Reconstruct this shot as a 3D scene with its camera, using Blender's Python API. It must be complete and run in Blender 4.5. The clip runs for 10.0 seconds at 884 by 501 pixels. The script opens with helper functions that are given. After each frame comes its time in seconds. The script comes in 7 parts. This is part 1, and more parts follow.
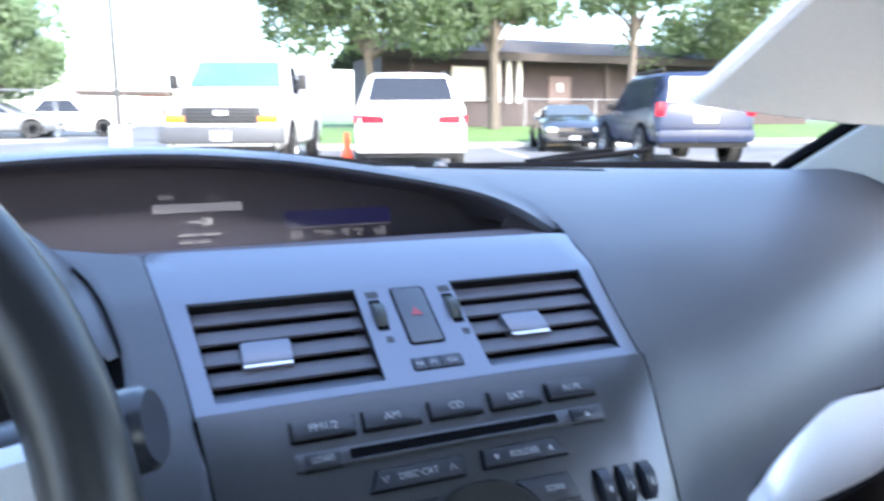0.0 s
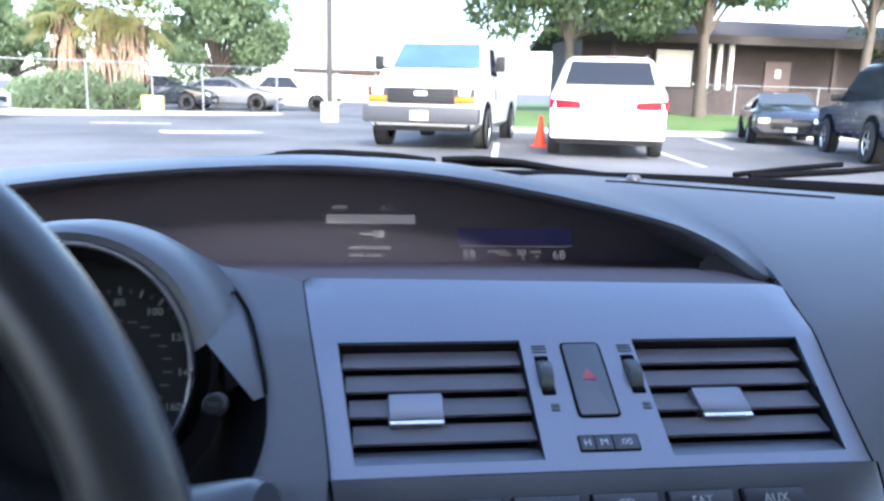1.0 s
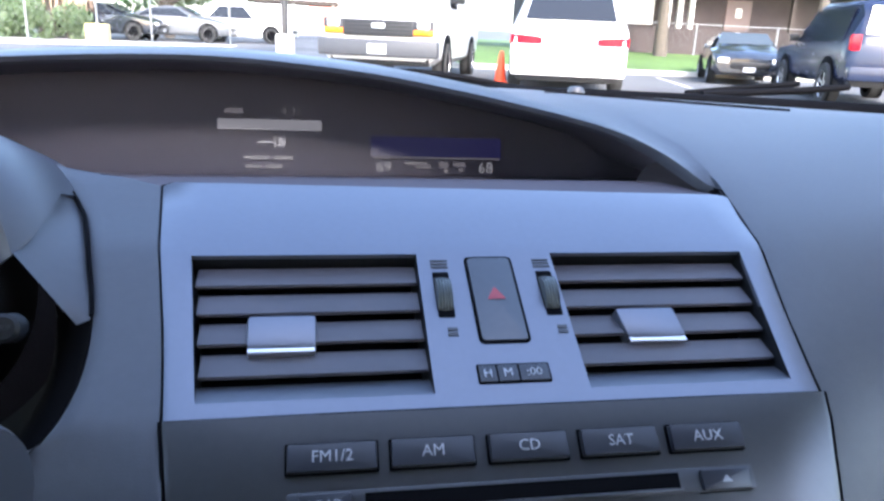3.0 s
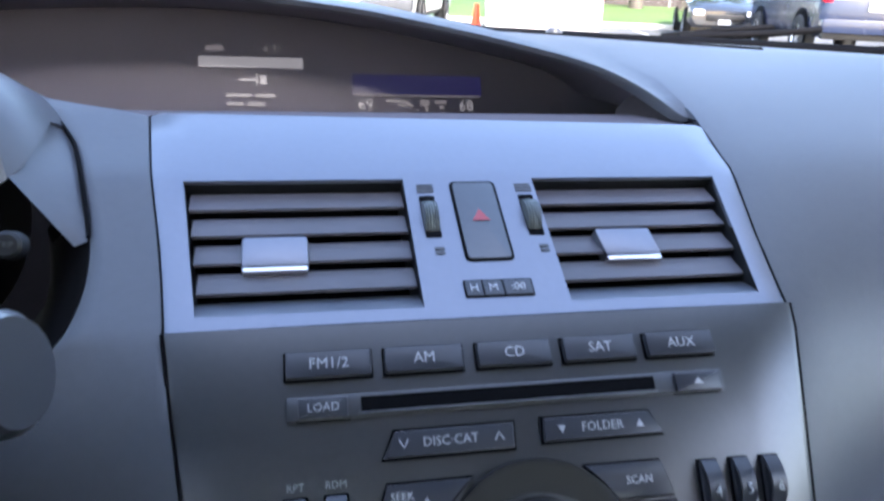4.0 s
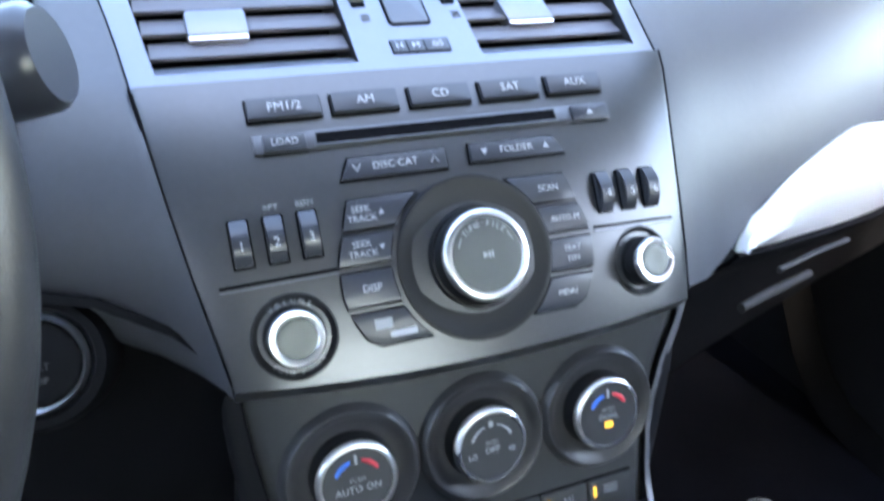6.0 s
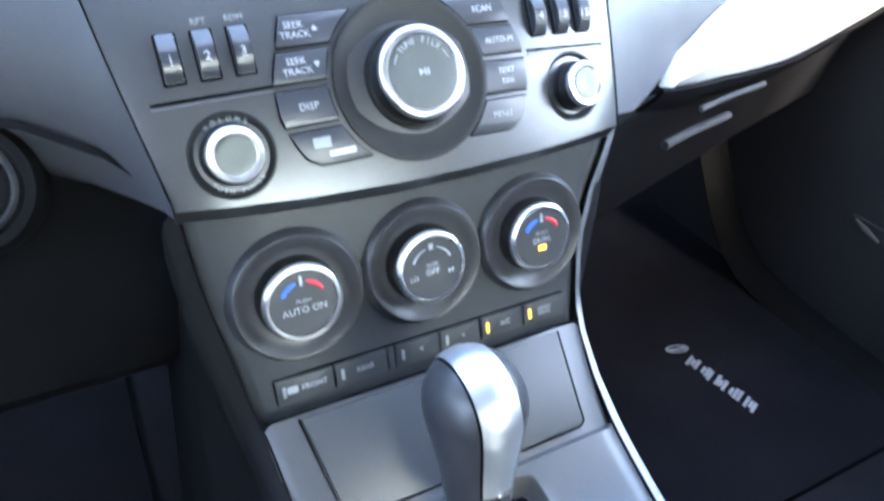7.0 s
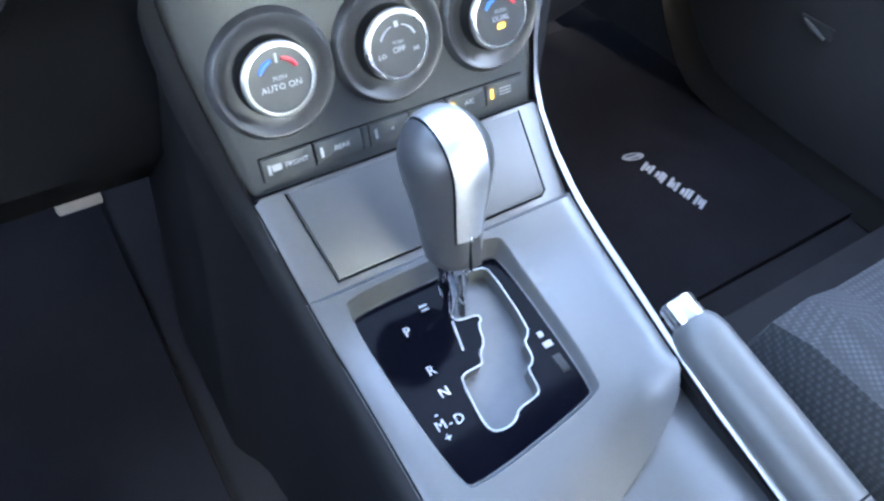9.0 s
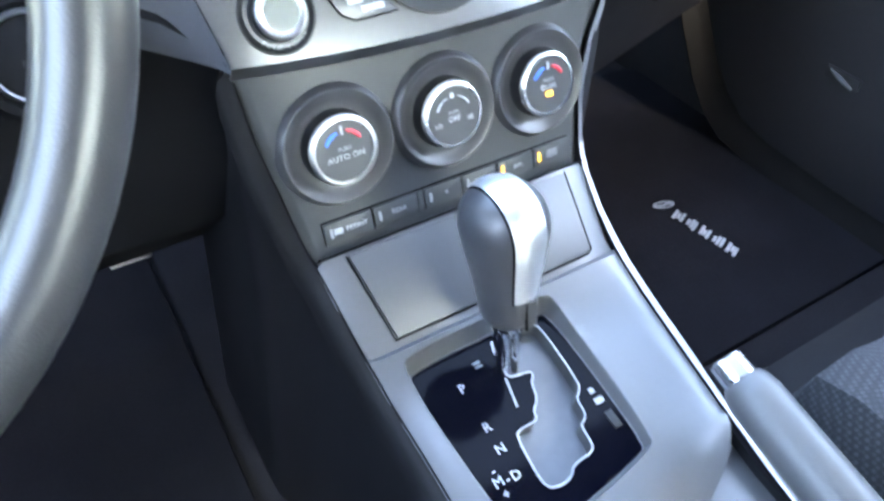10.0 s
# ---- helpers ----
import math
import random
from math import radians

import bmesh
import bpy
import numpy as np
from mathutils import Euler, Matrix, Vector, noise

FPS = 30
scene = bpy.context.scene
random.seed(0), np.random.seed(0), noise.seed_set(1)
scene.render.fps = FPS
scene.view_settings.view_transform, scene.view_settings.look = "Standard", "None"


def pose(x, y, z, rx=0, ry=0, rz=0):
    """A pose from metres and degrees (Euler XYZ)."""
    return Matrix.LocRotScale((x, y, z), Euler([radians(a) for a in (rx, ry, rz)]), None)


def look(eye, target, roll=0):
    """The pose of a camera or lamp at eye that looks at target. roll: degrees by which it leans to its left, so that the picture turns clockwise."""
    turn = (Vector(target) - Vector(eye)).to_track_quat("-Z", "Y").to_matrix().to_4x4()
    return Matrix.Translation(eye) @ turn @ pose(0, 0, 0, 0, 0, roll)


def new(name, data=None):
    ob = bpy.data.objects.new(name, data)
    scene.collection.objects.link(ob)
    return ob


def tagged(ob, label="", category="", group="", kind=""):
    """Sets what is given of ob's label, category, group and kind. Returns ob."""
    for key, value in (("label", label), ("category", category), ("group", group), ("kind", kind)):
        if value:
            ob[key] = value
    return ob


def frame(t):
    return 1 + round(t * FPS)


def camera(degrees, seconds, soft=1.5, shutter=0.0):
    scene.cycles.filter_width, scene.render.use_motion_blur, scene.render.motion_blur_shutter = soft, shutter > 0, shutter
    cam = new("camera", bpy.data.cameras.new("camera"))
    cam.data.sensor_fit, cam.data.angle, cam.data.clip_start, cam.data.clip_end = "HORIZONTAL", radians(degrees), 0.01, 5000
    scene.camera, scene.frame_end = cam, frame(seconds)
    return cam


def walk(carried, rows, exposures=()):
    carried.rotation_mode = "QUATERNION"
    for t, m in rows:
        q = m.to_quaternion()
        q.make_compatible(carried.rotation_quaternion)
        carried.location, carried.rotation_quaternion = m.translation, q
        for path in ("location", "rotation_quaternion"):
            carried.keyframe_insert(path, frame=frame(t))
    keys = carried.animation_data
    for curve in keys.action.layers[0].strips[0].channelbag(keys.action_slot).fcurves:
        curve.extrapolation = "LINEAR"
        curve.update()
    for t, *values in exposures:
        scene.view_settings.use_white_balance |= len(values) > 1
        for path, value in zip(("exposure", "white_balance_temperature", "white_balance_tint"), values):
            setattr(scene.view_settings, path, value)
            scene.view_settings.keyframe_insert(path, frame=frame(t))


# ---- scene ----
from mathutils.geometry import delaunay_2d_cdt

cam = camera(63.04, 10.0, soft=2.6, shutter=0.5)
PATH = [
    (0, (-0.1548, -0.3563, 1.0377), (0.2112, 0.5572, 0.8601), -0.14),
    (0.5, (-0.1543, -0.3475, 1.0588), (0.0608, 0.6134, 0.8842), 0.66),
    (1, (-0.1310, -0.2959, 1.0645), (-0.0120, 0.6758, 0.8604), 1.53),
    (1.5, (-0.0979, -0.2585, 1.0556), (0.0337, 0.7040, 0.8181), 1.94),
    (2, (-0.0822, -0.2355, 1.0458), (0.0596, 0.7219, 0.7942), 2.13),
    (3.5, (-0.0866, -0.2352, 1.0239), (0.1028, 0.6967, 0.7146), 2.65),
    (4, (-0.0911, -0.2515, 1.0177), (0.1129, 0.6669, 0.6786), 2.57),
    (4.5, (-0.0953, -0.2711, 1.0056), (0.1303, 0.6326, 0.6419), 2.46),
    (5, (-0.1029, -0.2928, 0.9983), (0.1452, 0.5934, 0.6071), 1.73),
    (5.5, (-0.1184, -0.3102, 0.9905), (0.1796, 0.5411, 0.5586), 1.27),
    (5.7, (-0.1256, -0.3142, 0.9863), (0.1909, 0.5224, 0.5391), 1.56),
    (6.8, (-0.1473, -0.3357, 0.9535), (0.2480, 0.3802, 0.3780), 3.56),
    (7, (-0.1482, -0.3410, 0.9483), (0.2553, 0.3568, 0.3564), 3.98),
    (7.5, (-0.1484, -0.3537, 0.9338), (0.2507, 0.3072, 0.2984), 3.85),
    (8, (-0.1540, -0.3677, 0.9239), (0.2481, 0.2505, 0.2486), 4.21),
    (8.5, (-0.1687, -0.3804, 0.9263), (0.2307, 0.1949, 0.2125), 4.81),
    (9, (-0.1788, -0.3882, 0.9351), (0.2085, 0.1664, 0.1985), 3.88),
    (9.5, (-0.1885, -0.3909, 0.9431), (0.1956, 0.1852, 0.2215), 1.95),
    (10, (-0.1992, -0.3779, 0.9552), (0.1860, 0.2231, 0.2548), 1.93),
]
walk(cam, [(t, look(eye, target, roll)) for t, eye, target, roll in PATH], exposures=[(0.0, 3.4, 6100, 11), (0.5, 2.95, 6100, 12), (2.0, 2.9, 6100, 13), (3.5, 3.35, 6400, 14), (4.5, 3.7, 6700, 13), (5.5, 4.2, 6900, 11), (7.0, 5.5, 6900, 9), (8.5, 5.85, 6900, 9), (10.0, 6.06, 7100, 9)])

# ---- world and light ----
SUN_EL, SUN_AZ = radians(36), radians(176)
world = bpy.data.worlds.new("sky")
scene.world = world
world.use_nodes = True
wn = world.node_tree.nodes
sky = wn.new("ShaderNodeTexSky")
sky.sky_type = "NISHITA"
sky.sun_disc = False
sky.sun_elevation, sky.sun_rotation = SUN_EL, SUN_AZ
sky.air_density, sky.dust_density = 1.0, 2.0
world.node_tree.links.new(sky.outputs[0], wn["Background"].inputs[0])
wn["Background"].inputs[1].default_value = 0.15
sun = new("sun", bpy.data.lights.new("sun", "SUN"))
sun.data.energy, sun.data.angle, sun.data.color = 1.2, radians(12.0), (1.0, 0.96, 0.9)
sun.matrix_world = look((30 * math.cos(SUN_EL) * math.sin(SUN_AZ), 30 * math.cos(SUN_EL) * math.cos(SUN_AZ), 30 * math.sin(SUN_EL)), (0, 0, 0))


# ---- materials ----
def mat(name, col, rough=0.5, metal=0.0, var=0.12, scale=40.0, bump=0.0, bscale=600.0, spec=0.5, coat=0.0, dirt=0.0, dscale=6.0):
    """Principled surface with fine grain, broad tone changes and relief."""
    m = bpy.data.materials.new(name)
    m.use_nodes = True
    t = m.node_tree
    p = t.nodes["Principled BSDF"]
    p.inputs["Metallic"].default_value = metal
    p.inputs["Specular IOR Level"].default_value = spec
    p.inputs["Coat Weight"].default_value = coat
    tc = t.nodes.new("ShaderNodeTexCoord")
    n1, n2 = t.nodes.new("ShaderNodeTexNoise"), t.nodes.new("ShaderNodeTexNoise")
    n1.inputs["Scale"].default_value, n1.inputs["Detail"].default_value = scale, 5.0
    n2.inputs["Scale"].default_value, n2.inputs["Detail"].default_value = dscale, 3.0
    t.links.new(tc.outputs["Object"], n1.inputs["Vector"])
    t.links.new(tc.outputs["Object"], n2.inputs["Vector"])
    r1 = t.nodes.new("ShaderNodeMapRange")
    r1.inputs["To Min"].default_value, r1.inputs["To Max"].default_value = 1 - var, 1 + var
    t.links.new(n1.outputs["Fac"], r1.inputs["Value"])
    r2 = t.nodes.new("ShaderNodeMapRange")
    r2.inputs["From Min"].default_value, r2.inputs["From Max"].default_value = 0.35, 0.65
    r2.inputs["To Min"].default_value, r2.inputs["To Max"].default_value = 1 - dirt, 1 + dirt * 0.4
    t.links.new(n2.outputs["Fac"], r2.inputs["Value"])
    mu = t.nodes.new("ShaderNodeMath")
    mu.operation = "MULTIPLY"
    t.links.new(r1.outputs[0], mu.inputs[0])
    t.links.new(r2.outputs[0], mu.inputs[1])
    sc = t.nodes.new("ShaderNodeVectorMath")
    sc.operation = "SCALE"
    sc.inputs[0].default_value = col[:3]
    t.links.new(mu.outputs[0], sc.inputs["Scale"])
    t.links.new(sc.outputs[0], p.inputs["Base Color"])
    rr = t.nodes.new("ShaderNodeMapRange")
    rr.inputs["To Min"].default_value, rr.inputs["To Max"].default_value = max(0.02, rough - 0.07), min(1.0, rough + 0.07)
    t.links.new(n2.outputs["Fac"], rr.inputs["Value"])
    t.links.new(rr.outputs[0], p.inputs["Roughness"])
    if bump:
        nb = t.nodes.new("ShaderNodeTexNoise")
        nb.inputs["Scale"].default_value, nb.inputs["Detail"].default_value = bscale, 2.0
        t.links.new(tc.outputs["Object"], nb.inputs["Vector"])
        b = t.nodes.new("ShaderNodeBump")
        b.inputs["Strength"].default_value, b.inputs["Distance"].default_value = bump, 0.5 / bscale
        t.links.new(nb.outputs["Fac"], b.inputs["Height"])
        t.links.new(b.outputs[0], p.inputs["Normal"])
    return m


def glow(name, col, strength):
    m = mat(name, (0.02, 0.02, 0.02), 0.3)
    p = m.node_tree.nodes["Principled BSDF"]
    p.inputs["Emission Color"].default_value = (*col, 1)
    p.inputs["Emission Strength"].default_value = strength
    return m


def pane_mat(name, tint=(1, 1, 1), gloss=0.06):
    m = bpy.data.materials.new(name)
    m.use_nodes = True
    t = m.node_tree
    t.nodes.remove(t.nodes["Principled BSDF"])
    tr, gl, mx = t.nodes.new("ShaderNodeBsdfTransparent"), t.nodes.new("ShaderNodeBsdfGlossy"), t.nodes.new("ShaderNodeMixShader")
    tr.inputs[0].default_value = (*tint, 1)
    gl.inputs["Roughness"].default_value = 0.02
    mx.inputs[0].default_value = gloss
    t.links.new(tr.outputs[0], mx.inputs[1])
    t.links.new(gl.outputs[0], mx.inputs[2])
    t.links.new(mx.outputs[0], t.nodes["Material Output"].inputs[0])
    return m


DASH = mat("dash_grain", (0.058, 0.061, 0.072), 0.44, var=0.10, scale=220, bump=0.25, bscale=1400, dirt=0.06, dscale=5)
DASHTOP = mat("dash_top_grain", (0.064, 0.067, 0.078), 0.48, var=0.10, scale=200, bump=0.3, bscale=1200, dirt=0.07, dscale=4)
PANEL = mat("panel_satin", (0.178, 0.185, 0.215), 0.36, metal=0.75, var=0.05, scale=300, bump=0.06, bscale=2000, dirt=0.04, dscale=8)
RADIO = mat("radio_satin", (0.100, 0.102, 0.108), 0.33, metal=0.80, var=0.06, scale=300, bump=0.05, bscale=2000, dirt=0.04, dscale=9)
KEY = mat("key_plastic", (0.030, 0.032, 0.040), 0.32, var=0.06, scale=250, dirt=0.05, dscale=20)
HVAC = mat("climate_plastic", (0.042, 0.044, 0.045), 0.40, var=0.06, scale=260, bump=0.08, bscale=1800, dirt=0.05, dscale=9, spec=0.32)
BLACK = mat("black_plastic", (0.007, 0.007, 0.008), 0.5, var=0.1, scale=120, dirt=0.1, dscale=12, spec=0.35)
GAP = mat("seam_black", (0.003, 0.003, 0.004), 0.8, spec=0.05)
VISOR = mat("hood_cloth", (0.090, 0.078, 0.090), 0.75, var=0.12, scale=260, bump=0.2, bscale=1500)
SCREEN = mat("screen_glass", (0.085, 0.075, 0.088), 0.3, var=0.03, spec=0.08)
SLAT = mat("vent_slat", (0.080, 0.071, 0.080), 0.42, var=0.08, scale=200, dirt=0.12, dscale=30)
CHROME = mat("satin_chrome", (0.70, 0.70, 0.72), 0.28, metal=1.0, var=0.04, scale=80)
BRIGHT = mat("bright_chrome", (0.85, 0.85, 0.86), 0.08, metal=1.0, var=0.03, scale=60)
SILVER = mat("silver_paint", (0.74, 0.75, 0.77), 0.32, metal=0.1, var=0.04, scale=300, dirt=0.04)
CAPFACE = mat("knob_face", (0.105, 0.11, 0.105), 0.40, metal=0.6, var=0.05, scale=300, dirt=0.05, dscale=30)
GAUGE = mat("gauge_face", (0.014, 0.014, 0.015), 0.6, var=0.06, scale=200, spec=0.2)
DISHM = mat("dish_plastic", (0.034, 0.034, 0.037), 0.38, var=0.06, scale=250, dirt=0.05, dscale=20)
DIALFACE = mat("dial_face", (0.040, 0.041, 0.043), 0.38, var=0.05, scale=300, dirt=0.05, dscale=30)
STRIP = mat("strip_satin", (0.22, 0.225, 0.24), 0.36, metal=0.6, var=0.04, scale=200)
INSERT = mat("knob_silver", (0.58, 0.59, 0.61), 0.38, metal=0.9, var=0.04, scale=200)
RUBBER = mat("wiper_rubber", (0.004, 0.004, 0.005), 0.8, var=0.1, spec=0.06)
CONSOLE = mat("console_satin", (0.088, 0.089, 0.094), 0.36, metal=0.3, var=0.05, scale=280, bump=0.08, bscale=1800, dirt=0.05, dscale=7)
LID = mat("lid_satin", (0.052, 0.053, 0.056), 0.42, metal=0.15, var=0.05, scale=280, bump=0.08, bscale=1800, dirt=0.05, dscale=7)
PIANO = mat("piano_black", (0.0015, 0.0017, 0.0038), 0.08, var=0.05, scale=60, spec=0.035)
LEATHER = mat("leather_grey", (0.040, 0.040, 0.044), 0.36, var=0.15, scale=90, bump=0.3, bscale=900, dirt=0.1, dscale=14)
WHEELM = mat("wheel_leather", (0.028, 0.028, 0.030), 0.33, var=0.14, scale=120, bump=0.25, bscale=1100, dirt=0.1, dscale=14)
SHIFTGREY = mat("gate_boot", (0.085, 0.089, 0.100), 0.5, var=0.1, scale=120, dirt=0.1, dscale=30)
CARPET = mat("carpet", (0.0175, 0.0172, 0.0200), 0.95, var=0.35, scale=420, bump=0.6, bscale=700, dirt=0.2, dscale=7, spec=0.03)
MAT = mat("floor_mat", (0.0110, 0.0112, 0.0140), 0.95, var=0.35, scale=500, bump=0.7, bscale=800, dirt=0.2, dscale=9, spec=0.02)
TRIMDARK = mat("lower_trim", (0.0085, 0.0085, 0.0100), 0.6, var=0.1, scale=220, bump=0.2, bscale=1200, dirt=0.1, dscale=8, spec=0.12)
DOORM = mat("door_trim", (0.022, 0.021, 0.022), 0.55, var=0.1, scale=220, bump=0.2, bscale=1200, dirt=0.1, dscale=8, spec=0.2)
# darker than the lower trim: under-dash shade put into the colour
KNEE = mat("knee_shade_black", (0.0050, 0.0050, 0.0060), 0.75, var=0.1, scale=220, bump=0.2, bscale=1200, spec=0.08)
BORDER = mat("border_grey", (0.010, 0.010, 0.011), 0.65, var=0.06, scale=260, bump=0.08, bscale=1800, spec=0.12)
HEADLINER = mat("headliner_cloth", (0.34, 0.34, 0.335), 0.9, var=0.08, scale=300, bump=0.3, bscale=900)
PILLAR = mat("pillar_cloth", (0.62, 0.62, 0.60), 0.85, var=0.08, scale=260, bump=0.3, bscale=900)
INK = mat("key_lettering", (0.36, 0.37, 0.39), 0.5, var=0.02)
DIMINK = mat("faint_lettering", (0.25, 0.26, 0.27), 0.5, var=0.02)
FAINT = mat("worn_lettering", (0.05, 0.05, 0.054), 0.5, var=0.02)
HAZARD = mat("hazard_red", (0.32, 0.045, 0.055), 0.5, var=0.05)
BLUEINK = mat("cool_blue", (0.04, 0.17, 0.62), 0.4, var=0.03)
REDINK = mat("warm_red", (0.62, 0.05, 0.07), 0.4, var=0.03)
AMBER = glow("amber_lamp", (1.0, 0.55, 0.06), 0.10)
LCD = glow("display_white", (0.62, 0.60, 0.66), 0.040)
LCDDIM = glow("display_dim", (0.55, 0.50, 0.55), 0.026)
LCDBLUE = glow("display_blue", (0.10, 0.09, 0.45), 0.012)
REDLAMP = glow("warning_red", (1.0, 0.01, 0.035), 0.10)
GLASS = pane_mat("clear_glass", (0.97, 0.98, 0.98), 0.02)
TINTED = pane_mat("tinted_rear_glass", (0.40, 0.50, 0.56), 0.04)


def cloth_mat():
    """Dark woven seat cloth with small raised dots."""
    m = mat("seat_cloth", (0.045, 0.047, 0.053), 0.85, var=0.2, scale=90)
    t = m.node_tree
    p = t.nodes["Principled BSDF"]
    tc = t.nodes.new("ShaderNodeTexCoord")
    mp = t.nodes.new("ShaderNodeMapping")
    mp.inputs["Rotation"].default_value = (0, 0, 0.6)
    v = t.nodes.new("ShaderNodeTexVoronoi")
    v.inputs["Scale"].default_value, v.inputs["Randomness"].default_value = 250, 0.08
    ramp = t.nodes.new("ShaderNodeValToRGB")
    ramp.color_ramp.elements[0].color, ramp.color_ramp.elements[1].color = (0.046, 0.047, 0.053, 1), (0.015, 0.016, 0.019, 1)
    ramp.color_ramp.elements[0].position, ramp.color_ramp.elements[1].position = 0.15, 0.55
    b = t.nodes.new("ShaderNodeBump")
    b.invert = True
    b.inputs["Strength"].default_value, b.inputs["Distance"].default_value = 0.4, 0.001
    t.links.new(tc.outputs["Object"], mp.inputs["Vector"])
    t.links.new(mp.outputs[0], v.inputs["Vector"])
    t.links.new(v.outputs["Distance"], ramp.inputs[0])
    t.links.new(ramp.outputs[0], p.inputs["Base Color"])
    t.links.new(v.outputs["Distance"], b.inputs["Height"])
    t.links.new(b.outputs[0], p.inputs["Normal"])
    return m


SEAT = cloth_mat()


# ---- mesh helpers ----
def part(name, bm, material, parent=None, label="", smooth=True, m=None):
    if m is not None:
        bm.transform(m)
    bmesh.ops.recalc_face_normals(bm, faces=bm.faces)
    me = bpy.data.meshes.new(name)
    bm.to_mesh(me)
    bm.free()
    for f in me.polygons:
        f.use_smooth = smooth
    if smooth:
        me.set_sharp_from_angle(angle=radians(38))
    me.materials.append(material)
    ob = new(name, me)
    if parent is not None:
        ob.parent = parent
        ob.matrix_parent_inverse = parent.matrix_world.inverted()
    if label:
        ob["label"] = label
    return ob


def thing(name, label, category, at=(0, 0, 0), group="", kind=""):
    e = new(name)
    e.location = at
    e.empty_display_size = 0.05
    bpy.context.view_layer.update()
    e.matrix_world = Matrix.Translation(at)
    return tagged(e, label, category, group, kind)


def box(cx, cy, cz, sx, sy, sz, bev=0.0, seg=2):
    bm = bmesh.new()
    bmesh.ops.create_cube(bm, size=1)
    bmesh.ops.scale(bm, verts=bm.verts, vec=(sx, sy, sz))
    if bev:
        bmesh.ops.bevel(bm, geom=bm.edges[:], offset=bev, segments=seg, affect="EDGES", profile=0.6)
    bmesh.ops.translate(bm, verts=bm.verts, vec=(cx, cy, cz))
    return bm


def prism(pts, z0, z1, bev=0.0):
    """Upright prism over a flat outline of (x, y)."""
    bm = bmesh.new()
    lo = [bm.verts.new((x, y, z0)) for x, y in pts]
    hi = [bm.verts.new((x, y, z1)) for x, y in pts]
    n = len(pts)
    bm.faces.new(lo[::-1])
    top = bm.faces.new(hi)
    for i in range(n):
        bm.faces.new((lo[i], lo[(i + 1) % n], hi[(i + 1) % n], hi[i]))
    if bev:
        bmesh.ops.bevel(bm, geom=list(top.edges), offset=bev, segments=2, affect="EDGES", profile=0.6)
    return bm


def rounded(x0, y0, x1, y1, r, n=4):
    pts = []
    for cx, cy, a0 in ((x1 - r, y1 - r, 0), (x0 + r, y1 - r, 90), (x0 + r, y0 + r, 180), (x1 - r, y0 + r, 270)):
        for i in range(n + 1):
            a = radians(a0 + 90 * i / n)
            pts.append((cx + r * math.cos(a), cy + r * math.sin(a)))
    return pts


def lathe(profile, n=40, a0=0.0, a1=360.0, squash=1.0):
    """Turned round z from (radius, height) points."""
    bm = bmesh.new()
    full = a1 - a0 >= 359.9
    rings = []
    k = n if full else n + 1
    for r, h in profile:
        if r < 1e-6 and full:
            rings.append([bm.verts.new((0, 0, h))])
        else:
            rings.append([bm.verts.new((r * math.cos(radians(a0 + (a1 - a0) * i / n)), squash * r * math.sin(radians(a0 + (a1 - a0) * i / n)), h)) for i in range(k)])
    for a, b in zip(rings, rings[1:]):
        for i in range(n):
            j = (i + 1) % k if full else i + 1
            if len(a) == 1 and len(b) == 1:
                continue
            if len(a) == 1:
                bm.faces.new((a[0], b[i], b[j]))
            elif len(b) == 1:
                bm.faces.new((a[i], a[j], b[0]))
            else:
                bm.faces.new((a[i], a[j], b[j], b[i]))
    return bm


def tube(pts, r, n=8, closed=False, taper=None):
    """Round bar along a line of points."""
    bm = bmesh.new()
    P = [Vector(p) for p in pts]
    rings = []
    k = len(P)
    for i, p in enumerate(P):
        if closed:
            d = P[(i + 1) % k] - P[i - 1]
        else:
            d = P[min(i + 1, k - 1)] - P[max(i - 1, 0)]
        q = d.to_track_quat("Z", "Y")
        rad = r if taper is None else taper[i]
        rings.append([bm.verts.new(p + q @ Vector((rad * math.cos(2 * math.pi * j / n), rad * math.sin(2 * math.pi * j / n), 0))) for j in range(n)])
    pairs = list(zip(rings, rings[1:])) + ([(rings[-1], rings[0])] if closed else [])
    for a, b in pairs:
        for j in range(n):
            bm.faces.new((a[j], a[(j + 1) % n], b[(j + 1) % n], b[j]))
    if not closed:
        bm.faces.new(rings[0][::-1])
        bm.faces.new(rings[-1])
    return bm


def sheet(rows, thick=0.0, skip=()):
    """Skin over rows of points; cells (i, j) in skip stay open."""
    bm = bmesh.new()
    V = [[bm.verts.new(p) for p in row] for row in rows]
    for i in range(len(V) - 1):
        for j in range(len(V[0]) - 1):
            if (i, j) not in skip:
                bm.faces.new((V[i][j], V[i][j + 1], V[i + 1][j + 1], V[i + 1][j]))
    for v in [v for v in bm.verts if not v.link_faces]:
        bm.verts.remove(v)
    if thick:
        bmesh.ops.recalc_face_normals(bm, faces=bm.faces)
        bmesh.ops.solidify(bm, geom=bm.faces[:], thickness=thick)
    return bm


def loft(rings, caps=True):
    bm = bmesh.new()
    V = [[bm.verts.new(p) for p in r] for r in rings]
    n = len(V[0])
    for a, b in zip(V, V[1:]):
        for j in range(n):
            bm.faces.new((a[j], a[(j + 1) % n], b[(j + 1) % n], b[j]))
    if caps:
        bm.faces.new(V[0][::-1])
        bm.faces.new(V[-1])
    return bm


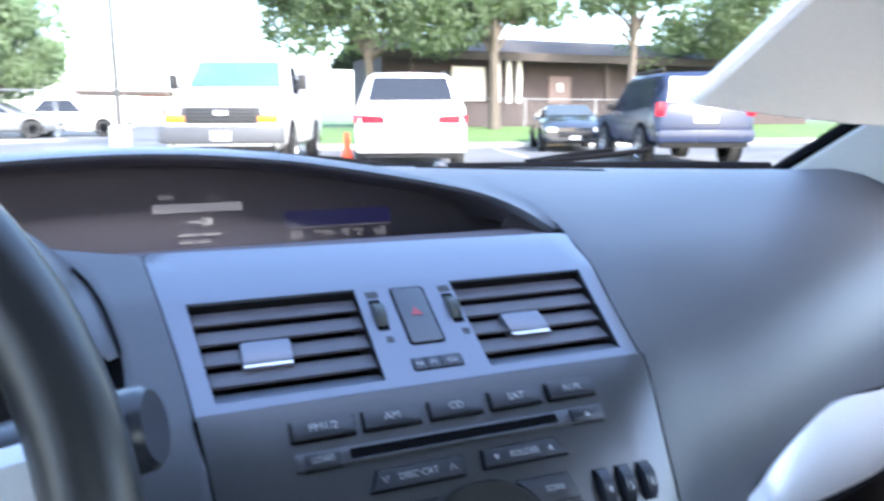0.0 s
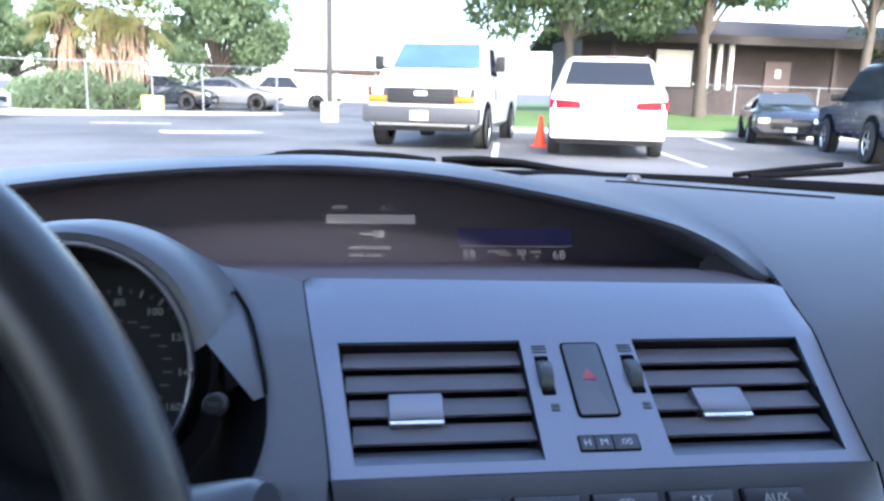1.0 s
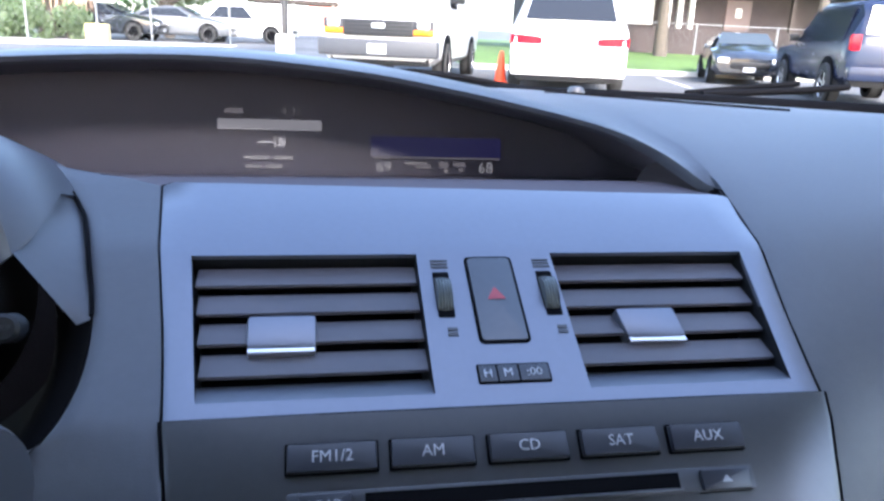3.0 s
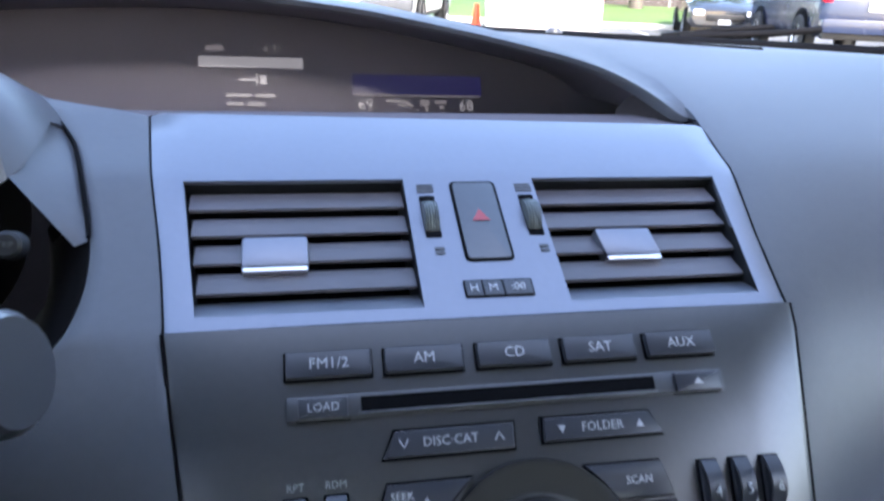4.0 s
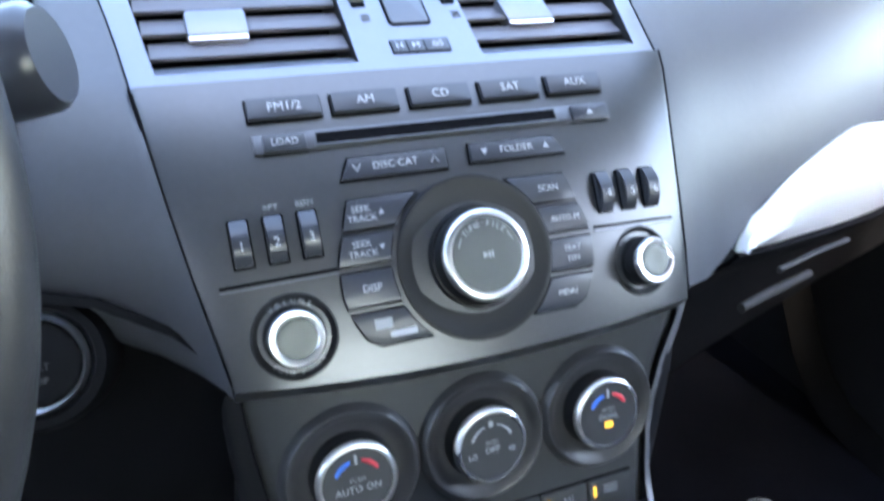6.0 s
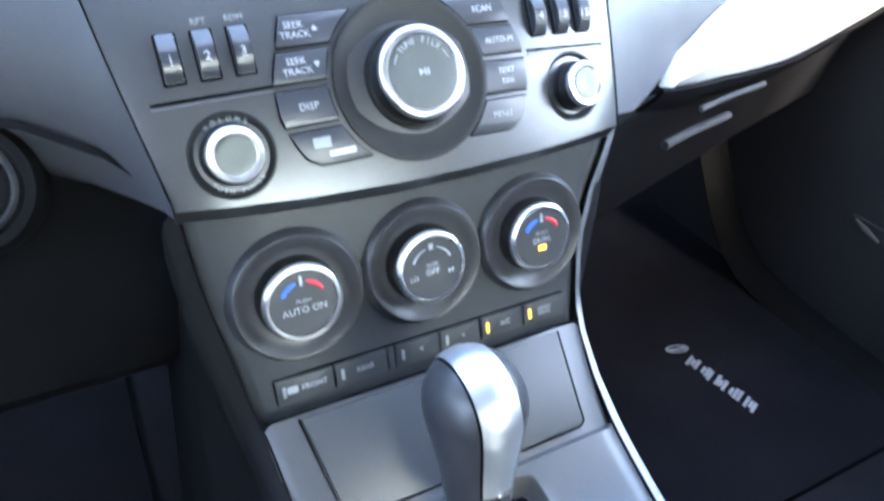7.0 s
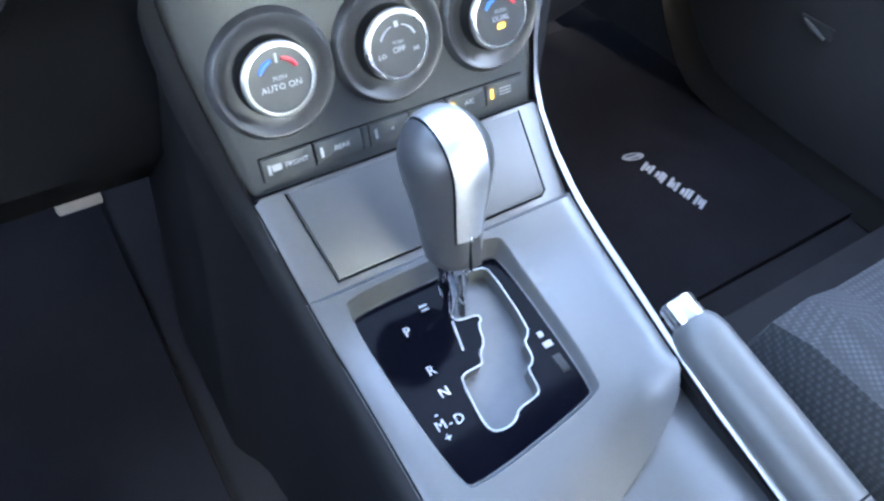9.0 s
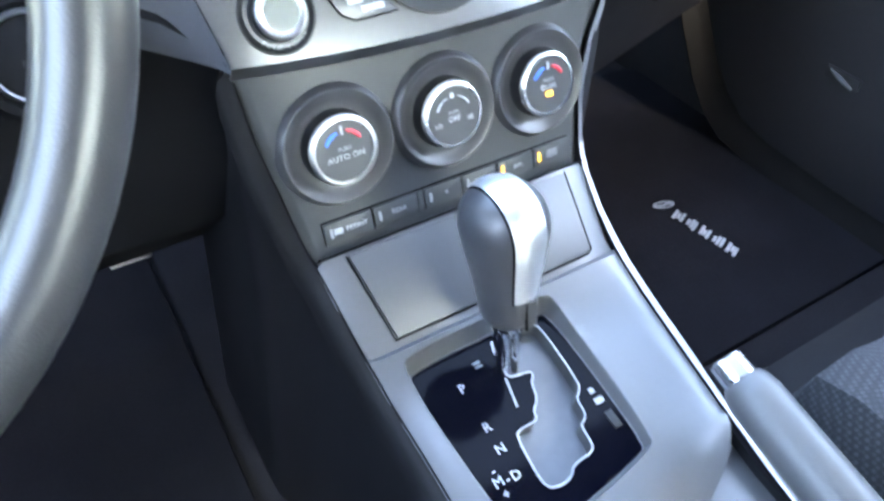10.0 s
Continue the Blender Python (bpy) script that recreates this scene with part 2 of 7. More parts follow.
def lettering(name, text, size, m, material, parent, align="CENTER"):
    c = bpy.data.curves.new(name, "FONT")
    c.body, c.size, c.align_x, c.align_y, c.extrude = text, size, align, "CENTER", 0.00012
    c.resolution_u = 2
    o = bpy.data.objects.new(name, c)
    scene.collection.objects.link(o)
    me = bpy.data.meshes.new_from_object(o)
    bpy.data.objects.remove(o)
    bm = bmesh.new()
    bm.from_mesh(me)
    bmesh.ops.remove_doubles(bm, verts=bm.verts, dist=1e-6)
    bm.to_mesh(me)
    bm.free()
    me.transform(m)
    me.materials.clear()
    me.materials.append(material)
    ob = new(name, me)
    ob.parent = parent
    ob.matrix_parent_inverse = parent.matrix_world.inverted()
    return ob


def face(origin, down):
    """Frame of a face: x to the right, y up along the face, z out of it."""
    d = Vector(down).normalized()
    up = -d
    x = Vector((1, 0, 0))
    n = x.cross(up)
    m = Matrix((x, up, n)).transposed().to_4x4()
    m.translation = Vector(origin)
    return m


def at(m, x, y, h=0.0, rz=0.0):
    return m @ pose(x, y, h, 0, 0, rz)


VENT = face((0, 0.104, 0.926), (0, -0.870, -0.4935))
RAD = face((0, 0.0156, 0.8754), (0, -0.7412, -0.6713))
CLI = face((0, -0.042, 0.765), (0, -0.301, -0.9535))
TRAY = face((0, -0.0893, 0.6471), (0, -0.751, -0.660))
GATE = face((0, -0.140, 0.5880), (0, -1, -0.15))


# ---- the car's shell, closing the place ----
def wall_ring(name, x, material, label):
    """Door side with a window opening through it."""
    rows = []
    ys = [-1.60, -1.45, -0.75, -0.62, 0.10, 0.42, 0.75]
    zs = [0.22, 0.87, 1.32, 1.38]
    t = 0.06 if x > 0 else -0.06
    for z in zs:
        lean = max(0.0, z - 0.93) * 0.22 * (-1 if x > 0 else 1)
        rows.append([(x + lean, y - (max(0.0, z - 0.93) * 1.75 if y > 0.3 else 0.0), z) for y in ys])
    ob = part(name, sheet(rows, t, skip={(1, 1), (1, 3), (1, 4), (1, 5), (2, 5)}), material, smooth=False)
    return tagged(ob, label, "door panel", kind="structure")


wall_ring("wall_east", 0.735, DOORM, "dark plastic passenger door side with an open window")
wall_ring("wall_west", -0.735, DOORM, "dark plastic driver door side with an open window")
tagged(part("floor", box(0, -0.35, 0.280, 1.44, 2.5, 0.05), CARPET, smooth=False), "dark grey carpet on the car floor", "carpet", kind="structure")
tagged(part("ceiling", box(0, -0.875, 1.40, 1.30, 1.43, 0.05, 0.02), HEADLINER), "light grey cloth headliner", "ceiling", kind="structure")
tagged(part("wall_north", box(0, 0.72, 0.60, 1.44, 0.06, 0.64), CARPET, smooth=False), "dark bulkhead behind the dashboard", "bulkhead", kind="structure")
# rear opening out of view, sized and shifted right to light the radio
rows = [[(x, -1.62 + (0.0 if z < 0.9 else 0.05 * (z - 0.9)), z) for x in (-0.72, -0.08, 0.60, 0.72)] for z in (0.28, 0.99, 1.32, 1.40)]
tagged(part("wall_south", sheet(rows, 0.05, skip={(1, 1)}), CARPET, smooth=False), "dark rear wall of the cabin round the rear window", "bulkhead", kind="structure")

# windscreen, leaning back from the cowl to the roof
bm = bmesh.new()
rows = []
for k in range(7):
    f = k / 6
    rows.append([(u * (0.64 - 0.10 * f), 0.64 - 0.24 * u * u - 0.79 * f, 0.965 + 0.40 * f) for u in (-1, -0.75, -0.5, -0.25, 0, 0.25, 0.5, 0.75, 1)])
ws = tagged(part("window_1", sheet(rows), GLASS), "clear windscreen", "windscreen", kind="structure")
ws.visible_shadow = False
rw = tagged(part("window_2", sheet([[(x, -1.60, 0.99) for x in (-0.08, 0.60)], [(x, -1.585, 1.32) for x in (-0.08, 0.60)]]), TINTED, smooth=False), "unseen tinted rear window, set right of centre to shape the light", "rear window", kind="structure")
part("frit_band", tube([(u * 0.645, 0.650 - 0.24 * u * u, 0.9640 + 0.004 * max(0.0, u)) for u in [i / 12 - 1 for i in range(25)]], 0.0122, 10), GAP, ws, "black painted edge of the glass")
for s in (-1, 1):
    f0 = [(s * 0.650, 0.410, 0.955), (s * 0.635, 0.22, 1.06), (s * 0.60, -0.02, 1.20), (s * 0.555, -0.36, 1.37)]
    rows = [[(x, y, z), (x + s * 0.03, y - 0.05, z - 0.015), (x + s * 0.075, y - 0.12, z - 0.05)] for x, y, z in f0]
    tagged(part("trim", sheet(rows, 0.012), PILLAR), "light grey pillar trim beside the windscreen", "pillar trim", kind="structure")
    part("pillar_seal", tube([(s * 0.56, 0.470, 0.972), (s * 0.615, 0.440, 0.970)] + [(x - s * 0.004, y + 0.006, z + 0.004) for x, y, z in f0], 0.0085, 8), GAP, ws, "black rubber seal beside the pillar")

def rdepth(x, s):
    """Depth of the convex radio face below its upper plane."""
    d = max(0.0, -s)
    return -(0.0125 * (d / 0.09) ** 2 + (x / 0.12) ** 2 * 0.005 * (d / 0.13) + (max(0.0, x) / 0.12) ** 2 * 0.006 * (d / 0.13))


def rp(x, s, h=0.0):
    return RAD @ Vector((x, s, rdepth(x, s) + h))


RROW = [(0.0125, -0.1424, 0.1424), (0.0, -0.1405, 0.1405), (-0.025, -0.1375, 0.1365), (-0.050, -0.1340, 0.1335), (-0.075, -0.1300, 0.1320), (-0.100, -0.1250, 0.1315), (-0.120, -0.1212, 0.1312), (-0.1265, -0.1204, 0.1310), (-0.1285, -0.1204, 0.1310)]

# ---- dashboard ----
dash = thing("dashboard", "blue-grey grained plastic dashboard with a hooded display", "dashboard", (0, 0.3, 0.75))
# right hand pad: from the stack's edge to the passenger door
edge0 = [(0.12, 0.600, 0.976), (0.14, 0.470, 0.981), (0.16, 0.340, 0.978), (0.170, 0.235, 0.964), (0.1665, 0.176, 0.950), (0.1613, 0.140, 0.939), (0.1558, 0.104, 0.927),
         (0.1485, 0.065, 0.905), (0.1431, 0.027, 0.883)] + [tuple(rp(x + 0.0009, s, 0.001)) for s, x in ((-0.045, 0.134), (-0.085, 0.1318), (-0.122, 0.131))]
edge1 = [(0.715, 0.34, 0.965), (0.715, 0.325, 0.972), (0.715, 0.31, 0.976), (0.715, 0.29, 0.972), (0.715, 0.275, 0.965), (0.715, 0.26, 0.955), (0.715, 0.24, 0.942),
         (0.715, 0.215, 0.925), (0.715, 0.19, 0.905), (0.715, 0.165, 0.875), (0.715, 0.15, 0.850), (0.715, 0.14, 0.825)]
cols = [0, 0.012, 0.05, 0.1, 0.16, 0.23, 0.31, 0.4, 0.5, 0.6, 0.7, 0.8, 0.9, 1.0]
low = [(0.134, -0.047, 0.766), (0.165, -0.032, 0.757), (0.205, -0.0065, 0.759), (0.2277, 0.000, 0.7795), (0.2569, 0.0087, 0.7958), (0.2927, 0.0194, 0.8095), (0.3411, 0.0339, 0.8177), (0.4333, 0.0616, 0.805), (0.55, 0.096, 0.792), (0.715, 0.141, 0.777)]


def lowline(x):
    return [float(np.interp(x, [p[0] for p in low], [p[k] for p in low])) for k in (1, 2)]


rows = []
for c in cols:
    prof = []
    for a, b in zip(edge0, edge1):
        x = a[0] + (b[0] - a[0]) * c
        e = c * c * (3 - 2 * c) * 0.5 + c * 0.5
        y, z = a[1] + (b[1] - a[1]) * e, a[2] + (b[2] - a[2]) * (c ** 1.3)
        prof.append(Vector((x, y, z)))
    ly, lz = lowline(prof[-1].x)
    d = Vector((0, ly - prof[-1].y, lz - prof[-1].z))
    for k in range(7, 12):
        prof[k] = prof[k] + d * ((k - 6) / 5) ** 1.5
    if c == 0:
        prof = [p + Vector((0, 0, -0.001)) for p in prof]
    rows.append([tuple(p) for p in prof])
pad = part("upper_pad", sheet(rows, 0.004), DASHTOP, dash, "grained soft pad before the passenger")
part("defrost_slot", tube([(0.145, 0.478, 0.9806), (0.1933, 0.4512, 0.9806), (0.2639, 0.415, 0.9795), (0.3463, 0.3721, 0.9783)], 0.0020, 6), GAP, pad)
part("light_sensor", lathe([(0.009, 0), (0.009, 0.002), (0.006, 0.006), (0, 0.007)], 16), DASH, pad, m=pose(0.186, 0.500, 0.980))

# hood over the displays
lipx = [-0.66, -0.56, -0.45, -0.35, -0.25, -0.15, -0.05, 0.02, 0.08, 0.12, 0.145, 0.158, 0.168]
lipz = [0.936, 0.962, 0.9845, 0.9990, 1.0080, 1.0110, 1.0042, 0.9938, 0.9828, 0.9734, 0.9630, 0.9545, 0.9440]
lipy = [0.20, 0.24, 0.268, 0.282, 0.288, 0.288, 0.280, 0.268, 0.250, 0.232, 0.2115, 0.197, 0.180]
def curve(xs, vs, x):
    """Smooth curve through given values."""
    k = max(0, min(len(xs) - 2, int(np.searchsorted(xs, x)) - 1))
    h = xs[k + 1] - xs[k]
    t = (x - xs[k]) / h
    sl = [(vs[min(i + 1, len(xs) - 1)] - vs[max(i - 1, 0)]) / (xs[min(i + 1, len(xs) - 1)] - xs[max(i - 1, 0)]) for i in (k, k + 1)]
    return (2 * t ** 3 - 3 * t * t + 1) * vs[k] + (t ** 3 - 2 * t * t + t) * h * sl[0] + (3 * t * t - 2 * t ** 3) * vs[k + 1] + (t ** 3 - t * t) * h * sl[1]


cx = [-0.66 + 0.76 * i / 48 for i in range(48)] + [0.10 + 0.068 * i / 16 for i in range(17)]
lips = [(x, curve(lipx, lipy, x), curve(lipx, lipz, x)) for x in cx]
pr = [Vector(p) for p in rows[0]][::-1]
end = [(float(np.interp(y, [p.y for p in pr], [p.x for p in pr])) + 0.0004, y, float(np.interp(y, [p.y for p in pr], [p.z for p in pr])) + 0.0008) for y in (0.60, 0.47, 0.34, 0.235, 0.205, 0.190, 0.178)]
end = end[:6] + [(0.1674, 0.1790, 0.9455), (0.1660, 0.1805, 0.9435), (0.1640, 0.1830, 0.9420)]
rows = []
for x, y, z in lips:
    yb = 0.60 - 0.30 * max(0, -x - 0.30) ** 1.3
    rh = float(np.interp(x, [-0.66, -0.17, -0.02, 0.05, 0.09, 0.12, 0.16], [0.0035, 0.0035, 0.0040, 0.0045, 0.0045, 0.0042, 0.0030]))
    zt = z + rh
    r = [(yb, 0.962 + 0.012 * min(1, max(0, (0.168 - x) / 0.3))), (y + 0.22, 0.5 * zt + 0.5 * 0.981 + 0.004), (y + 0.11, zt * 0.8 + 0.2 * 0.981 + 0.002), (y + 0.055, zt + 0.0005), (y + 0.030, zt - 0.0006), (y + 0.012, zt - 0.32 * rh), (y, z), (y + 0.002, z - 0.0035), (y + 0.009, z - 0.0055)]
    e = min(1.0, max(0.0, (x + 0.02) / 0.188))
    s = min(1.0, max(0.0, (x - 0.02) / 0.148))
    e = e * e * (3 - 2 * e)
    blend = (e, e, e, s ** 4, s ** 6, s ** 10, s ** 16, s ** 16, s ** 16)
    u = min(1.0, max(0.0, (x + 0.2) / 0.368))
    rows.append([(x + (q[0] - 0.168) * u * u, py + (q[1] - py) * g, pz + (q[2] - pz) * g) for (py, pz), q, g in zip(r, end, blend)])
lipline = [r[-1] for r in rows]
cup = [[(x, y, z), (x - 0.001, y + 0.010, z - 0.004), (x - 0.004, y + 0.016, max(0.935, z - 0.012)), (x - 0.006, y + 0.016, 0.930)] for x, y, z in lipline if x > 0.140]
part("display_hood", sheet(rows), DASHTOP, dash, "soft visor hood over the displays")
def pane_y(z):
    return 0.343 + (z - 0.957) * 0.5


rows = []
for x, y, z in lipline:
    z1 = max(z - 0.006, 0.942)
    rows.append([(x, y, z), (x, y + 0.012, z - 0.002), (x, max(pane_y(z1), y + 0.03), z1 - 0.003)])
part("hood_lining", sheet(rows), VISOR, dash, "dark lining under the hood")
part("hood_end", sheet(cup), mat("hood_end_cloth", (0.040, 0.034, 0.036), 0.8, var=0.12, scale=260, bump=0.2, bscale=1500, spec=0.2), dash, "rounded inner end of the hood")
# dark tray under the hood and the display pane at its back
rows = []
for x in (-0.62, -0.5, -0.4, -0.34, -0.284, -0.2602, -0.2415, -0.2148, -0.195, -0.182, -0.165, -0.1, 0.0, 0.1, 0.165, 0.17, 0.20, 0.26):
    yf = float(np.interp(x, [-0.62, -0.284, -0.2602, -0.2415, -0.2148, -0.182, -0.165], [0.245, 0.2258, 0.2122, 0.2004, 0.1845, 0.1735, 0.1715])) - 0.010 * max(0.0, x + 0.165) / 0.33 + (0.09 if x > 0.166 else 0.0)
    rows.append([(x, yf, 0.936 if x > 0.166 else 0.9462 + (yf - 0.1735) * 0.32 - 0.0012), (x, max(0.22, yf + 0.02), 0.941), (x, 0.30, 0.926), (x, 0.335, 0.922)])
part("display_tray", sheet(rows), VISOR, dash)
rows = []
for x, y, z in lips + [(0.20, 0, 0.945), (0.26, 0, 0.945)]:
    rows.append([(x, pane_y(q), q) for q in (0.918, 0.5 * (0.918 + max(z - 0.004, 0.925)), max(z - 0.004, 0.925))])
scr = part("display_screen", sheet(rows), SCREEN, dash, "dark glossy display pane")
SCR = face((0, 0.343, 0.9570), (0, -0.020, -0.040))


def lcd(x0, x1, z, h, material, parent=scr, name="display_segment"):
    part(name, box((x0 + x1) / 2, z, 0.0012, x1 - x0, h, 0.0006), material, parent, m=SCR, smooth=False)


lcd(-0.157, -0.078, 0.0015, 0.0085, LCD, name="title_bar")
lettering("clock_text", "4:31", 0.0095, at(SCR, -0.101, 0.0125, 0.0012), LCDDIM, scr)
lcd(-0.152, -0.138, 0.0125, 0.004, LCDDIM)
# passenger-belt symbol: bar, stem and disc
lcd(-0.127, -0.115, -0.0125, 0.002, LCD)
lcd(-0.1145, -0.1130, -0.0125, 0.010, LCD)
lcd(-0.1115, -0.1060, -0.0125, 0.007, LCD)
for x0, x1, z in ((-0.137, -0.118, -0.025), (-0.115, -0.100, -0.025), (-0.136, -0.124, -0.032), (-0.121, -0.108, -0.032)):
    lcd(x0, x1, z, 0.0032, LCDDIM)
lcd(-0.040, 0.066, -0.0145, 0.0165, LCDBLUE, name="blue_band")
lcd(-0.038, 0.064, -0.0235, 0.0009, LCDDIM)
lettering("temperature_text", "69", 0.0125, at(SCR, -0.030, -0.0315, 0.0012), LCD, scr)
lettering("temperature_text", "68", 0.0125, at(SCR, 0.0525, -0.0315, 0.0012), LCD, scr)
for x0, x1, z, h in ((-0.013, 0.005, -0.028, 0.0022), (-0.004, 0.008, -0.031, 0.002), (0.014, 0.022, -0.029, 0.005), (0.018, 0.021, -0.034, 0.004), (0.026, 0.036, -0.0285, 0.003), (0.030, 0.034, -0.033, 0.003)):
    lcd(x0, x1, z, h, LCDDIM)

# left hand pad between the stack and the instrument pod, down to the knee panel
HY = [0.0265, 0.0335, 0.0505, 0.0687, 0.0869, 0.104, 0.112, 0.140, 0.174, 0.182, 0.186, 0.25]
HZ = [0.8822, 0.886, 0.8957, 0.906, 0.9163, 0.926, 0.9295, 0.938, 0.949, 0.951, 0.952, 0.971]
PY = [-0.01, 0.010, 0.0235, 0.035, 0.053, 0.076, 0.1034, 0.125, 0.142, 0.171, 0.2004, 0.23]
PX = [-0.245, -0.205, -0.1855, -0.1795, -0.1765, -0.1785, -0.1858, -0.1920, -0.1980, -0.2148, -0.2424, -0.284]


def pad_z(y):
    return float(np.interp(y, HY, HZ)) if y > 0.0265 else 0.8822 + (y - 0.0265) * 0.9


def pod_x(y):
    """Edge of the pad against the round instrument pod."""
    return curve(PY, PX, y)


def tray_x(y):
    return float(np.interp(y, [0.1701, 0.1735, 0.1845, 0.2004], [-0.1650, -0.182, -0.2148, -0.2415]))


cut = (0, 0.015, 0.06, 0.14, 0.24, 0.36, 0.5, 0.64, 0.78, 0.9, 1.0)
rows = []
for i in range(27):
    y = 0.2004 - (0.2004 - 0.0235) * i / 26
    a = tray_x(y) if y > 0.1701 else -float(np.interp(y, [0.0265, 0.0335, 0.0505, 0.0687, 0.0869, 0.104, 0.112, 0.140, 0.174], [0.1432, 0.1440, 0.1463, 0.1491, 0.1526, 0.1558, 0.1573, 0.1613, 0.1660]))
    b = min(pod_x(y), a - 0.0004)
    rows.append([(a + (b - a) * c, y, pad_z(y) - (0.001 if c == 0 and y < 0.17 else 0.0) - (0.002 if c == 1 else 0.0)) for c in cut])
for n, (s, x) in enumerate(((-0.018, -0.1394), (-0.045, -0.1356), (-0.066, -0.1322), (-0.085, -0.1288), (-0.105, -0.1250), (-0.122, -0.1217), (-0.128, -0.1212))):
    p = rp(x, s, 0.001)
    w = (0.075, 0.11, 0.16, 0.20, 0.20, 0.20, 0.20)[n]
    f = (n / 6) * 0.046
    tuck = 0.050 * (n / 6) ** 1.5
    rows.append([(p.x - w * c, p.y + 0.02 * c + f * (1 - math.exp(-c / 0.22)) * 1.05 + 0.67 * tuck * (1 - math.exp(-c / 0.13)) - (0.001 if c == 0 else 0), p.z + f * (1 - math.exp(-c / 0.22)) * 0.95 - 0.74 * tuck * (1 - math.exp(-c / 0.13)) - (0.001 if c == 0 else 0)) for c in cut])
part("inner_pad", sheet(rows), DASH, dash, "smooth grained pad beside the instruments")
# knee panel, coloured near-black to deepen the shade under the pad
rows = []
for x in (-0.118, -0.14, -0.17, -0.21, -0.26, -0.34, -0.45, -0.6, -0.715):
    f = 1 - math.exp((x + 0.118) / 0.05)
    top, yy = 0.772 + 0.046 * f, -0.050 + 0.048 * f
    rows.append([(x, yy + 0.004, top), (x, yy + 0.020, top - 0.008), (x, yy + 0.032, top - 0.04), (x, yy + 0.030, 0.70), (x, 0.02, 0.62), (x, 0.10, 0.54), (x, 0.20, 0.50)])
part("knee_panel", sheet(rows, 0.004), KNEE, dash, "lower knee panel with shade put into its near-black colour")
# bottom closing over the passenger footwell
rows = []
for x in (0.10, 0.2, 0.35, 0.5, 0.715):
    y, z = lowline(x)
    rows.append([(x, y + 0.02, min(z - 0.03, 0.735)), (x, y + 0.035, 0.70), (x, y + 0.06, 0.60), (x, y + 0.10, 0.555), (x, 0.35, 0.54)])
part("glovebox_face", sheet(rows, 0.004), TRIMDARK, dash, "dark glovebox front")
# pale leaf-shaped trim below the passenger pad
toppts = [(0.205, -0.0080, 0.7580), (0.2100, -0.0040, 0.7690), (0.2277, -0.0016, 0.7825), (0.2569, 0.0072, 0.7965), (0.2927, 0.0179, 0.8078), (0.3411, 0.0324, 0.8160), (0.4333, 0.0600, 0.8030), (0.55, 0.095, 0.790), (0.713, 0.140, 0.775)]
botpts = [(0.2055, -0.0085, 0.7565), (0.2130, -0.0060, 0.7545), (0.232, -0.001, 0.7510), (0.262, 0.008, 0.7455), (0.297, 0.0193, 0.7400), (0.3411, 0.0324, 0.7330), (0.4333, 0.060, 0.7230), (0.55, 0.095, 0.7240), (0.713, 0.140, 0.735)]
sx = [0.205 + (0.713 - 0.205) * (q / 40) ** 1.6 for q in range(41)]
toppts = [(x, curve([p[0] for p in toppts], [p[1] for p in toppts], x), curve([p[0] for p in toppts], [p[2] for p in toppts], x)) for x in sx]
botpts = [(max(x, 0.2055), curve([p[0] for p in botpts], [p[1] for p in botpts], max(x, 0.2055)), curve([p[0] for p in botpts], [p[2] for p in botpts], max(x, 0.2055))) for x in sx]
rows = [[Vector(a), Vector(a).lerp(Vector(b), 0.35) + Vector((0, -0.010, 0.004)), Vector(a).lerp(Vector(b), 0.7) + Vector((0, -0.012, 0.004)), Vector(b)] for a, b in zip(toppts, botpts)]
part("trim_strip", sheet(rows, 0.003), SILVER, dash, "pale silver leaf-shaped trim strip")
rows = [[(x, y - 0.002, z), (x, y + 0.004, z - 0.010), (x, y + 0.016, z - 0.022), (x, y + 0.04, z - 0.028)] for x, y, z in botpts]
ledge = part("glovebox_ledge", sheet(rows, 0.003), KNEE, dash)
part("latch", tube([(0.262, 0.000, 0.727), (0.31, 0.014, 0.7245), (0.365, 0.030, 0.719)], 0.0022, 8), mat("latch_grey", (0.055, 0.054, 0.056), 0.6, spec=0.2), ledge, "grey glovebox latch edge")
part("latch", tube([(0.221, -0.012, 0.711), (0.262, 0.000, 0.710), (0.312, 0.014, 0.707)], 0.0034, 8), mat("latch_dark", (0.050, 0.048, 0.048), 0.7, spec=0.15), ledge, "grey glovebox latch edge")

# ---- centre panel with the vents ----
panel = thing("air_vent_unit", "satin blue-grey centre panel with air vents and hazard switch", "dash panel", (0, 0.1, 0.93))
HALF = [(0.1738, 0.9462, 0.1540), (0.1722, 0.9476, 0.1605), (0.1680, 0.9470, 0.1645), (0.140, 0.938, 0.1605), (0.112, 0.9295, 0.1565), (0.104, 0.926, 0.155), (0.0869, 0.9163, 0.1518), (0.0687, 0.906, 0.1483), (0.0505, 0.8957, 0.1455), (0.0335, 0.886, 0.1432), (0.0265, 0.8822, 0.1424)]


def vx(i):
    f = (i - 5) / 4
    return 0.1413 - 0.0100 * min(1, max(0, f))


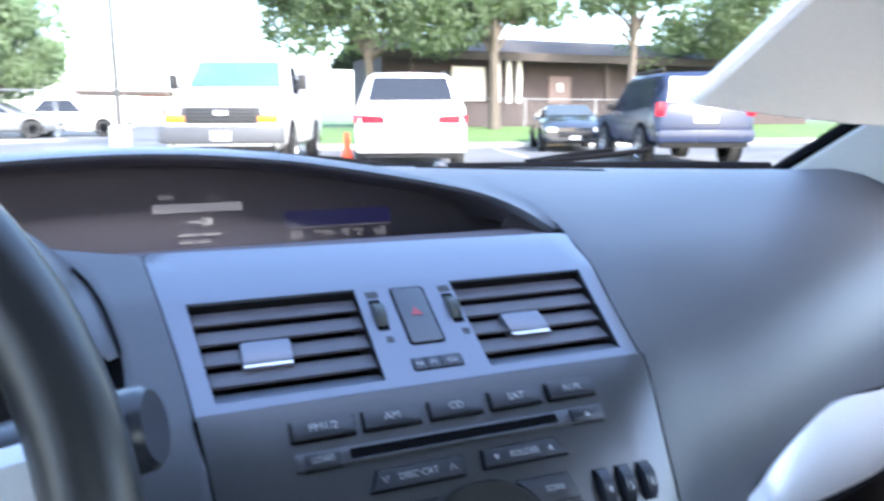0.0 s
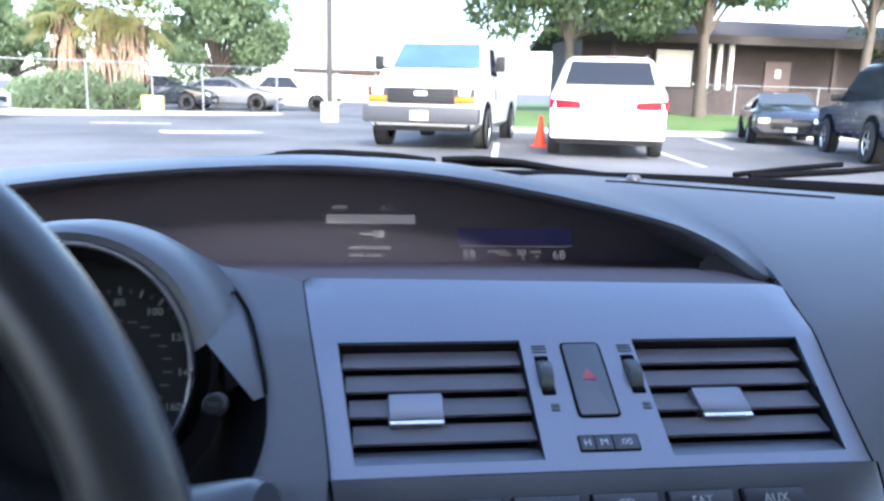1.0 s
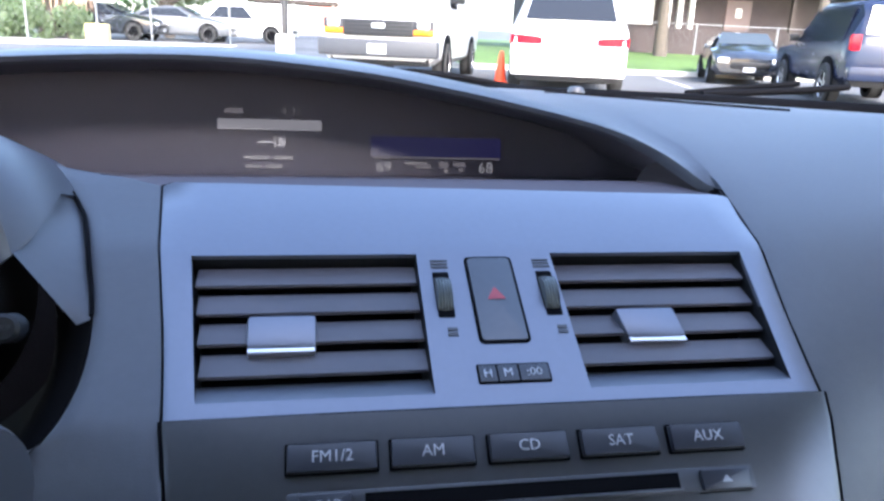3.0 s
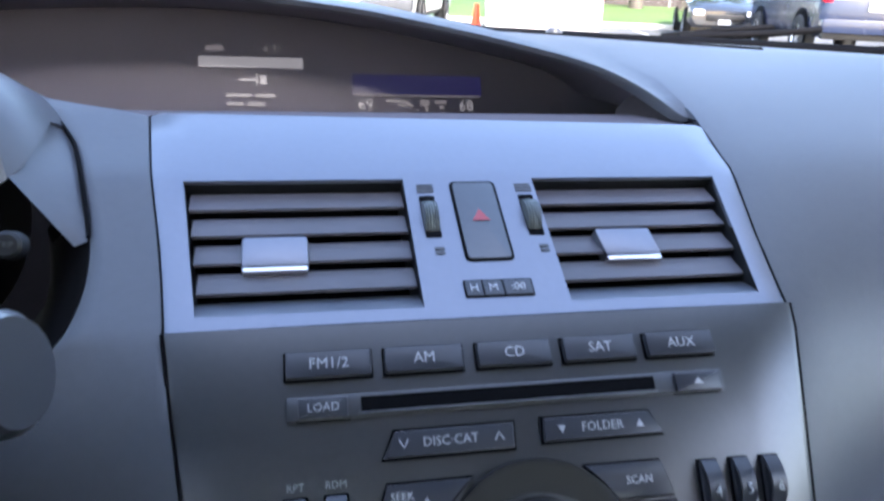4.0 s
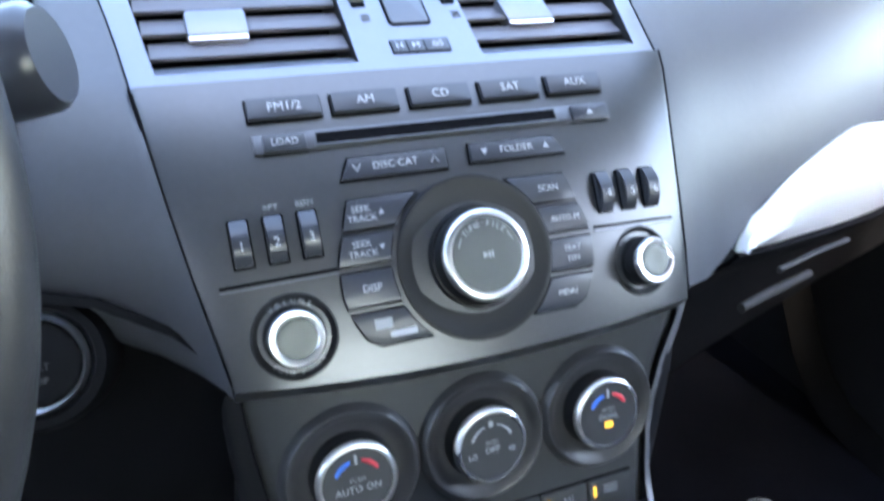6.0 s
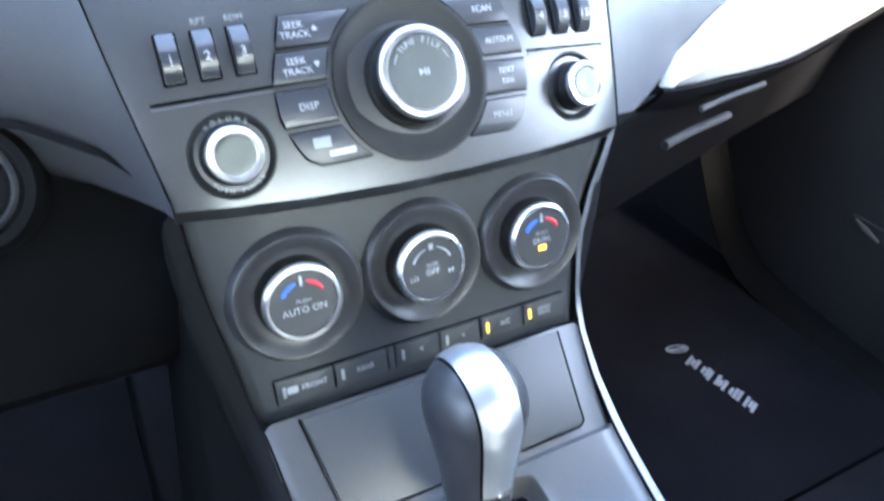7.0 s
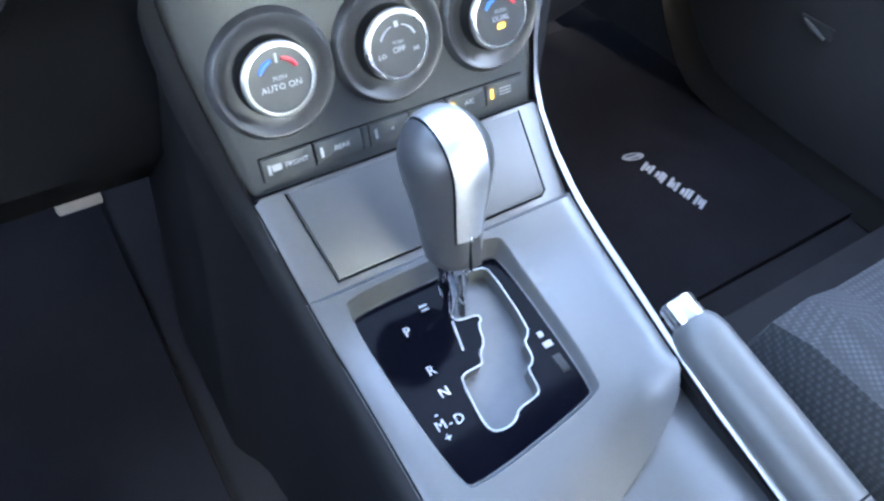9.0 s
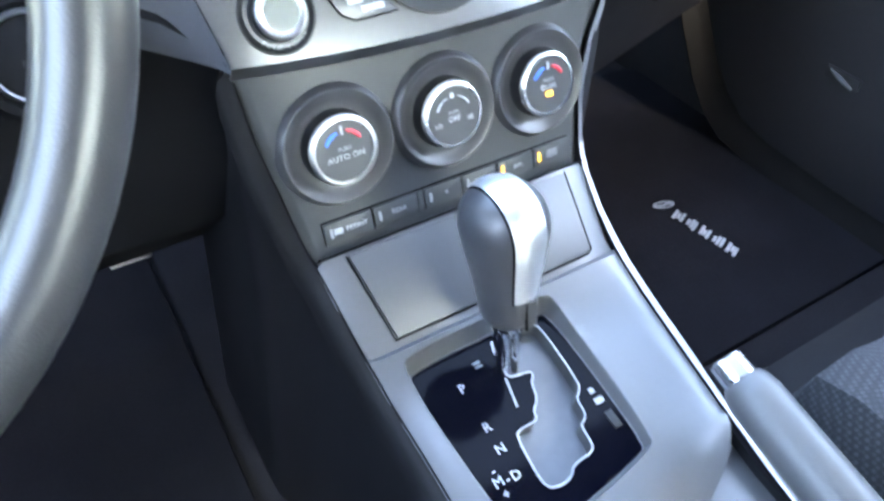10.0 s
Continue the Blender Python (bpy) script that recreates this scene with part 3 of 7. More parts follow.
rows = []
for i, (y, z, hw) in enumerate(HALF):
    v = vx(i)
    v = min(v, hw - 0.006)
    sh = (0.010, 0.010, 0.0095)[i] if i < 3 else 0.0
    fall = [sh * (1 - x / -0.16) / 2 if sh else 0.0 for x in (-hw, -hw + 0.002, -v, -0.088, -0.0345, -0.018, 0, 0.018, 0.0345, 0.088, v, hw - 0.002, hw)]
    rows.append([(-hw, y, z - 0.0010), (-hw + 0.002, y, z), (-v, y, z), (-0.088, y, z), (-0.0345, y, z), (-0.018, y, z), (0, y, z), (0.018, y, z), (0.0345, y, z), (0.088, y, z), (v, y, z), (hw - 0.002, y, z), (hw, y, z - 0.0010)])
    rows[-1] = [(px, py - d, pz - 0.31 * d) for (px, py, pz), d in zip(rows[-1], fall)]
open_cells = {(i, j) for i in range(5, 9) for j in (2, 3, 8, 9)}
part("fascia", sheet(rows, 0.0025, skip=open_cells), PANEL, panel)
for s in (-1, 1):
    pts = [(s * (h[2] + 0.0008), h[0], h[1] - 0.0012) for h in HALF[1:]]
    part("edge_gap", tube(pts, 0.0006, 6), GAP, panel)
part("seam", tube([(-0.142, 0.0262, 0.8822), (-0.07, 0.0262, 0.8826), (0.07, 0.0262, 0.8826), (0.142, 0.0262, 0.8822)], 0.0009, 6), GAP, panel)


def vent(side):
    v = part("air_vent", box(side * 0.088, -0.036, -0.030, 0.114, 0.088, 0.006), GAP, panel, "slatted air vent with a sliding tab", m=VENT, smooth=False)
    a, b = (0.1413, 0.0345)
    # duct walls
    rim0 = [(side * a, 0, 0), (side * b, 0, 0), (side * b, -0.081, 0), (side * 0.1313, -0.081, 0)]
    rim1 = [(side * a, 0, -0.03), (side * b, 0, -0.03), (side * b, -0.0707, -0.03), (side * 0.1325, -0.0707, -0.03)]
    bm = bmesh.new()
    lo, hi = [bm.verts.new(p) for p in rim1], [bm.verts.new(p) for p in rim0]
    for i in (0, 1, 3):
        bm.faces.new((lo[i], lo[(i + 1) % 4], hi[(i + 1) % 4], hi[i]))
    part("duct", bm, BLACK, v, m=VENT, smooth=False)
    # sloping sill under the slats
    rows = [[(side * 0.0346, -0.0812, 0.0), (side * 0.0346, -0.0735, -0.0045), (side * 0.0346, -0.0678, -0.0088)], [(side * 0.1312, -0.0812, 0.0), (side * 0.1325, -0.0735, -0.0045), (side * 0.1333, -0.0678, -0.0088)]]
    part("sill", sheet(rows), PANEL, v, m=VENT)
    for k in range(4):
        s = -0.0092 - 0.0168 * k
        f = (k + 1) / 4.6
        xo = 0.1405 - 0.0095 * f
        rings = []
        for x in (side * 0.0352, side * xo):
            # broad blade, its lower edge standing out
            rings.append([(x, s + 0.0074, -0.0084), (x, s + 0.0070, -0.0072), (x, s - 0.0045, -0.0042), (x, s - 0.0062, -0.0040), (x, s - 0.0068, -0.0052), (x, s - 0.0060, -0.0068), (x, s + 0.0066, -0.0102)])
        part("slat", loft(rings), SLAT, v, m=VENT)
    cx = side * 0.0985 if side < 0 else 0.0755
    lean = 0.0 if side < 0 else -0.18
    tm = VENT @ pose(0, 0, 0, 8, 0, 0) @ Matrix.Translation((cx, -0.0445, 0)) @ Matrix(((1, lean, 0, 0), (0, 1, 0, 0), (0, 0, 1, 0), (0, 0, 0, 1)))
    tab = part("tab", box(0, 0, 0.0005, 0.030, 0.0165, 0.009, 0.0022), PANEL, v, "sliding tab with a chrome lower edge", m=tm)
    part("chrome_edge", box(0, -0.0090, 0.0015, 0.0290, 0.0030, 0.0055, 0.001), CHROME, tab, m=tm)


vent(-1)
vent(1)
sw = part("hazard_switch", prism(rounded(-0.0098, -0.0548, 0.0118, -0.0040, 0.0022), -0.004, 0.0012, 0.0006), RADIO, panel, "dark hazard switch with a red triangle", m=VENT)
part("switch_gap", prism(rounded(-0.0112, -0.0562, 0.0132, -0.0026, 0.003), -0.004, 0.0004), GAP, sw, m=VENT, smooth=False)
tri = bmesh.new()
tv = [tri.verts.new((0.001 + 0.0052 * math.sin(a), -0.0285 + 0.0052 * math.cos(a), 0.0016)) for a in (0, 2.094, 4.189)]
iv = [tri.verts.new((0.001 + 0.0005 * math.sin(a), -0.0285 + 0.0005 * math.cos(a), 0.0016)) for a in (0, 2.094, 4.189)]
for i in range(3):
    tri.faces.new((tv[i], tv[(i + 1) % 3], iv[(i + 1) % 3], iv[i]))
part("red_triangle", tri, HAZARD, sw, m=VENT, smooth=False)
for side in (-1, 1):
    x = -0.0240 if side < 0 else 0.0280
    grooves = [(0.0125 - 0.0006 * (q % 2) - 0.00012 * abs(q - 5), -0.0034 + 0.00068 * q) for q in range(11)]
    tw = part("thumbwheel", lathe([(0.0, -0.0036), (0.0112, -0.0036)] + grooves + [(0.0112, 0.0036), (0.0, 0.0036)], 40), CAPFACE, panel, "grooved vent thumbwheel", m=VENT @ pose(x, -0.0265, -0.0062, 0, 90, 0))
    part("wheel_slot", prism(rounded(x - 0.0040, -0.0405, x + 0.0040, -0.0125, 0.001), -0.006, 0.0003), GAP, tw, m=VENT, smooth=False)
    for k in range(3):
        part("vent_mark", box(x, -0.0050 - 0.0022 * k, 0.0003, 0.0085, 0.0008, 0.0005), FAINT, tw, m=VENT, smooth=False)
    for k in range(2):
        part("vent_mark", box(x + 0.0015, -0.0475 - 0.0028 * k, 0.0003, 0.0045, 0.0018, 0.0005), FAINT, tw, m=VENT, smooth=False)
part("clock_recess", prism(rounded(-0.0150, -0.0773, 0.0180, -0.0672, 0.001), -0.003, 0.0004), GAP, panel, m=VENT, smooth=False)
for a, b, tx in ((-0.0142, -0.0065, "H"), (-0.0058, 0.0032, "M"), (0.0040, 0.0172, ":00")):
    k = part("clock_button", prism(rounded(a, -0.0765, b, -0.0680, 0.0006), -0.002, 0.0010, 0.0003), KEY, panel, "small dark clock button", m=VENT)
    lettering("button_text", tx, 0.0058, at(VENT, (a + b) / 2, -0.0724, 0.0012), INK, k)

# ---- radio ----
radio = thing("car_radio", "dark satin car stereo with disc slot, buttons and three knobs", "car stereo", (0, -0.03, 0.83))
rows = []
NX = [0, 0.008, 0.1, 0.2, 0.3, 0.4, 0.5, 0.6, 0.7, 0.8, 0.9, 0.992, 1]
for s, xl, xr in RROW:
    r = []
    for u in NX:
        x = xl + (xr - xl) * u
        low_s = s - 0.0085 * (1 - (2 * u - 1) ** 2) * (s < -0.11)
        r.append(tuple(rp(x, low_s, (-0.010 if s == -0.1285 else 0.0) - (0.0008 if u in (0, 1) else 0.0))))
    rows.append(r)
part("faceplate", sheet(rows, 0.002), RADIO, radio)
for k in (1, 2):
    part("edge_gap", tube([rp(h[k] + (0.0012 if k == 2 else -0.0012), h[0], -0.001) for h in RROW[:-1]], 0.0006, 6), GAP, radio)


def on(x, s, h=0.0, rz=0.0):
    """A place on the radio's convex face."""
    e = 0.002
    p = rp(x, s)
    dx, ds = (rp(x + e, s) - rp(x - e, s)).normalized(), (rp(x, s + e) - rp(x, s - e)).normalized()
    n = dx.cross(ds).normalized()
    m = Matrix((dx, n.cross(dx), n)).transposed().to_4x4()
    m.translation = p + n * h
    return m @ pose(0, 0, 0, 0, 0, rz)


def key(name, outline, cx, cs, parent=radio, h=0.0022, material=KEY, gap=0.0009, label=""):
    m = on(cx, cs)
    k = part(name, prism([(x - cx, s - cs) for x, s in outline], -0.003, h, 0.0007), material, parent, label, m=m)
    big = [((x - cx) * (1 + gap / max(0.004, abs(x - cx))), (s - cs) * (1 + gap / max(0.003, abs(s - cs)))) for x, s in outline]
    part("key_gap", prism(big, -0.003, 0.0004), GAP, k, m=m, smooth=False)
    return k


for a, b, tx in ((-0.095, -0.0607, "FM1/2"), (-0.055, -0.0221, "AM"), (-0.0156, 0.0167, "CD"), (0.0230, 0.0560, "SAT"), (0.0620, 0.0945, "AUX")):
    k = key("source_button", rounded(a, -0.0105, b, 0.0, 0.0008), (a + b) / 2, -0.0052, h=0.0034, label="long dark source button")
    lettering("button_text", tx, 0.0064, on((a + b) / 2, -0.0052, 0.0036), INK, k)
SLOT = on(0, -0.0222)
slot = part("disc_slot", prism(rounded(-0.0950, -0.0050, 0.0955, 0.0046, 0.001), -0.004, 0.0008, 0.0004), RADIO, radio, "disc slot with load and eject buttons", m=SLOT)
part("slot_mouth", prism(rounded(-0.0658, -0.0030, 0.0620, 0.0032, 0.0004), -0.002, 0.0011), GAP, slot, m=SLOT, smooth=False)
part("slot_lip", box(-0.002, -0.0036, 0.0014, 0.130, 0.0012, 0.0016, 0.0004), RADIO, slot, m=SLOT)
for a, b, tx in ((-0.0905, -0.0710, "LOAD"), (0.0715, 0.0932, "")):
    k = key("slot_button", rounded(a, -0.0268, b, -0.0184, 0.0006), (a + b) / 2, -0.0226, h=0.0030)
    if tx:
        lettering("button_text", tx, 0.0047, on((a + b) / 2, -0.0226, 0.0032), INK, k)
    else:
        part("eject_mark", prism([(-0.0022, -0.0012), (0.0022, -0.0012), (0, 0.0016)], 0.0030, 0.0033), INK, k, m=on((a + b) / 2, -0.0226), smooth=False)


def arrow(parent, x, s, r, up, h=0.0026):
    d = 1 if up else -1
    part("arrow_mark", prism([(-r, -0.8 * r * d), (r, -0.8 * r * d), (0, r * d)][:: d], h - 0.0003, h + 0.0001), INK, parent, m=on(x, s), smooth=False)


k = key("disc_button", [(-0.0584, -0.0440), (-0.0048, -0.0440), (-0.0042, -0.0338), (-0.0530, -0.0338)], -0.031, -0.0389, label="dark rocker button")
lettering("button_text", "DISC·CAT", 0.0052, on(-0.0310, -0.0389, 0.0026), INK, k)
for x, up in ((-0.0500, False), (-0.0110, True)):
    d = 1 if up else -1
    part("chevron", tube([(-0.0018, -0.0016 * d, 0.0026), (0, 0.0016 * d, 0.0026), (0.0018, -0.0016 * d, 0.0026)], 0.00035, 5), INK, k, m=on(x, -0.0389))
k = key("folder_button", [(0.0080, -0.0430), (0.0615, -0.0430), (0.0560, -0.0335), (0.0088, -0.0335)], 0.0345, -0.0383, label="dark rocker button")
lettering("button_text", "FOLDER", 0.0052, on(0.0340, -0.0383, 0.0026), INK, k)
arrow(k, 0.0160, -0.0383, 0.0017, False)
arrow(k, 0.0510, -0.0383, 0.0017, True)

for n, x in ((1, -0.1078), (2, -0.0925), (3, -0.0771), (4, 0.0800), (5, 0.0954), (6, 0.1108)):
    k = key("preset_button", rounded(x - 0.0040, -0.0762, x + 0.0040, -0.0555, 0.0008), x, -0.0656, h=0.0016)
    rows = [[(u * 0.0037, s, 0.0016 + 0.0042 * (1 - ((s + 0.0005) / 0.0108) ** 2)) for u in (-1, 1)] for s in [-0.0105 + 0.0021 * q for q in range(11)]]
    part("curved_cap", sheet(rows, 0.0008), KEY, k, m=on(x, -0.0656))
    lettering("button_text", str(n), 0.0062, on(x, -0.0676, 0.0062), INK, k)
    if n in (2, 3):
        lettering("button_text", "RPT" if n == 2 else "RDM", 0.0040, on(x, -0.0515, 0.0004), DIMINK, k)
for a, b in ((-0.1200, -0.0670), (0.0710, 0.1240)):
    part("groove", tube([rp(x, -0.0832, 0.0002) for x in (a, (a + b) / 2, b)], 0.0007, 6), GAP, radio)
    part("groove", tube([rp(x, -0.0850, 0.0002) for x in (a, (a + b) / 2, b)], 0.0005, 6), PANEL, radio)


def knob(name, m, dish_r, ring_r, h, label, face_mat=CAPFACE, dish=True, parent=radio, bore=0.82):
    if dish:
        base = part(name, lathe([(dish_r + 0.0012, -0.001), (dish_r + 0.0010, 0.0006), (dish_r, 0.0009), (dish_r * 0.95, 0.0004), (dish_r * 0.86, -0.0004), (ring_r * 1.25, -0.0014), (ring_r * 1.16, -0.001), (ring_r * 1.14, 0.25 * h), (0, 0.25 * h)], 56), BLACK, parent, label, m=m)
    else:
        base = part(name, lathe([(ring_r * 1.1, -0.002), (ring_r * 1.1, 0.002), (0, 0.002)], 40), BLACK, parent, label, m=m)
    part("grip", lathe([(ring_r * 1.10, 0.0), (ring_r * 1.07, 0.5 * h), (ring_r * 1.0, 0.8 * h), (ring_r * 0.9, 0.8 * h)], 56), BLACK, base, m=m)
    part("chrome_ring", lathe([(ring_r * 1.03, 0.74 * h), (ring_r * 1.035, 0.86 * h), (ring_r * 1.0, 0.97 * h), (ring_r * 0.95, 1.02 * h), (ring_r * (0.45 + 0.5 * bore), 1.01 * h), (ring_r * (bore + 0.02), 0.97 * h), (ring_r * bore, 0.90 * h)], 56), CHROME, base, "satin chrome ring", m=m)
    cap = part("cap", lathe([(ring_r * (bore + 0.01), 0.94 * h), (ring_r * bore * 0.9, 0.955 * h), (ring_r * bore * 0.6, 0.945 * h), (ring_r * bore * 0.3, 0.935 * h), (0, 0.93 * h)], 48), face_mat, base, m=m)
    return base, cap


TM = on(0.0015, -0.0885)
base, cap = knob("tuning_knob", TM, 0.0398, 0.0216, 0.0140, "large chrome-ringed tuning knob in a dark dish")
for i, ch in enumerate("TUNE·FILE"):
    a = radians(42 - 84 * i / 8)
    lettering("knob_text", ch, 0.0042, TM @ pose(-0.0148 * math.sin(a), 0.0148 * math.cos(a), 0.0137, 0, 0, math.degrees(a)), INK, cap)
for s in (-1, 1):
    part("arc_mark", tube([(s * 0.0150 * math.sin(radians(q)), 0.0150 * math.cos(radians(q)), 0.0136) for q in (52, 58, 64, 70)], 0.0003, 5), INK, cap, m=TM)
part("play_mark", prism([(-0.0022, -0.0016), (0.0004, 0), (-0.0022, 0.0016)], 0.0134, 0.0138), INK, cap, m=TM, smooth=False)
for x in (0.0010, 0.0026):
    part("play_mark", box(x, 0, 0.0136, 0.0008, 0.0032, 0.0004), INK, cap, m=TM, smooth=False)
VM = on(-0.0912, -0.1085)
base, cap = knob("volume_knob", VM, 0.0188, 0.0124, 0.0110, "small chrome-ringed volume knob", bore=0.72)
for word, a0, flip in (("VOLUME", 0, False), ("PUSH POWER", 180, True)):
    n = len(word)
    for i, ch in enumerate(word):
        if ch == " ":
            continue
        off = (i - (n - 1) / 2) * (13 if not flip else 9.5)
        a = radians(a0 - off if not flip else a0 + off)
        lettering("dial_text", ch, 0.0032, VM @ pose(-0.0160 * math.sin(a), 0.0160 * math.cos(a), 0.0012, 0, 0, math.degrees(a) + (180 if flip else 0)), DIMINK, base)
AM = on(0.045, -0.1035)
AM.translation = on(0.0985, -0.1035).translation
knob("audio_knob", AM, 0.0178, 0.0118, 0.0125, "small chrome-ringed audio knob", bore=0.72)


def wedge(name, s0, s1, side, words):
    """Pad between the knob's dish and the outer border of the key field."""
    bs = [-0.0530, -0.0827, -0.1010, -0.1180, -0.1215]
    bx = [0.0575, 0.0670, 0.0665, 0.0580, 0.0500]
    pts = []
    for q in range(5):
        s = s0 + (s1 - s0) * q / 4
        pts.append((side * float(np.interp(-s, [-b for b in bs], bx)), s))
    for q in range(7):
        s = s1 + (s0 - s1) * q / 6
        d = s + 0.0885
        pts.append((side * (math.sqrt(max(0.0, 0.0418 ** 2 - d * d)) + 0.0005), s))
    cx, cs = side * 0.052, (s0 + s1) / 2
    k = part(name, prism([(x - cx, s - cs) for x, s in (pts if side < 0 else pts)], -0.002, 0.0016, 0.0005), KEY, radio, m=on(cx, cs))
    ring = [on(cx, cs) @ Vector((x - cx, s - cs, 0.0004)) for x, s in pts]
    part("key_gap", tube(ring, 0.0008, 5, closed=True), GAP, k)
    for tx, dx, ds, sz in words:
        lettering("button_text", tx, sz, on(side * dx, cs + ds, 0.0018), INK, k)
    return k


k = wedge("seek_button", -0.0535, -0.0675, -1, [("SEEK", 0.0520, 0.0022, 0.0044), ("TRACK", 0.0520, -0.0022, 0.0044)])
arrow(k, -0.0425, -0.0605, 0.0014, True, 0.0018)
k = wedge("seek_button", -0.0697, -0.0832, -1, [("SEEK", 0.0545, 0.0022, 0.0044), ("TRACK", 0.0545, -0.0022, 0.0044)])
arrow(k, -0.0450, -0.0765, 0.0014, False, 0.0018)
wedge("display_button", -0.0862, -0.1022, -1, [("DISP", 0.0530, 0.0, 0.0048)])
k = wedge("media_button", -0.1045, -0.1205, -1, [])
part("symbol_bar", box(-0.0025, 0.0022, 0.0019, 0.0085, 0.0050, 0.0003), DIMINK, k, m=on(-0.0480, -0.1125), smooth=False)
part("symbol_bar", box(0.0065, -0.0035, 0.0019, 0.0130, 0.0030, 0.0003), INK, k, m=on(-0.0480, -0.1125), smooth=False)
wedge("scan_button", -0.0535, -0.0675, 1, [("SCAN", 0.0470, 0.0, 0.0046)])
wedge("memory_button", -0.0697, -0.0832, 1, [("AUTO-M", 0.0535, 0.0, 0.0044)])
wedge("text_button", -0.0862, -0.1022, 1, [("TEXT", 0.0545, 0.0025, 0.0042), ("ESN", 0.0545, -0.0025, 0.0042)])
wedge("menu_button", -0.1045, -0.1205, 1, [("MENU", 0.0480, 0.0, 0.0042)])

# ---- climate panel and lower console ----
cons = thing("centre_console", "satin grey lower console with climate dials and a lidded tray", "car console", (0, -0.15, 0.33))
ER = [(-0.045, 0.1375), (-0.042, 0.1365), (-0.0475, 0.1295), (-0.054, 0.1185), (-0.0605, 0.1110), (-0.0665, 0.1072), (-0.0740, 0.1060), (-0.080, 0.1045), (-0.0893, 0.1020), (-0.112, 0.0992), (-0.1335, 0.0992), (-0.158, 0.1000), (-0.18, 0.0985), (-0.21, 0.0950), (-0.245, 0.0912), (-0.28, 0.0865), (-0.36, 0.0800)]
EL = [(-0.045, -0.1190), (-0.042, -0.1185), (-0.0475, -0.1178), (-0.054, -0.1160), (-0.0605, -0.1128), (-0.0665, -0.1092), (-0.0740, -0.1055), (-0.080, -0.1030), (-0.0893, -0.1008), (-0.112, -0.0985), (-0.143, -0.0950), (-0.172, -0.0928), (-0.205, -0.0918), (-0.245, -0.0912), (-0.28, -0.0912), (-0.36, -0.0930)]


def edge_x(y, side):
    t = [p for p in (EL if side < 0 else ER)[1:]]
    return float(np.interp(-y, [-p[0] for p in t], [p[1] for p in t]))


CTY = [0.042, 0.0741, 0.0822, 0.0893, 0.112, 0.132, 0.137, 0.143, 0.151, 0.160, 0.170, 0.182, 0.20, 0.22, 0.25, 0.28, 0.36, 0.62]
CTZ = [0.765, 0.6633, 0.6475, 0.6435, 0.6265, 0.6122, 0.6088, 0.6050, 0.6006, 0.5965, 0.5933, 0.5905, 0.5875, 0.584, 0.5785, 0.573, 0.562, 0.530]


def ctop(y):
    """Height of the console along its middle line."""
    return float(np.interp(-y, CTY, CTZ))


rows = []
for y, z in ((-0.030, 0.778), (-0.0405, 0.768), (-0.0475, 0.7476), (-0.054, 0.727), (-0.0605, 0.7064), (-0.0665, 0.6874), (-0.0741, 0.6633), (-0.0815, 0.6420)):
    a, b = edge_x(min(y, -0.042), -1), edge_x(min(y, -0.042), 1)
    rows.append([(a, y + 0.004, z - 0.006), (a + 0.006, y + 0.001, z - 0.001)] + [(a + 0.008 + (b - a - 0.016) * q / 6, y, z) for q in range(7)] + [(b - 0.006, y + 0.001, z - 0.001), (b, y + 0.004, z - 0.006)])
part("climate_face", sheet(rows, 0.002), HVAC, cons, "dark satin climate panel")
# gate surround: one smooth skin round the gate's opening, its rear end curling in
def inside(p, loop):
    hit = False
    for (x0, y0), (x1, y1) in zip(loop, loop[1:] + loop[:1]):
        if (y0 > p[1]) != (y1 > p[1]) and p[0] < x0 + (x1 - x0) * (p[1] - y0) / (y1 - y0):
            hit = not hit
    return hit


def soften(loop, n=1):
    """Corner-cut a closed outline."""
    for _ in range(n):
        loop = [(a[0] + (b[0] - a[0]) * t, a[1] + (b[1] - a[1]) * t) for a, b in zip(loop, loop[1:] + loop[:1]) for t in (0.25, 0.75)]
    return loop


def tail_x(y):
    """Right end of the surround where it curls in behind the gate."""
    return float(np.interp(-y, TAILY, TAILX))


TAILY = [0.262, 0.270, 0.278, 0.286, 0.294, 0.302, 0.310, 0.317, 0.322]
TAILX = [0.0875, 0.0845, 0.0785, 0.0665, 0.0490, 0.0275, 0.0040, -0.0220, -0.0500]


def side_x(y):
    return edge_x(y, 1) if y > -0.262 else tail_x(y)


def deck(x, y):
    """Height of the surround, rolled off towards its edges and folded behind the gate."""
    z = ctop(y)
    d = min(x - edge_x(y, -1), (side_x(y) - x) if y > -0.262 else 1.0)
    z -= 0.0045 * max(0.0, 1 - d / 0.007) ** 2
    fold = -0.2684 - 0.205 * (0.0757 - x) - y
    return z - max(0.0, fold) * 0.50


rim = soften([(-0.0780, -0.0100), (-0.0710, -0.0030), (0.0290, -0.0030), (0.0385, -0.0110), (0.0365, -0.1115), (0.0280, -0.1205), (-0.0590, -0.1315), (-0.0715, -0.1250)], 2)
rim_xy = [(x, -0.140 + 0.989 * y) for x, y in rim]
left = [(edge_x(y, -1), y) for y in [-0.1365 - 0.0053 * q for q in range(35)]]
right = [(side_x(y), y) for y in [-0.1365 - 0.0053 * q for q in range(35)]]
outline = left + right[::-1]
flat = outline + rim_xy
for q in range(30):
    for k in range(24):
        p = (-0.0935 + 0.0082 * k, -0.1405 - 0.0060 * q)
        if inside(p, outline) and not inside(p, rim_xy) and min((p[0] - a) ** 2 + (p[1] - b) ** 2 for a, b in outline + rim_xy) > 0.0022 ** 2:
            flat.append(p)
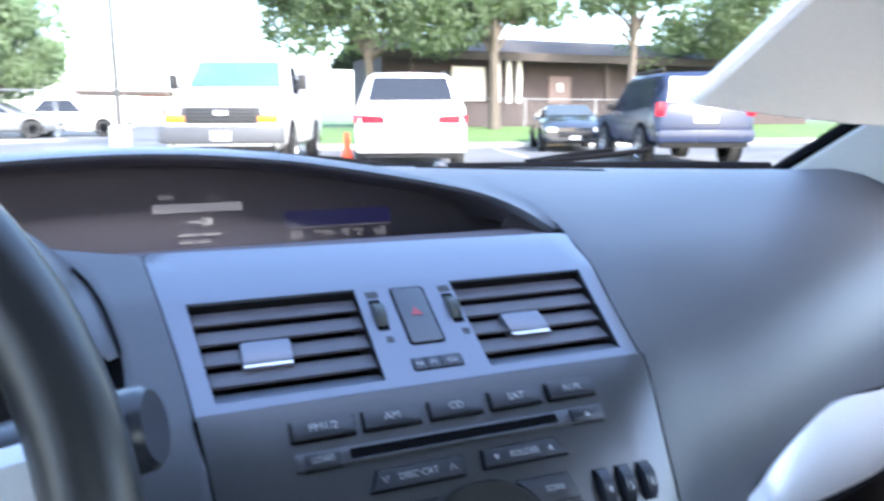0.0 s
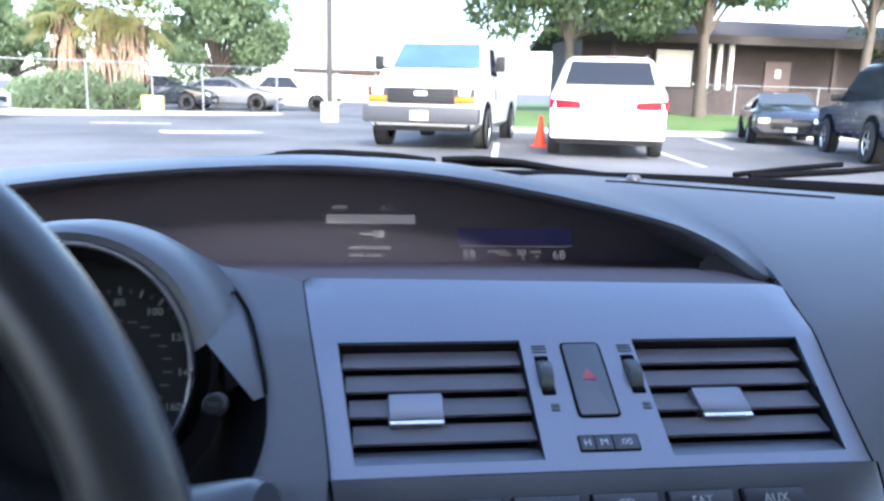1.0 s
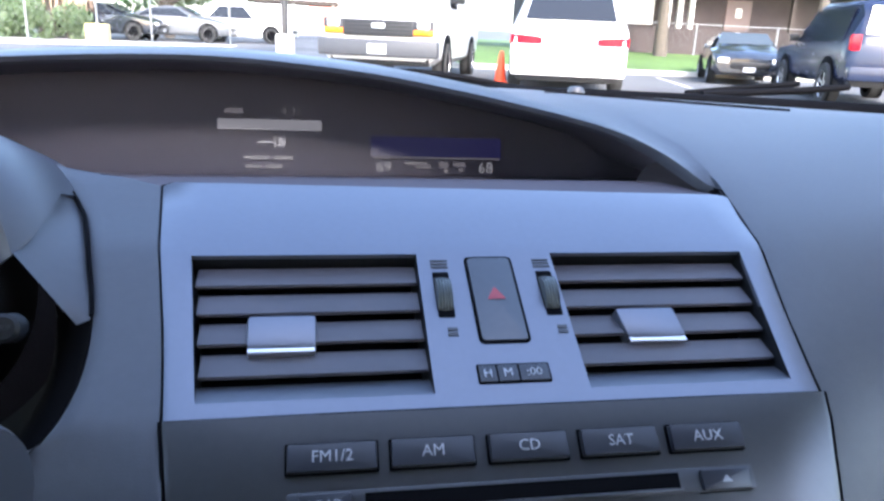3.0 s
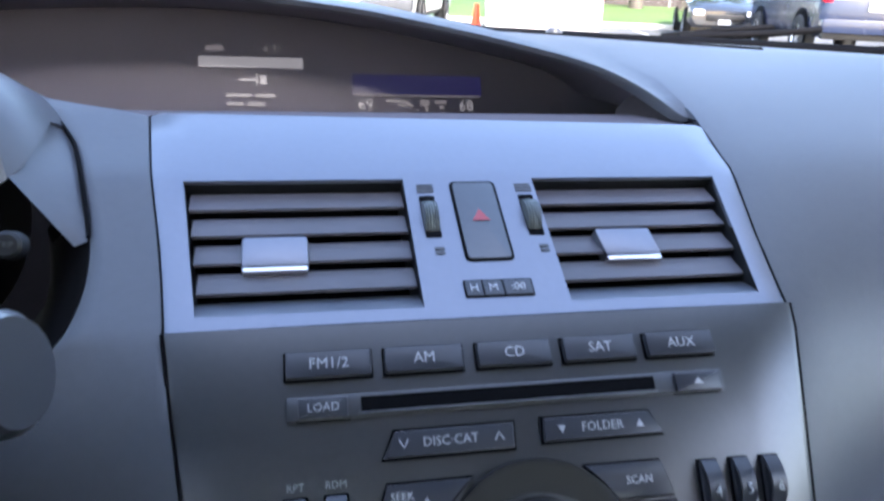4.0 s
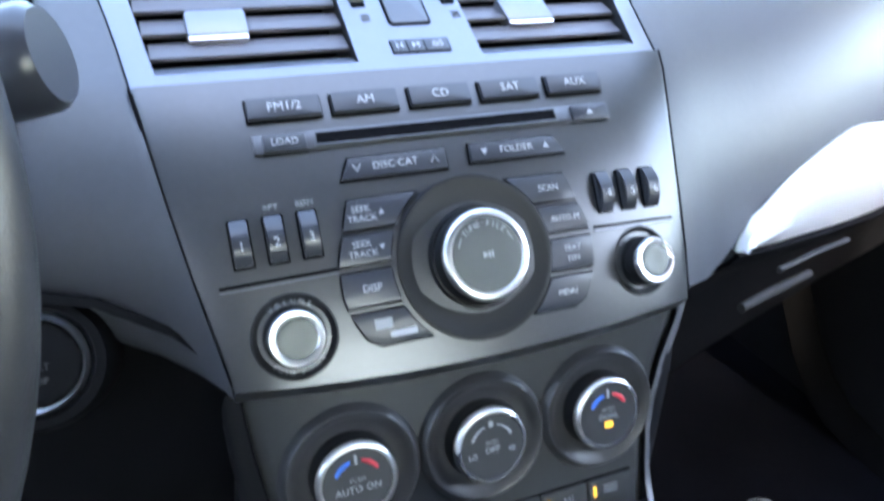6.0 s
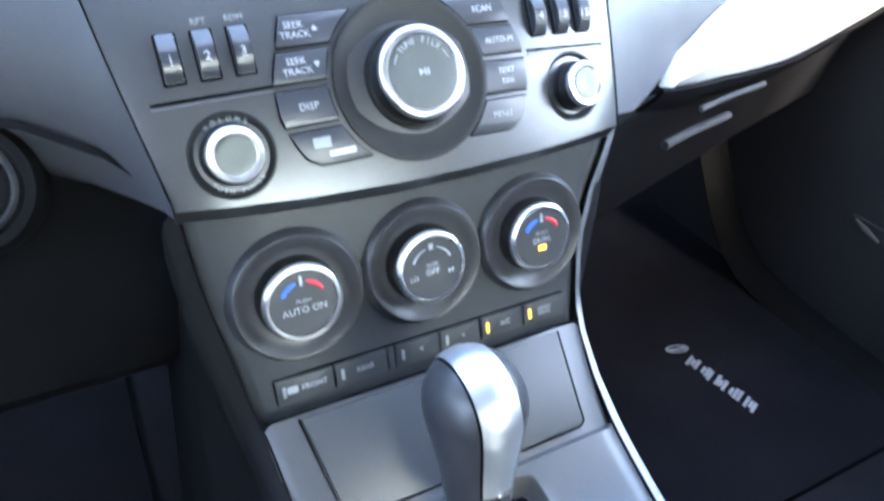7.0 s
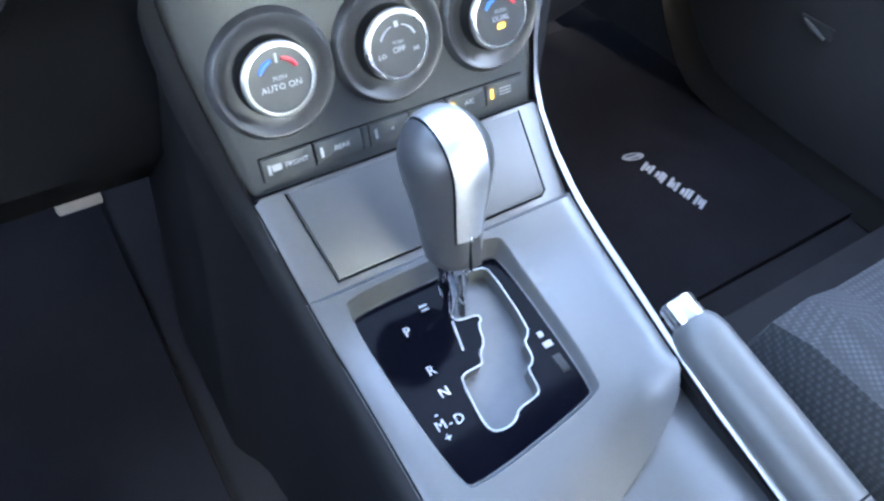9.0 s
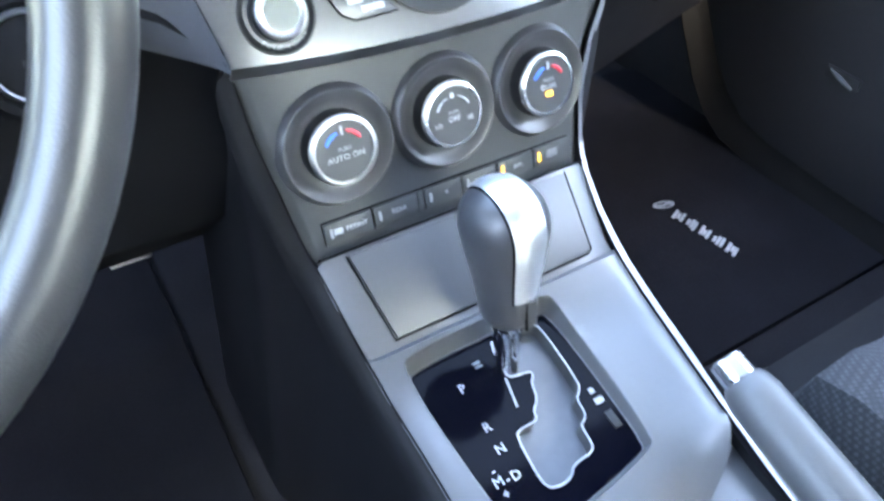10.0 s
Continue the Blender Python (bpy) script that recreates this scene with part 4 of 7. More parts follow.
no, nr = len(outline), len(rim_xy)
edges = [(i, (i + 1) % no) for i in range(no)] + [(no + i, no + (i + 1) % nr) for i in range(nr)]
fv, _, ff = delaunay_2d_cdt([Vector(p) for p in flat], edges, [], 0, 1e-6)[:3]
bm = bmesh.new()
vs = [bm.verts.new((p.x, p.y, deck(p.x, p.y))) for p in fv]
for f in ff:
    c = (sum(fv[i].x for i in f) / 3, sum(fv[i].y for i in f) / 3)
    if inside(c, outline) and not inside(c, rim_xy):
        bm.faces.new([vs[i] for i in f])
part("gate_surround", bm, CONSOLE, cons, "pale satin surround of the gear gate")
part("tail_wall", sheet([[(x, y, deck(x, y)), (x - 0.001, y + 0.001, deck(x, y) - 0.006), (x - 0.002, y + 0.002, deck(x, y) - 0.03)] for x, y in right if y < -0.255]), CONSOLE, cons)
# tray lid
lid = part("tray_lid", prism([(-0.0815, 0.0), (-0.0722, -0.0575), (0.0762, -0.0575), (0.0795, -0.0550), (0.0825, 0.0)], -0.001, 0.0016, 0.0008), LID, cons, "closed satin lid of the tray", m=TRAY)
lp = [(-0.0827, 0.0, 0.0004), (-0.0734, -0.0585, 0.0004), (0.0770, -0.0586, 0.0004), (0.0808, -0.0556, 0.0004), (0.0838, 0.0, 0.0004)]
part("lid_gap", tube(lp, 0.0007, 6), GAP, lid, m=TRAY)
part("lid_gap", tube([(-0.100, 0.0030, 0.0006), (0.0, 0.0030, 0.0008), (0.101, 0.0030, 0.0006)], 0.0008, 6), GAP, lid, m=TRAY)
rows = []
for k in (0.003, 0.0, -0.02, -0.04, -0.0583, -0.064):
    p = TRAY @ Vector((0, k, -0.0006))
    rows.append([(edge_x(p.y, -1), p.y, p.z - 0.006), (edge_x(p.y, -1) + 0.006, p.y, p.z)] + [(x, p.y, p.z) for x in (-0.06, 0.0, 0.06)] + [(edge_x(p.y, 1) - 0.006, p.y, p.z), (edge_x(p.y, 1), p.y, p.z - 0.006)])
part("tray_border", sheet(rows, 0.002), CONSOLE, cons)
# bright strip down the right edge behind a dark joint, thin seam and pale border down the left
ly = [-0.043, -0.0475, -0.054, -0.0605, -0.0665, -0.0741, -0.080, -0.0893, -0.10, -0.112, -0.1335, -0.145, -0.158, -0.18, -0.20, -0.225, -0.25, -0.30, -0.36]
rows = []
for y in ly:
    w = float(np.interp(-y, [0.043, 0.067, 0.10, 0.14, 0.20, 0.25, 0.36], [0.0055, 0.0052, 0.0056, 0.0070, 0.0074, 0.0062, 0.0045]))
    x, z = edge_x(y, 1) + 0.0006, ctop(y)
    out = 0.002 if y > -0.08 else 0.0
    rows.append([(x, y + out, z - 0.0050), (x + 0.0006, y + out, z - 0.0030), (x + 0.45 * w, y + out, z - 0.0030), (x + 0.85 * w, y + out, z - 0.0042), (x + w, y + out, z - 0.0075), (x + w, y + out, z - 0.014)])
part("piping", sheet(rows), STRIP, cons, "bright satin strip along the console edge")
part("edge_joint", tube([(edge_x(y, 1) + 0.0004, y + 0.001, ctop(y) - 0.0036) for y in ly], 0.0008, 6), GAP, cons)
part("border_strip", sheet([[(edge_x(y, -1) + 0.0010, y + 0.001, ctop(y) - 0.0042), (edge_x(y, -1) - 0.0025, y + 0.002, ctop(y) - 0.0050), (edge_x(y, -1) - 0.0060, y + 0.003, ctop(y) - 0.0085), (edge_x(y, -1) - 0.0080, y + 0.004, ctop(y) - 0.0160), (edge_x(y, -1) - 0.0085, y + 0.005, ctop(y) - 0.030)] for y in ly]), BORDER, cons)
part("seam", tube([(edge_x(y, -1) + 0.0006, y, ctop(y) - 0.0030) for y in ly], 0.0006, 6), GAP, cons)
# flanks down to the floor
for side in (-1, 1):
    rows = []
    for y in (0.10, 0.0, -0.035, -0.0475, -0.0605, -0.0741, -0.0893, -0.112, -0.1335, -0.158, -0.20, -0.25, -0.30, -0.42, -0.62):
        z = ctop(min(y, -0.042)) - 0.008
        x = edge_x(min(y, -0.042), side)
        rows.append([(x, y + 0.004, z), (x + side * 0.003, y + 0.004, z - 0.03), (x + side * 0.012, y + 0.01, 0.5 * (z + 0.31)), (x + side * 0.03, y + 0.02, 0.305)])
    part("flank", sheet(rows, -0.004 * side), TRIMDARK, cons, "dark console side")
# rear deck beside the handbrake
rows = [[(edge_x(y, -1) + 0.001, y, z - 0.006), (-0.02, y, z), (0.02, y, z), (0.075, y, z - 0.001), (0.092, y, z - 0.003), (0.118, y, z - 0.012), (0.128, y, z - 0.03)] for y, z in ((-0.255, 0.5600), (-0.29, 0.5560), (-0.33, 0.5530), (-0.40, 0.548), (-0.50, 0.543), (-0.62, 0.540))]
part("rear_deck", sheet(rows, 0.003), CONSOLE, cons)

# dials
for n, x in enumerate((-0.0700, 0.0022, 0.0735)):
    m = at(CLI, x, -0.0615, 0.0)
    dish = part("climate_dial", lathe([(0.0372, -0.001), (0.0360, 0.0012), (0.0345, 0.0040), (0.0335, 0.0048), (0.0322, 0.0046), (0.0295, 0.0026), (0.0265, 0.0010), (0.0240, 0.0006), (0, 0.0006)], 64), DISHM, cons, "chrome-ringed climate dial in a round dish", m=m)
    base, cap = knob("dial_knob", m, 0.02, 0.0203, 0.0125, "", face_mat=DIALFACE, dish=False, parent=dish, bore=0.87)
    h = 0.0124
    if n != 1:
        for s, mm in ((-1, BLUEINK), (1, REDINK)):
            pts = [(s * 0.0118 * math.sin(radians(q)), 0.0118 * math.cos(radians(q)), h) for q in (14, 24, 34, 44, 54, 62)]
            part("colour_arc", tube(pts, 0.0012, 6, taper=[0.0008, 0.0011, 0.0013, 0.0013, 0.0012, 0.0009]), mm, dish, m=m)
        part("pointer", box(0, 0.0122, h, 0.0013, 0.0048, 0.0006), INK, dish, m=m, smooth=False)
        if n == 0:
            lettering("dial_text", "PUSH", 0.0034, at(m, 0, 0.0014, h), DIMINK, dish)
            lettering("dial_text", "AUTO ON", 0.0050, at(m, 0, -0.0035, h), INK, dish)
        else:
            lettering("dial_text", "PUSH", 0.0034, at(m, 0, 0.0030, h), DIMINK, dish)
            lettering("dial_text", "DUAL", 0.0048, at(m, 0, -0.0012, h), INK, dish)
            part("amber_lamp", box(0, -0.0060, h, 0.0050, 0.0030, 0.0006), AMBER, dish, m=m, smooth=False)
    else:
        part("pointer", box(0, 0.0124, h, 0.0024, 0.0030, 0.0006), INK, dish, m=m, smooth=False)
        for s in (-1, 1):
            part("fan_arc", tube([(s * 0.0120 * math.sin(radians(q)), 0.0120 * math.cos(radians(q)), h) for q in (16, 28, 40, 52, 66)], 0.0007, 6, taper=[0.0003, 0.0004, 0.0006, 0.0007, 0.0008]), INK, dish, m=m)
        lettering("dial_text", "PUSH", 0.0030, at(m, 0, 0.0020, h), DIMINK, dish)
        lettering("dial_text", "OFF", 0.0048, at(m, 0, -0.0022, h), INK, dish)
        lettering("dial_text", "LO", 0.0040, at(m, -0.0112, -0.0040, h), INK, dish)
        lettering("dial_text", "HI", 0.0040, at(m, 0.0112, -0.0040, h), INK, dish)
# switch row
sw0 = part("switch_panel", prism(rounded(-0.0908, -0.1203, 0.0946, -0.1050, 0.001), -0.003, 0.0010, 0.0005), GAP, cons, "flat panel of climate switches", m=CLI)
for a, b, tx in ((-0.0900, -0.0585, "FRONT"), (-0.0572, -0.0268, "REAR"), (-0.0210, 0.0060, "<"), (0.0072, 0.0330, ">"), (0.0345, 0.0632, "A/C"), (0.0645, 0.0938, "")):
    k = part("switch", prism(rounded(a, -0.1195, b, -0.1058, 0.0006), -0.001, 0.0030, 0.0006), HVAC, sw0, m=CLI)
    if tx:
        lettering("switch_text", tx, 0.0044, at(CLI, (a + b) / 2 + (0.005 if tx == "FRONT" else 0.002), -0.1126, 0.0032), INK if tx != "REAR" else DIMINK, k)
    else:
        for q in range(3):
            part("symbol_bar", box((a + b) / 2, -0.1106 - 0.002 * q, 0.0031, 0.009, 0.0007, 0.0003), DIMINK, k, m=CLI, smooth=False)
    part("tell_tale", box(a + 0.0040, -0.1126, 0.0031, 0.0018, 0.0062, 0.0004), AMBER if a > 0.03 else DIMINK, k, m=CLI, smooth=False)

part("switch_filler", prism(rounded(-0.0258, -0.1195, -0.0220, -0.1058, 0.0004), -0.001, 0.0026, 0.0004), HVAC, sw0, m=CLI)
part("symbol_bar", box(-0.0815, -0.1122, 0.0032, 0.0058, 0.0040, 0.0003), DIMINK, sw0, m=CLI, smooth=False)

# gear gate
gate = thing("gear_selector", "automatic gear selector with a leather and silver knob", "gear lever", (-0.02, -0.18, 0.60))
outer = soften([(-0.0745, -0.0120), (-0.0680, -0.0055), (0.0260, -0.0055), (0.0335, -0.0125), (0.0312, -0.1110), (0.0250, -0.1170), (-0.0585, -0.1275), (-0.0680, -0.1215)], 2)
inner = [(-0.0145, -0.0115), (-0.0096, -0.0090), (0.0180, -0.0105), (0.0226, -0.0160), (0.0206, -0.0610), (0.0160, -0.0667), (0.0125, -0.0682), (0.0113, -0.0790), (0.0080, -0.0828), (0.0038, -0.0840), (0.0028, -0.0975), (-0.0005, -0.1010), (-0.0155, -0.1022), (-0.0193, -0.1062), (-0.0240, -0.1082), (-0.0325, -0.1082), (-0.0372, -0.1045), (-0.0378, -0.0960), (-0.0352, -0.0718), (-0.0310, -0.0688), (-0.0215, -0.0692), (-0.0176, -0.0680), (-0.0160, -0.0622), (-0.0095, -0.0575), (-0.0064, -0.0460), (-0.0022, -0.0430), (-0.0026, -0.0392), (-0.0155, -0.0378), (-0.0182, -0.0335)]
inner = soften(inner, 1)


def ring_plate(out, inn, h):
    bm = bmesh.new()
    es = []
    for loop in (out, inn):
        vs = [bm.verts.new((x, y, h)) for x, y in loop]
        es += [bm.edges.new((vs[i], vs[(i + 1) % len(vs)])) for i in range(len(vs))]
    bmesh.ops.triangle_fill(bm, edges=es, use_beauty=True)
    return bm


plate = part("gate_plate", ring_plate(outer, inner, 0.0), PIANO, gate, "glossy black gate plate", m=GATE, smooth=False)
GI = GATE.inverted()
top = [GI @ Vector((x, y, deck(x, y))) for x, y in rim_xy]
rows = []
for f, drop in ((0.0, 0.0), (0.10, 0.06), (0.22, 0.22), (0.55, 0.70), (0.80, 1.0), (1.0, 1.0)):
    ring = [(t.x + (o[0] - t.x) * f, t.y + (o[1] - t.y) * f, t.z * (1 - drop)) for t, o in zip(top, outer)]
    rows.append(ring + ring[:1])
part("gate_wall", sheet(rows), CONSOLE, plate, m=GATE)
part("slot_wall", sheet([[(x, y, h) for x, y in inner + inner[:1]] for h in (0.0, -0.014)]), LID, plate, m=GATE)
part("shift_flap", sheet([[(-0.0195, -0.0365, 0.0004), (-0.0240, -0.0560, 0.0004)], [(-0.0080, -0.0385, -0.004), (-0.0110, -0.0570, -0.004)]], 0.001), LID, plate, m=GATE)
part("flap_edge", tube([(-0.0195, -0.0365, 0.0006), (-0.0240, -0.0560, 0.0006)], 0.0006, 6), INK, plate, m=GATE)
part("gate_floor", prism(inner, -0.018, -0.012), SHIFTGREY, plate, "grey sliding cover in the gate", m=GATE, smooth=False)
part("gate_outline", tube([(x, y, 0.0004) for x, y in inner], 0.0006, 6, closed=True), INK, plate, "thin white outline of the gate", m=GATE)
for tx, x, s, sz in (("P", -0.0474, -0.0301, 0.0085), ("R", -0.0476, -0.0584, 0.0085), ("N", -0.0478, -0.0735, 0.0085), ("D", -0.0486, -0.0909, 0.0085), ("M", -0.0600, -0.0896, 0.0085), ("-", -0.0543, -0.0903, 0.0085), ("-", -0.0592, -0.0825, 0.0085), ("+", -0.0597, -0.0975, 0.0080)):
    lettering("gate_letter", tx, sz, at(GATE, x, s, 0.0003), INK, plate)
part("lock_release", box(0.0244, -0.0905, 0.0003, 0.0058, 0.0120, 0.0016, 0.0005), BLACK, plate, m=GATE)
part("lock_mark", box(0.0244, -0.0765, 0.0006, 0.0060, 0.0040, 0.0006), DIMINK, plate, m=GATE, smooth=False)
part("lock_mark", box(0.0240, -0.0690, 0.0006, 0.0034, 0.0036, 0.0006), DIMINK, plate, m=GATE, smooth=False)
for q in (0, 1):
    part("key_mark", box(-0.0300, -0.0185 - 0.0030 * q, 0.0004, 0.0050, 0.0012, 0.0004), DIMINK, plate, m=GATE, smooth=False)
KN = Matrix.Translation((-0.0149, -0.1640, 0.6330)) @ pose(0, 0, 0, -9, -2, 0) @ Matrix.Diagonal((1.04, 1.04, 0.94, 1))
SQ, DOME, DR, DH = 1.12, 0.068, 0.0233, 0.0280
PH = [-0.004, 0.0, 0.008, 0.022, 0.038, 0.052, DOME, 0.080]
PR = [0.0142, 0.0148, 0.0160, 0.0172, 0.0192, 0.0214, DR, DR]


def knob_r(h):
    """Radius of the knob: a swelling stem under an elliptic dome."""
    return curve(PH, PR, h) if h < DOME else DR * math.sqrt(max(0.0, 1 - ((h - DOME) / DH) ** 2))


def band(w0, w1, lift, h0):
    """Strip up the back of the knob and over its crown."""
    rows = []
    for q in range(14):
        h = h0 + (DOME - h0) * q / 13
        w, r = w0 + (w1 - w0) * q / 13, knob_r(h) + lift
        rows.append([(u * w, -SQ * math.sqrt(r * r - (u * w) ** 2), h) for u in (-1, -0.6, -0.2, 0.2, 0.6, 1)])
    for q in range(1, 19):
        row = []
        for u in (-1, -0.6, -0.2, 0.2, 0.6, 1):
            x, a = u * w1, math.radians(8 * q)
            reach = math.sqrt((DR + lift) ** 2 - x * x)
            row.append((x, -SQ * reach * math.cos(a), DOME + (DH + lift) * reach / (DR + lift) * math.sin(a)))
        rows.append(row)
    return sheet(rows)


body_prof = [(knob_r(h), h) for h in [0.004 * q for q in range(17)]] + [(DR * math.cos(radians(6 * q)), DOME + DH * math.sin(radians(6 * q))) for q in range(15)]
kn = part("knob", lathe([(0.0, -0.003), (0.0125, -0.003)] + body_prof + [(0.0, DOME + DH)], 48, squash=SQ), LEATHER, gate, "smooth dark grey knob", m=KN)
part("insert_joint", band(0.0082, 0.0108, 0.0002, 0.0225), GAP, kn, m=KN)
part("silver_insert", band(0.0074, 0.0098, 0.0007, 0.0235), INSERT, kn, "broad silver insert over the knob", m=KN)
part("button", box(0.0034, -0.0186, 0.011, 0.0062, 0.002, 0.020, 0.0008), LEATHER, kn, m=KN)
part("button_joint", box(0.0000, -0.0184, 0.010, 0.0008, 0.002, 0.022), GAP, kn, m=KN)
part("button_dot", box(0.0000, -0.0212, 0.0255, 0.0022, 0.0012, 0.0022, 0.0005), BRIGHT, kn, m=KN)
part("collar", lathe([(0.0105, -0.010), (0.0115, -0.002), (0.0, -0.002)], 28), BRIGHT, gate, "chromed collar under the knob", m=KN)
for x, r in ((-0.0042, 0.0040), (0.0050, 0.0034)):
    part("rod", lathe([(r, -0.060), (r, -0.034), (r * 1.3, -0.026), (r * 1.3, -0.006)], 20), BRIGHT, gate, "chromed shift rod", m=KN @ pose(x, 0, 0, 3, 0, 0))

# handbrake
hb = thing("handbrake", "grey satin handbrake lever with a chrome release button", "handbrake", (0.06, -0.35, 0.60))
A, B = Vector((0.0780, -0.2650, 0.6200)), Vector((0.0770, -0.490, 0.571))
d = (B - A).normalized()
line = [A, A + d * 0.004, A + d * 0.012, A + d * 0.10, A + d * 0.16, B]
part("grip", tube(line, 0.0155, 20, taper=[0.0115, 0.0142, 0.0158, 0.0168, 0.0168, 0.0165]), mat("grip_grey", (0.058, 0.058, 0.060), 0.46, var=0.10, scale=160, dirt=0.08, dscale=20), hb)
part("release_button", tube([A - d * 0.015, A - d * 0.0135, A - d * 0.002, A + d * 0.002], 0.0085, 18, taper=[0.0075, 0.0100, 0.0104, 0.0104]), CHROME, hb, "chrome release button")
part("collar_seam", tube([A + d * 0.118 + Vector((0.0169 * math.cos(q * math.pi / 10), 0, 0.0169 * math.sin(q * math.pi / 10))) for q in range(20)], 0.0007, 5, closed=True), GAP, hb)
part("boot", box(0.077, -0.49, 0.562, 0.06, 0.12, 0.03, 0.010), LEATHER, hb)

# ---- instruments ----
pod = thing("instrument_pod", "round instrument pod with a chrome-edged dial", "instrument cluster", (-0.30, 0.14, 0.90))
GM = Matrix.Translation((-0.287, 0.080, 0.920)) @ pose(0, 0, 0, 70, 0, 0)
part("dial_face", lathe([(0.066, -0.046), (0.050, -0.045), (0, -0.045)], 64), GAUGE, pod, m=GM)
ring = part("dial_ring", lathe([(0.064, -0.046), (0.0655, -0.010), (0.0675, -0.001), (0.0690, 0.0), (0.0705, -0.004), (0.0705, -0.046)], 72), BLACK, pod, m=GM)
part("ring_edge", lathe([(0.0668, -0.002), (0.0680, 0.0010), (0.0695, 0.0008), (0.0702, -0.002)], 72), CHROME, ring, "chrome dial edge", m=GM)
FM = GM @ pose(0.017, 0, 0)
for i in range(33):
    a = radians(214 - 248 * i / 32)
    part("tick", box(0.0465, 0, -0.0443, 0.005 if i % 2 == 0 else 0.003, 0.0008, 0.0006), FAINT if i % 2 else DIMINK, ring, m=FM @ pose(0, 0, 0, 0, 0, math.degrees(a)), smooth=False)
    if i % 4 == 0:
        lettering("dial_number", str(i // 4 * 20), 0.0066, FM @ pose(0.0395 * math.cos(a), 0.0395 * math.sin(a), -0.0442), DIMINK, ring)
    if i % 2 == 0 and i > 2:
        part("inner_mark", box(0, 0, 0, 0.0050, 0.0013, 0.0005), FAINT, ring, m=FM @ pose(0.0290 * math.cos(a), 0.0290 * math.sin(a), -0.0442), smooth=False)
nd = part("needle", box(0.015, 0, -0.037, 0.058, 0.0019, 0.0016), INK, pod, "white needle", m=FM @ pose(0, 0, 0, 0, 0, 210), smooth=False)
part("hub", lathe([(0.0105, -0.044), (0.0105, -0.040), (0.008, -0.0388), (0, -0.0388)], 32), GAUGE, nd, m=FM)
part("warning_lamp", box(-0.0052, -0.0277, -0.0440, 0.0032, 0.0046, 0.0008, 0.0012), REDLAMP, ring, "lit red warning lamp", m=GM, smooth=False)
part("warning_lamp", box(0.0047, -0.0447, -0.0440, 0.0032, 0.0046, 0.0008, 0.0012), REDLAMP, ring, "lit red warning lamp", m=GM, smooth=False)
# shroud from the dial rim out to the pad
rows = []
for i in range(33):
    r = []
    for k, (r0, rw, rv, h) in enumerate(((0.0705, 0, 0.0705, -0.002), (0.0750, 0.002, 0.0745, 0.0), (0.078, 0.006, 0.079, -0.006), (0.081, 0.010, 0.085, -0.020), (0.083, 0.012, 0.090, -0.045), (0.086, 0.016, 0.090, -0.115))):
        a0 = (8, 10.5, 15, 23, 31, 35)[k]
        a = radians(a0 + (146 - a0) * i / 32)
        w = 0.5 + 0.5 * math.cos(a)
        r.append(((r0 + rw * w) * math.cos(a), rv * math.sin(a), h))
    rows.append(r)
part("shroud", sheet(rows, 0.002), DASH, pod, "smooth shroud round the dial", m=GM)
edge = [0.160 - 0.086 * q / 24 for q in range(25)]
part("shroud_gap", tube([(pod_x(y) - 0.0006, y, pad_z(y) - 0.0002) for y in edge], 0.0010, 6), GAP, pod)
# bright cheek between the shroud's crease and the gap
tip, upper, lower = GM @ Vector((0.0766, 0.0143, 0.0005)), GM @ Vector((0.0807, 0.0464, -0.0440)), Vector((-0.1850, 0.074, 0.9045))
rows = []
for q in range(13):
    y = 0.166 - 0.092 * q / 12
    a = upper.lerp(tip, q / 6) if q <= 6 else tip.lerp(lower, (q - 6) / 6)
    b = Vector((pod_x(y) - 0.0012, y, pad_z(y) - 0.0022))
    rows.append([a + (b - a) * c for c in (0, 0.33, 0.66, 1)])
part("shroud_cheek", sheet(rows), DASH, pod, "bright flat cheek of the shroud")
part("trip_stem", lathe([(0.0058, -0.008), (0.0056, 0.0), (0.0042, 0.0012), (0, 0.0012)], 18), BLACK, pod, "trip reset stem", m=Matrix.Translation((-0.1985, 0.038, 0.9185)) @ pose(0, 0, 0, 68, 0, 0))
lettering("stem_text", "TRIP", 0.0030, Matrix.Translation((-0.1985, 0.038, 0.9185)) @ pose(0, 0, 0, 68, 0, 0) @ pose(0, 0, 0.0017), FAINT, pod)
# recess beside the dial, its shade given by a near-black skin
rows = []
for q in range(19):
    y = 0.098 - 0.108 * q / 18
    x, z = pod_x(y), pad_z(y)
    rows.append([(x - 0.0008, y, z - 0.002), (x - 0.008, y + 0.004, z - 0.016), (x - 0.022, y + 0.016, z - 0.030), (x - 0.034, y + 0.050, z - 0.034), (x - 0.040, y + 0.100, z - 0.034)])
part("hollow_shade", sheet(rows), GAP, pod, "recess beside the dial, its shade put in as near-black")

# added near-black sheet where only shade lies under the dial
part("lower_shade", sheet([[(x, 0.060, 0.849), (x, 0.040, 0.846), (x, 0.000, 0.838), (x, -0.020, 0.815)] for x in (-0.42, -0.36, -0.30, -0.25, -0.215)], 0.002), GAP, pod, "added near-black sheet for the shade under the dial")

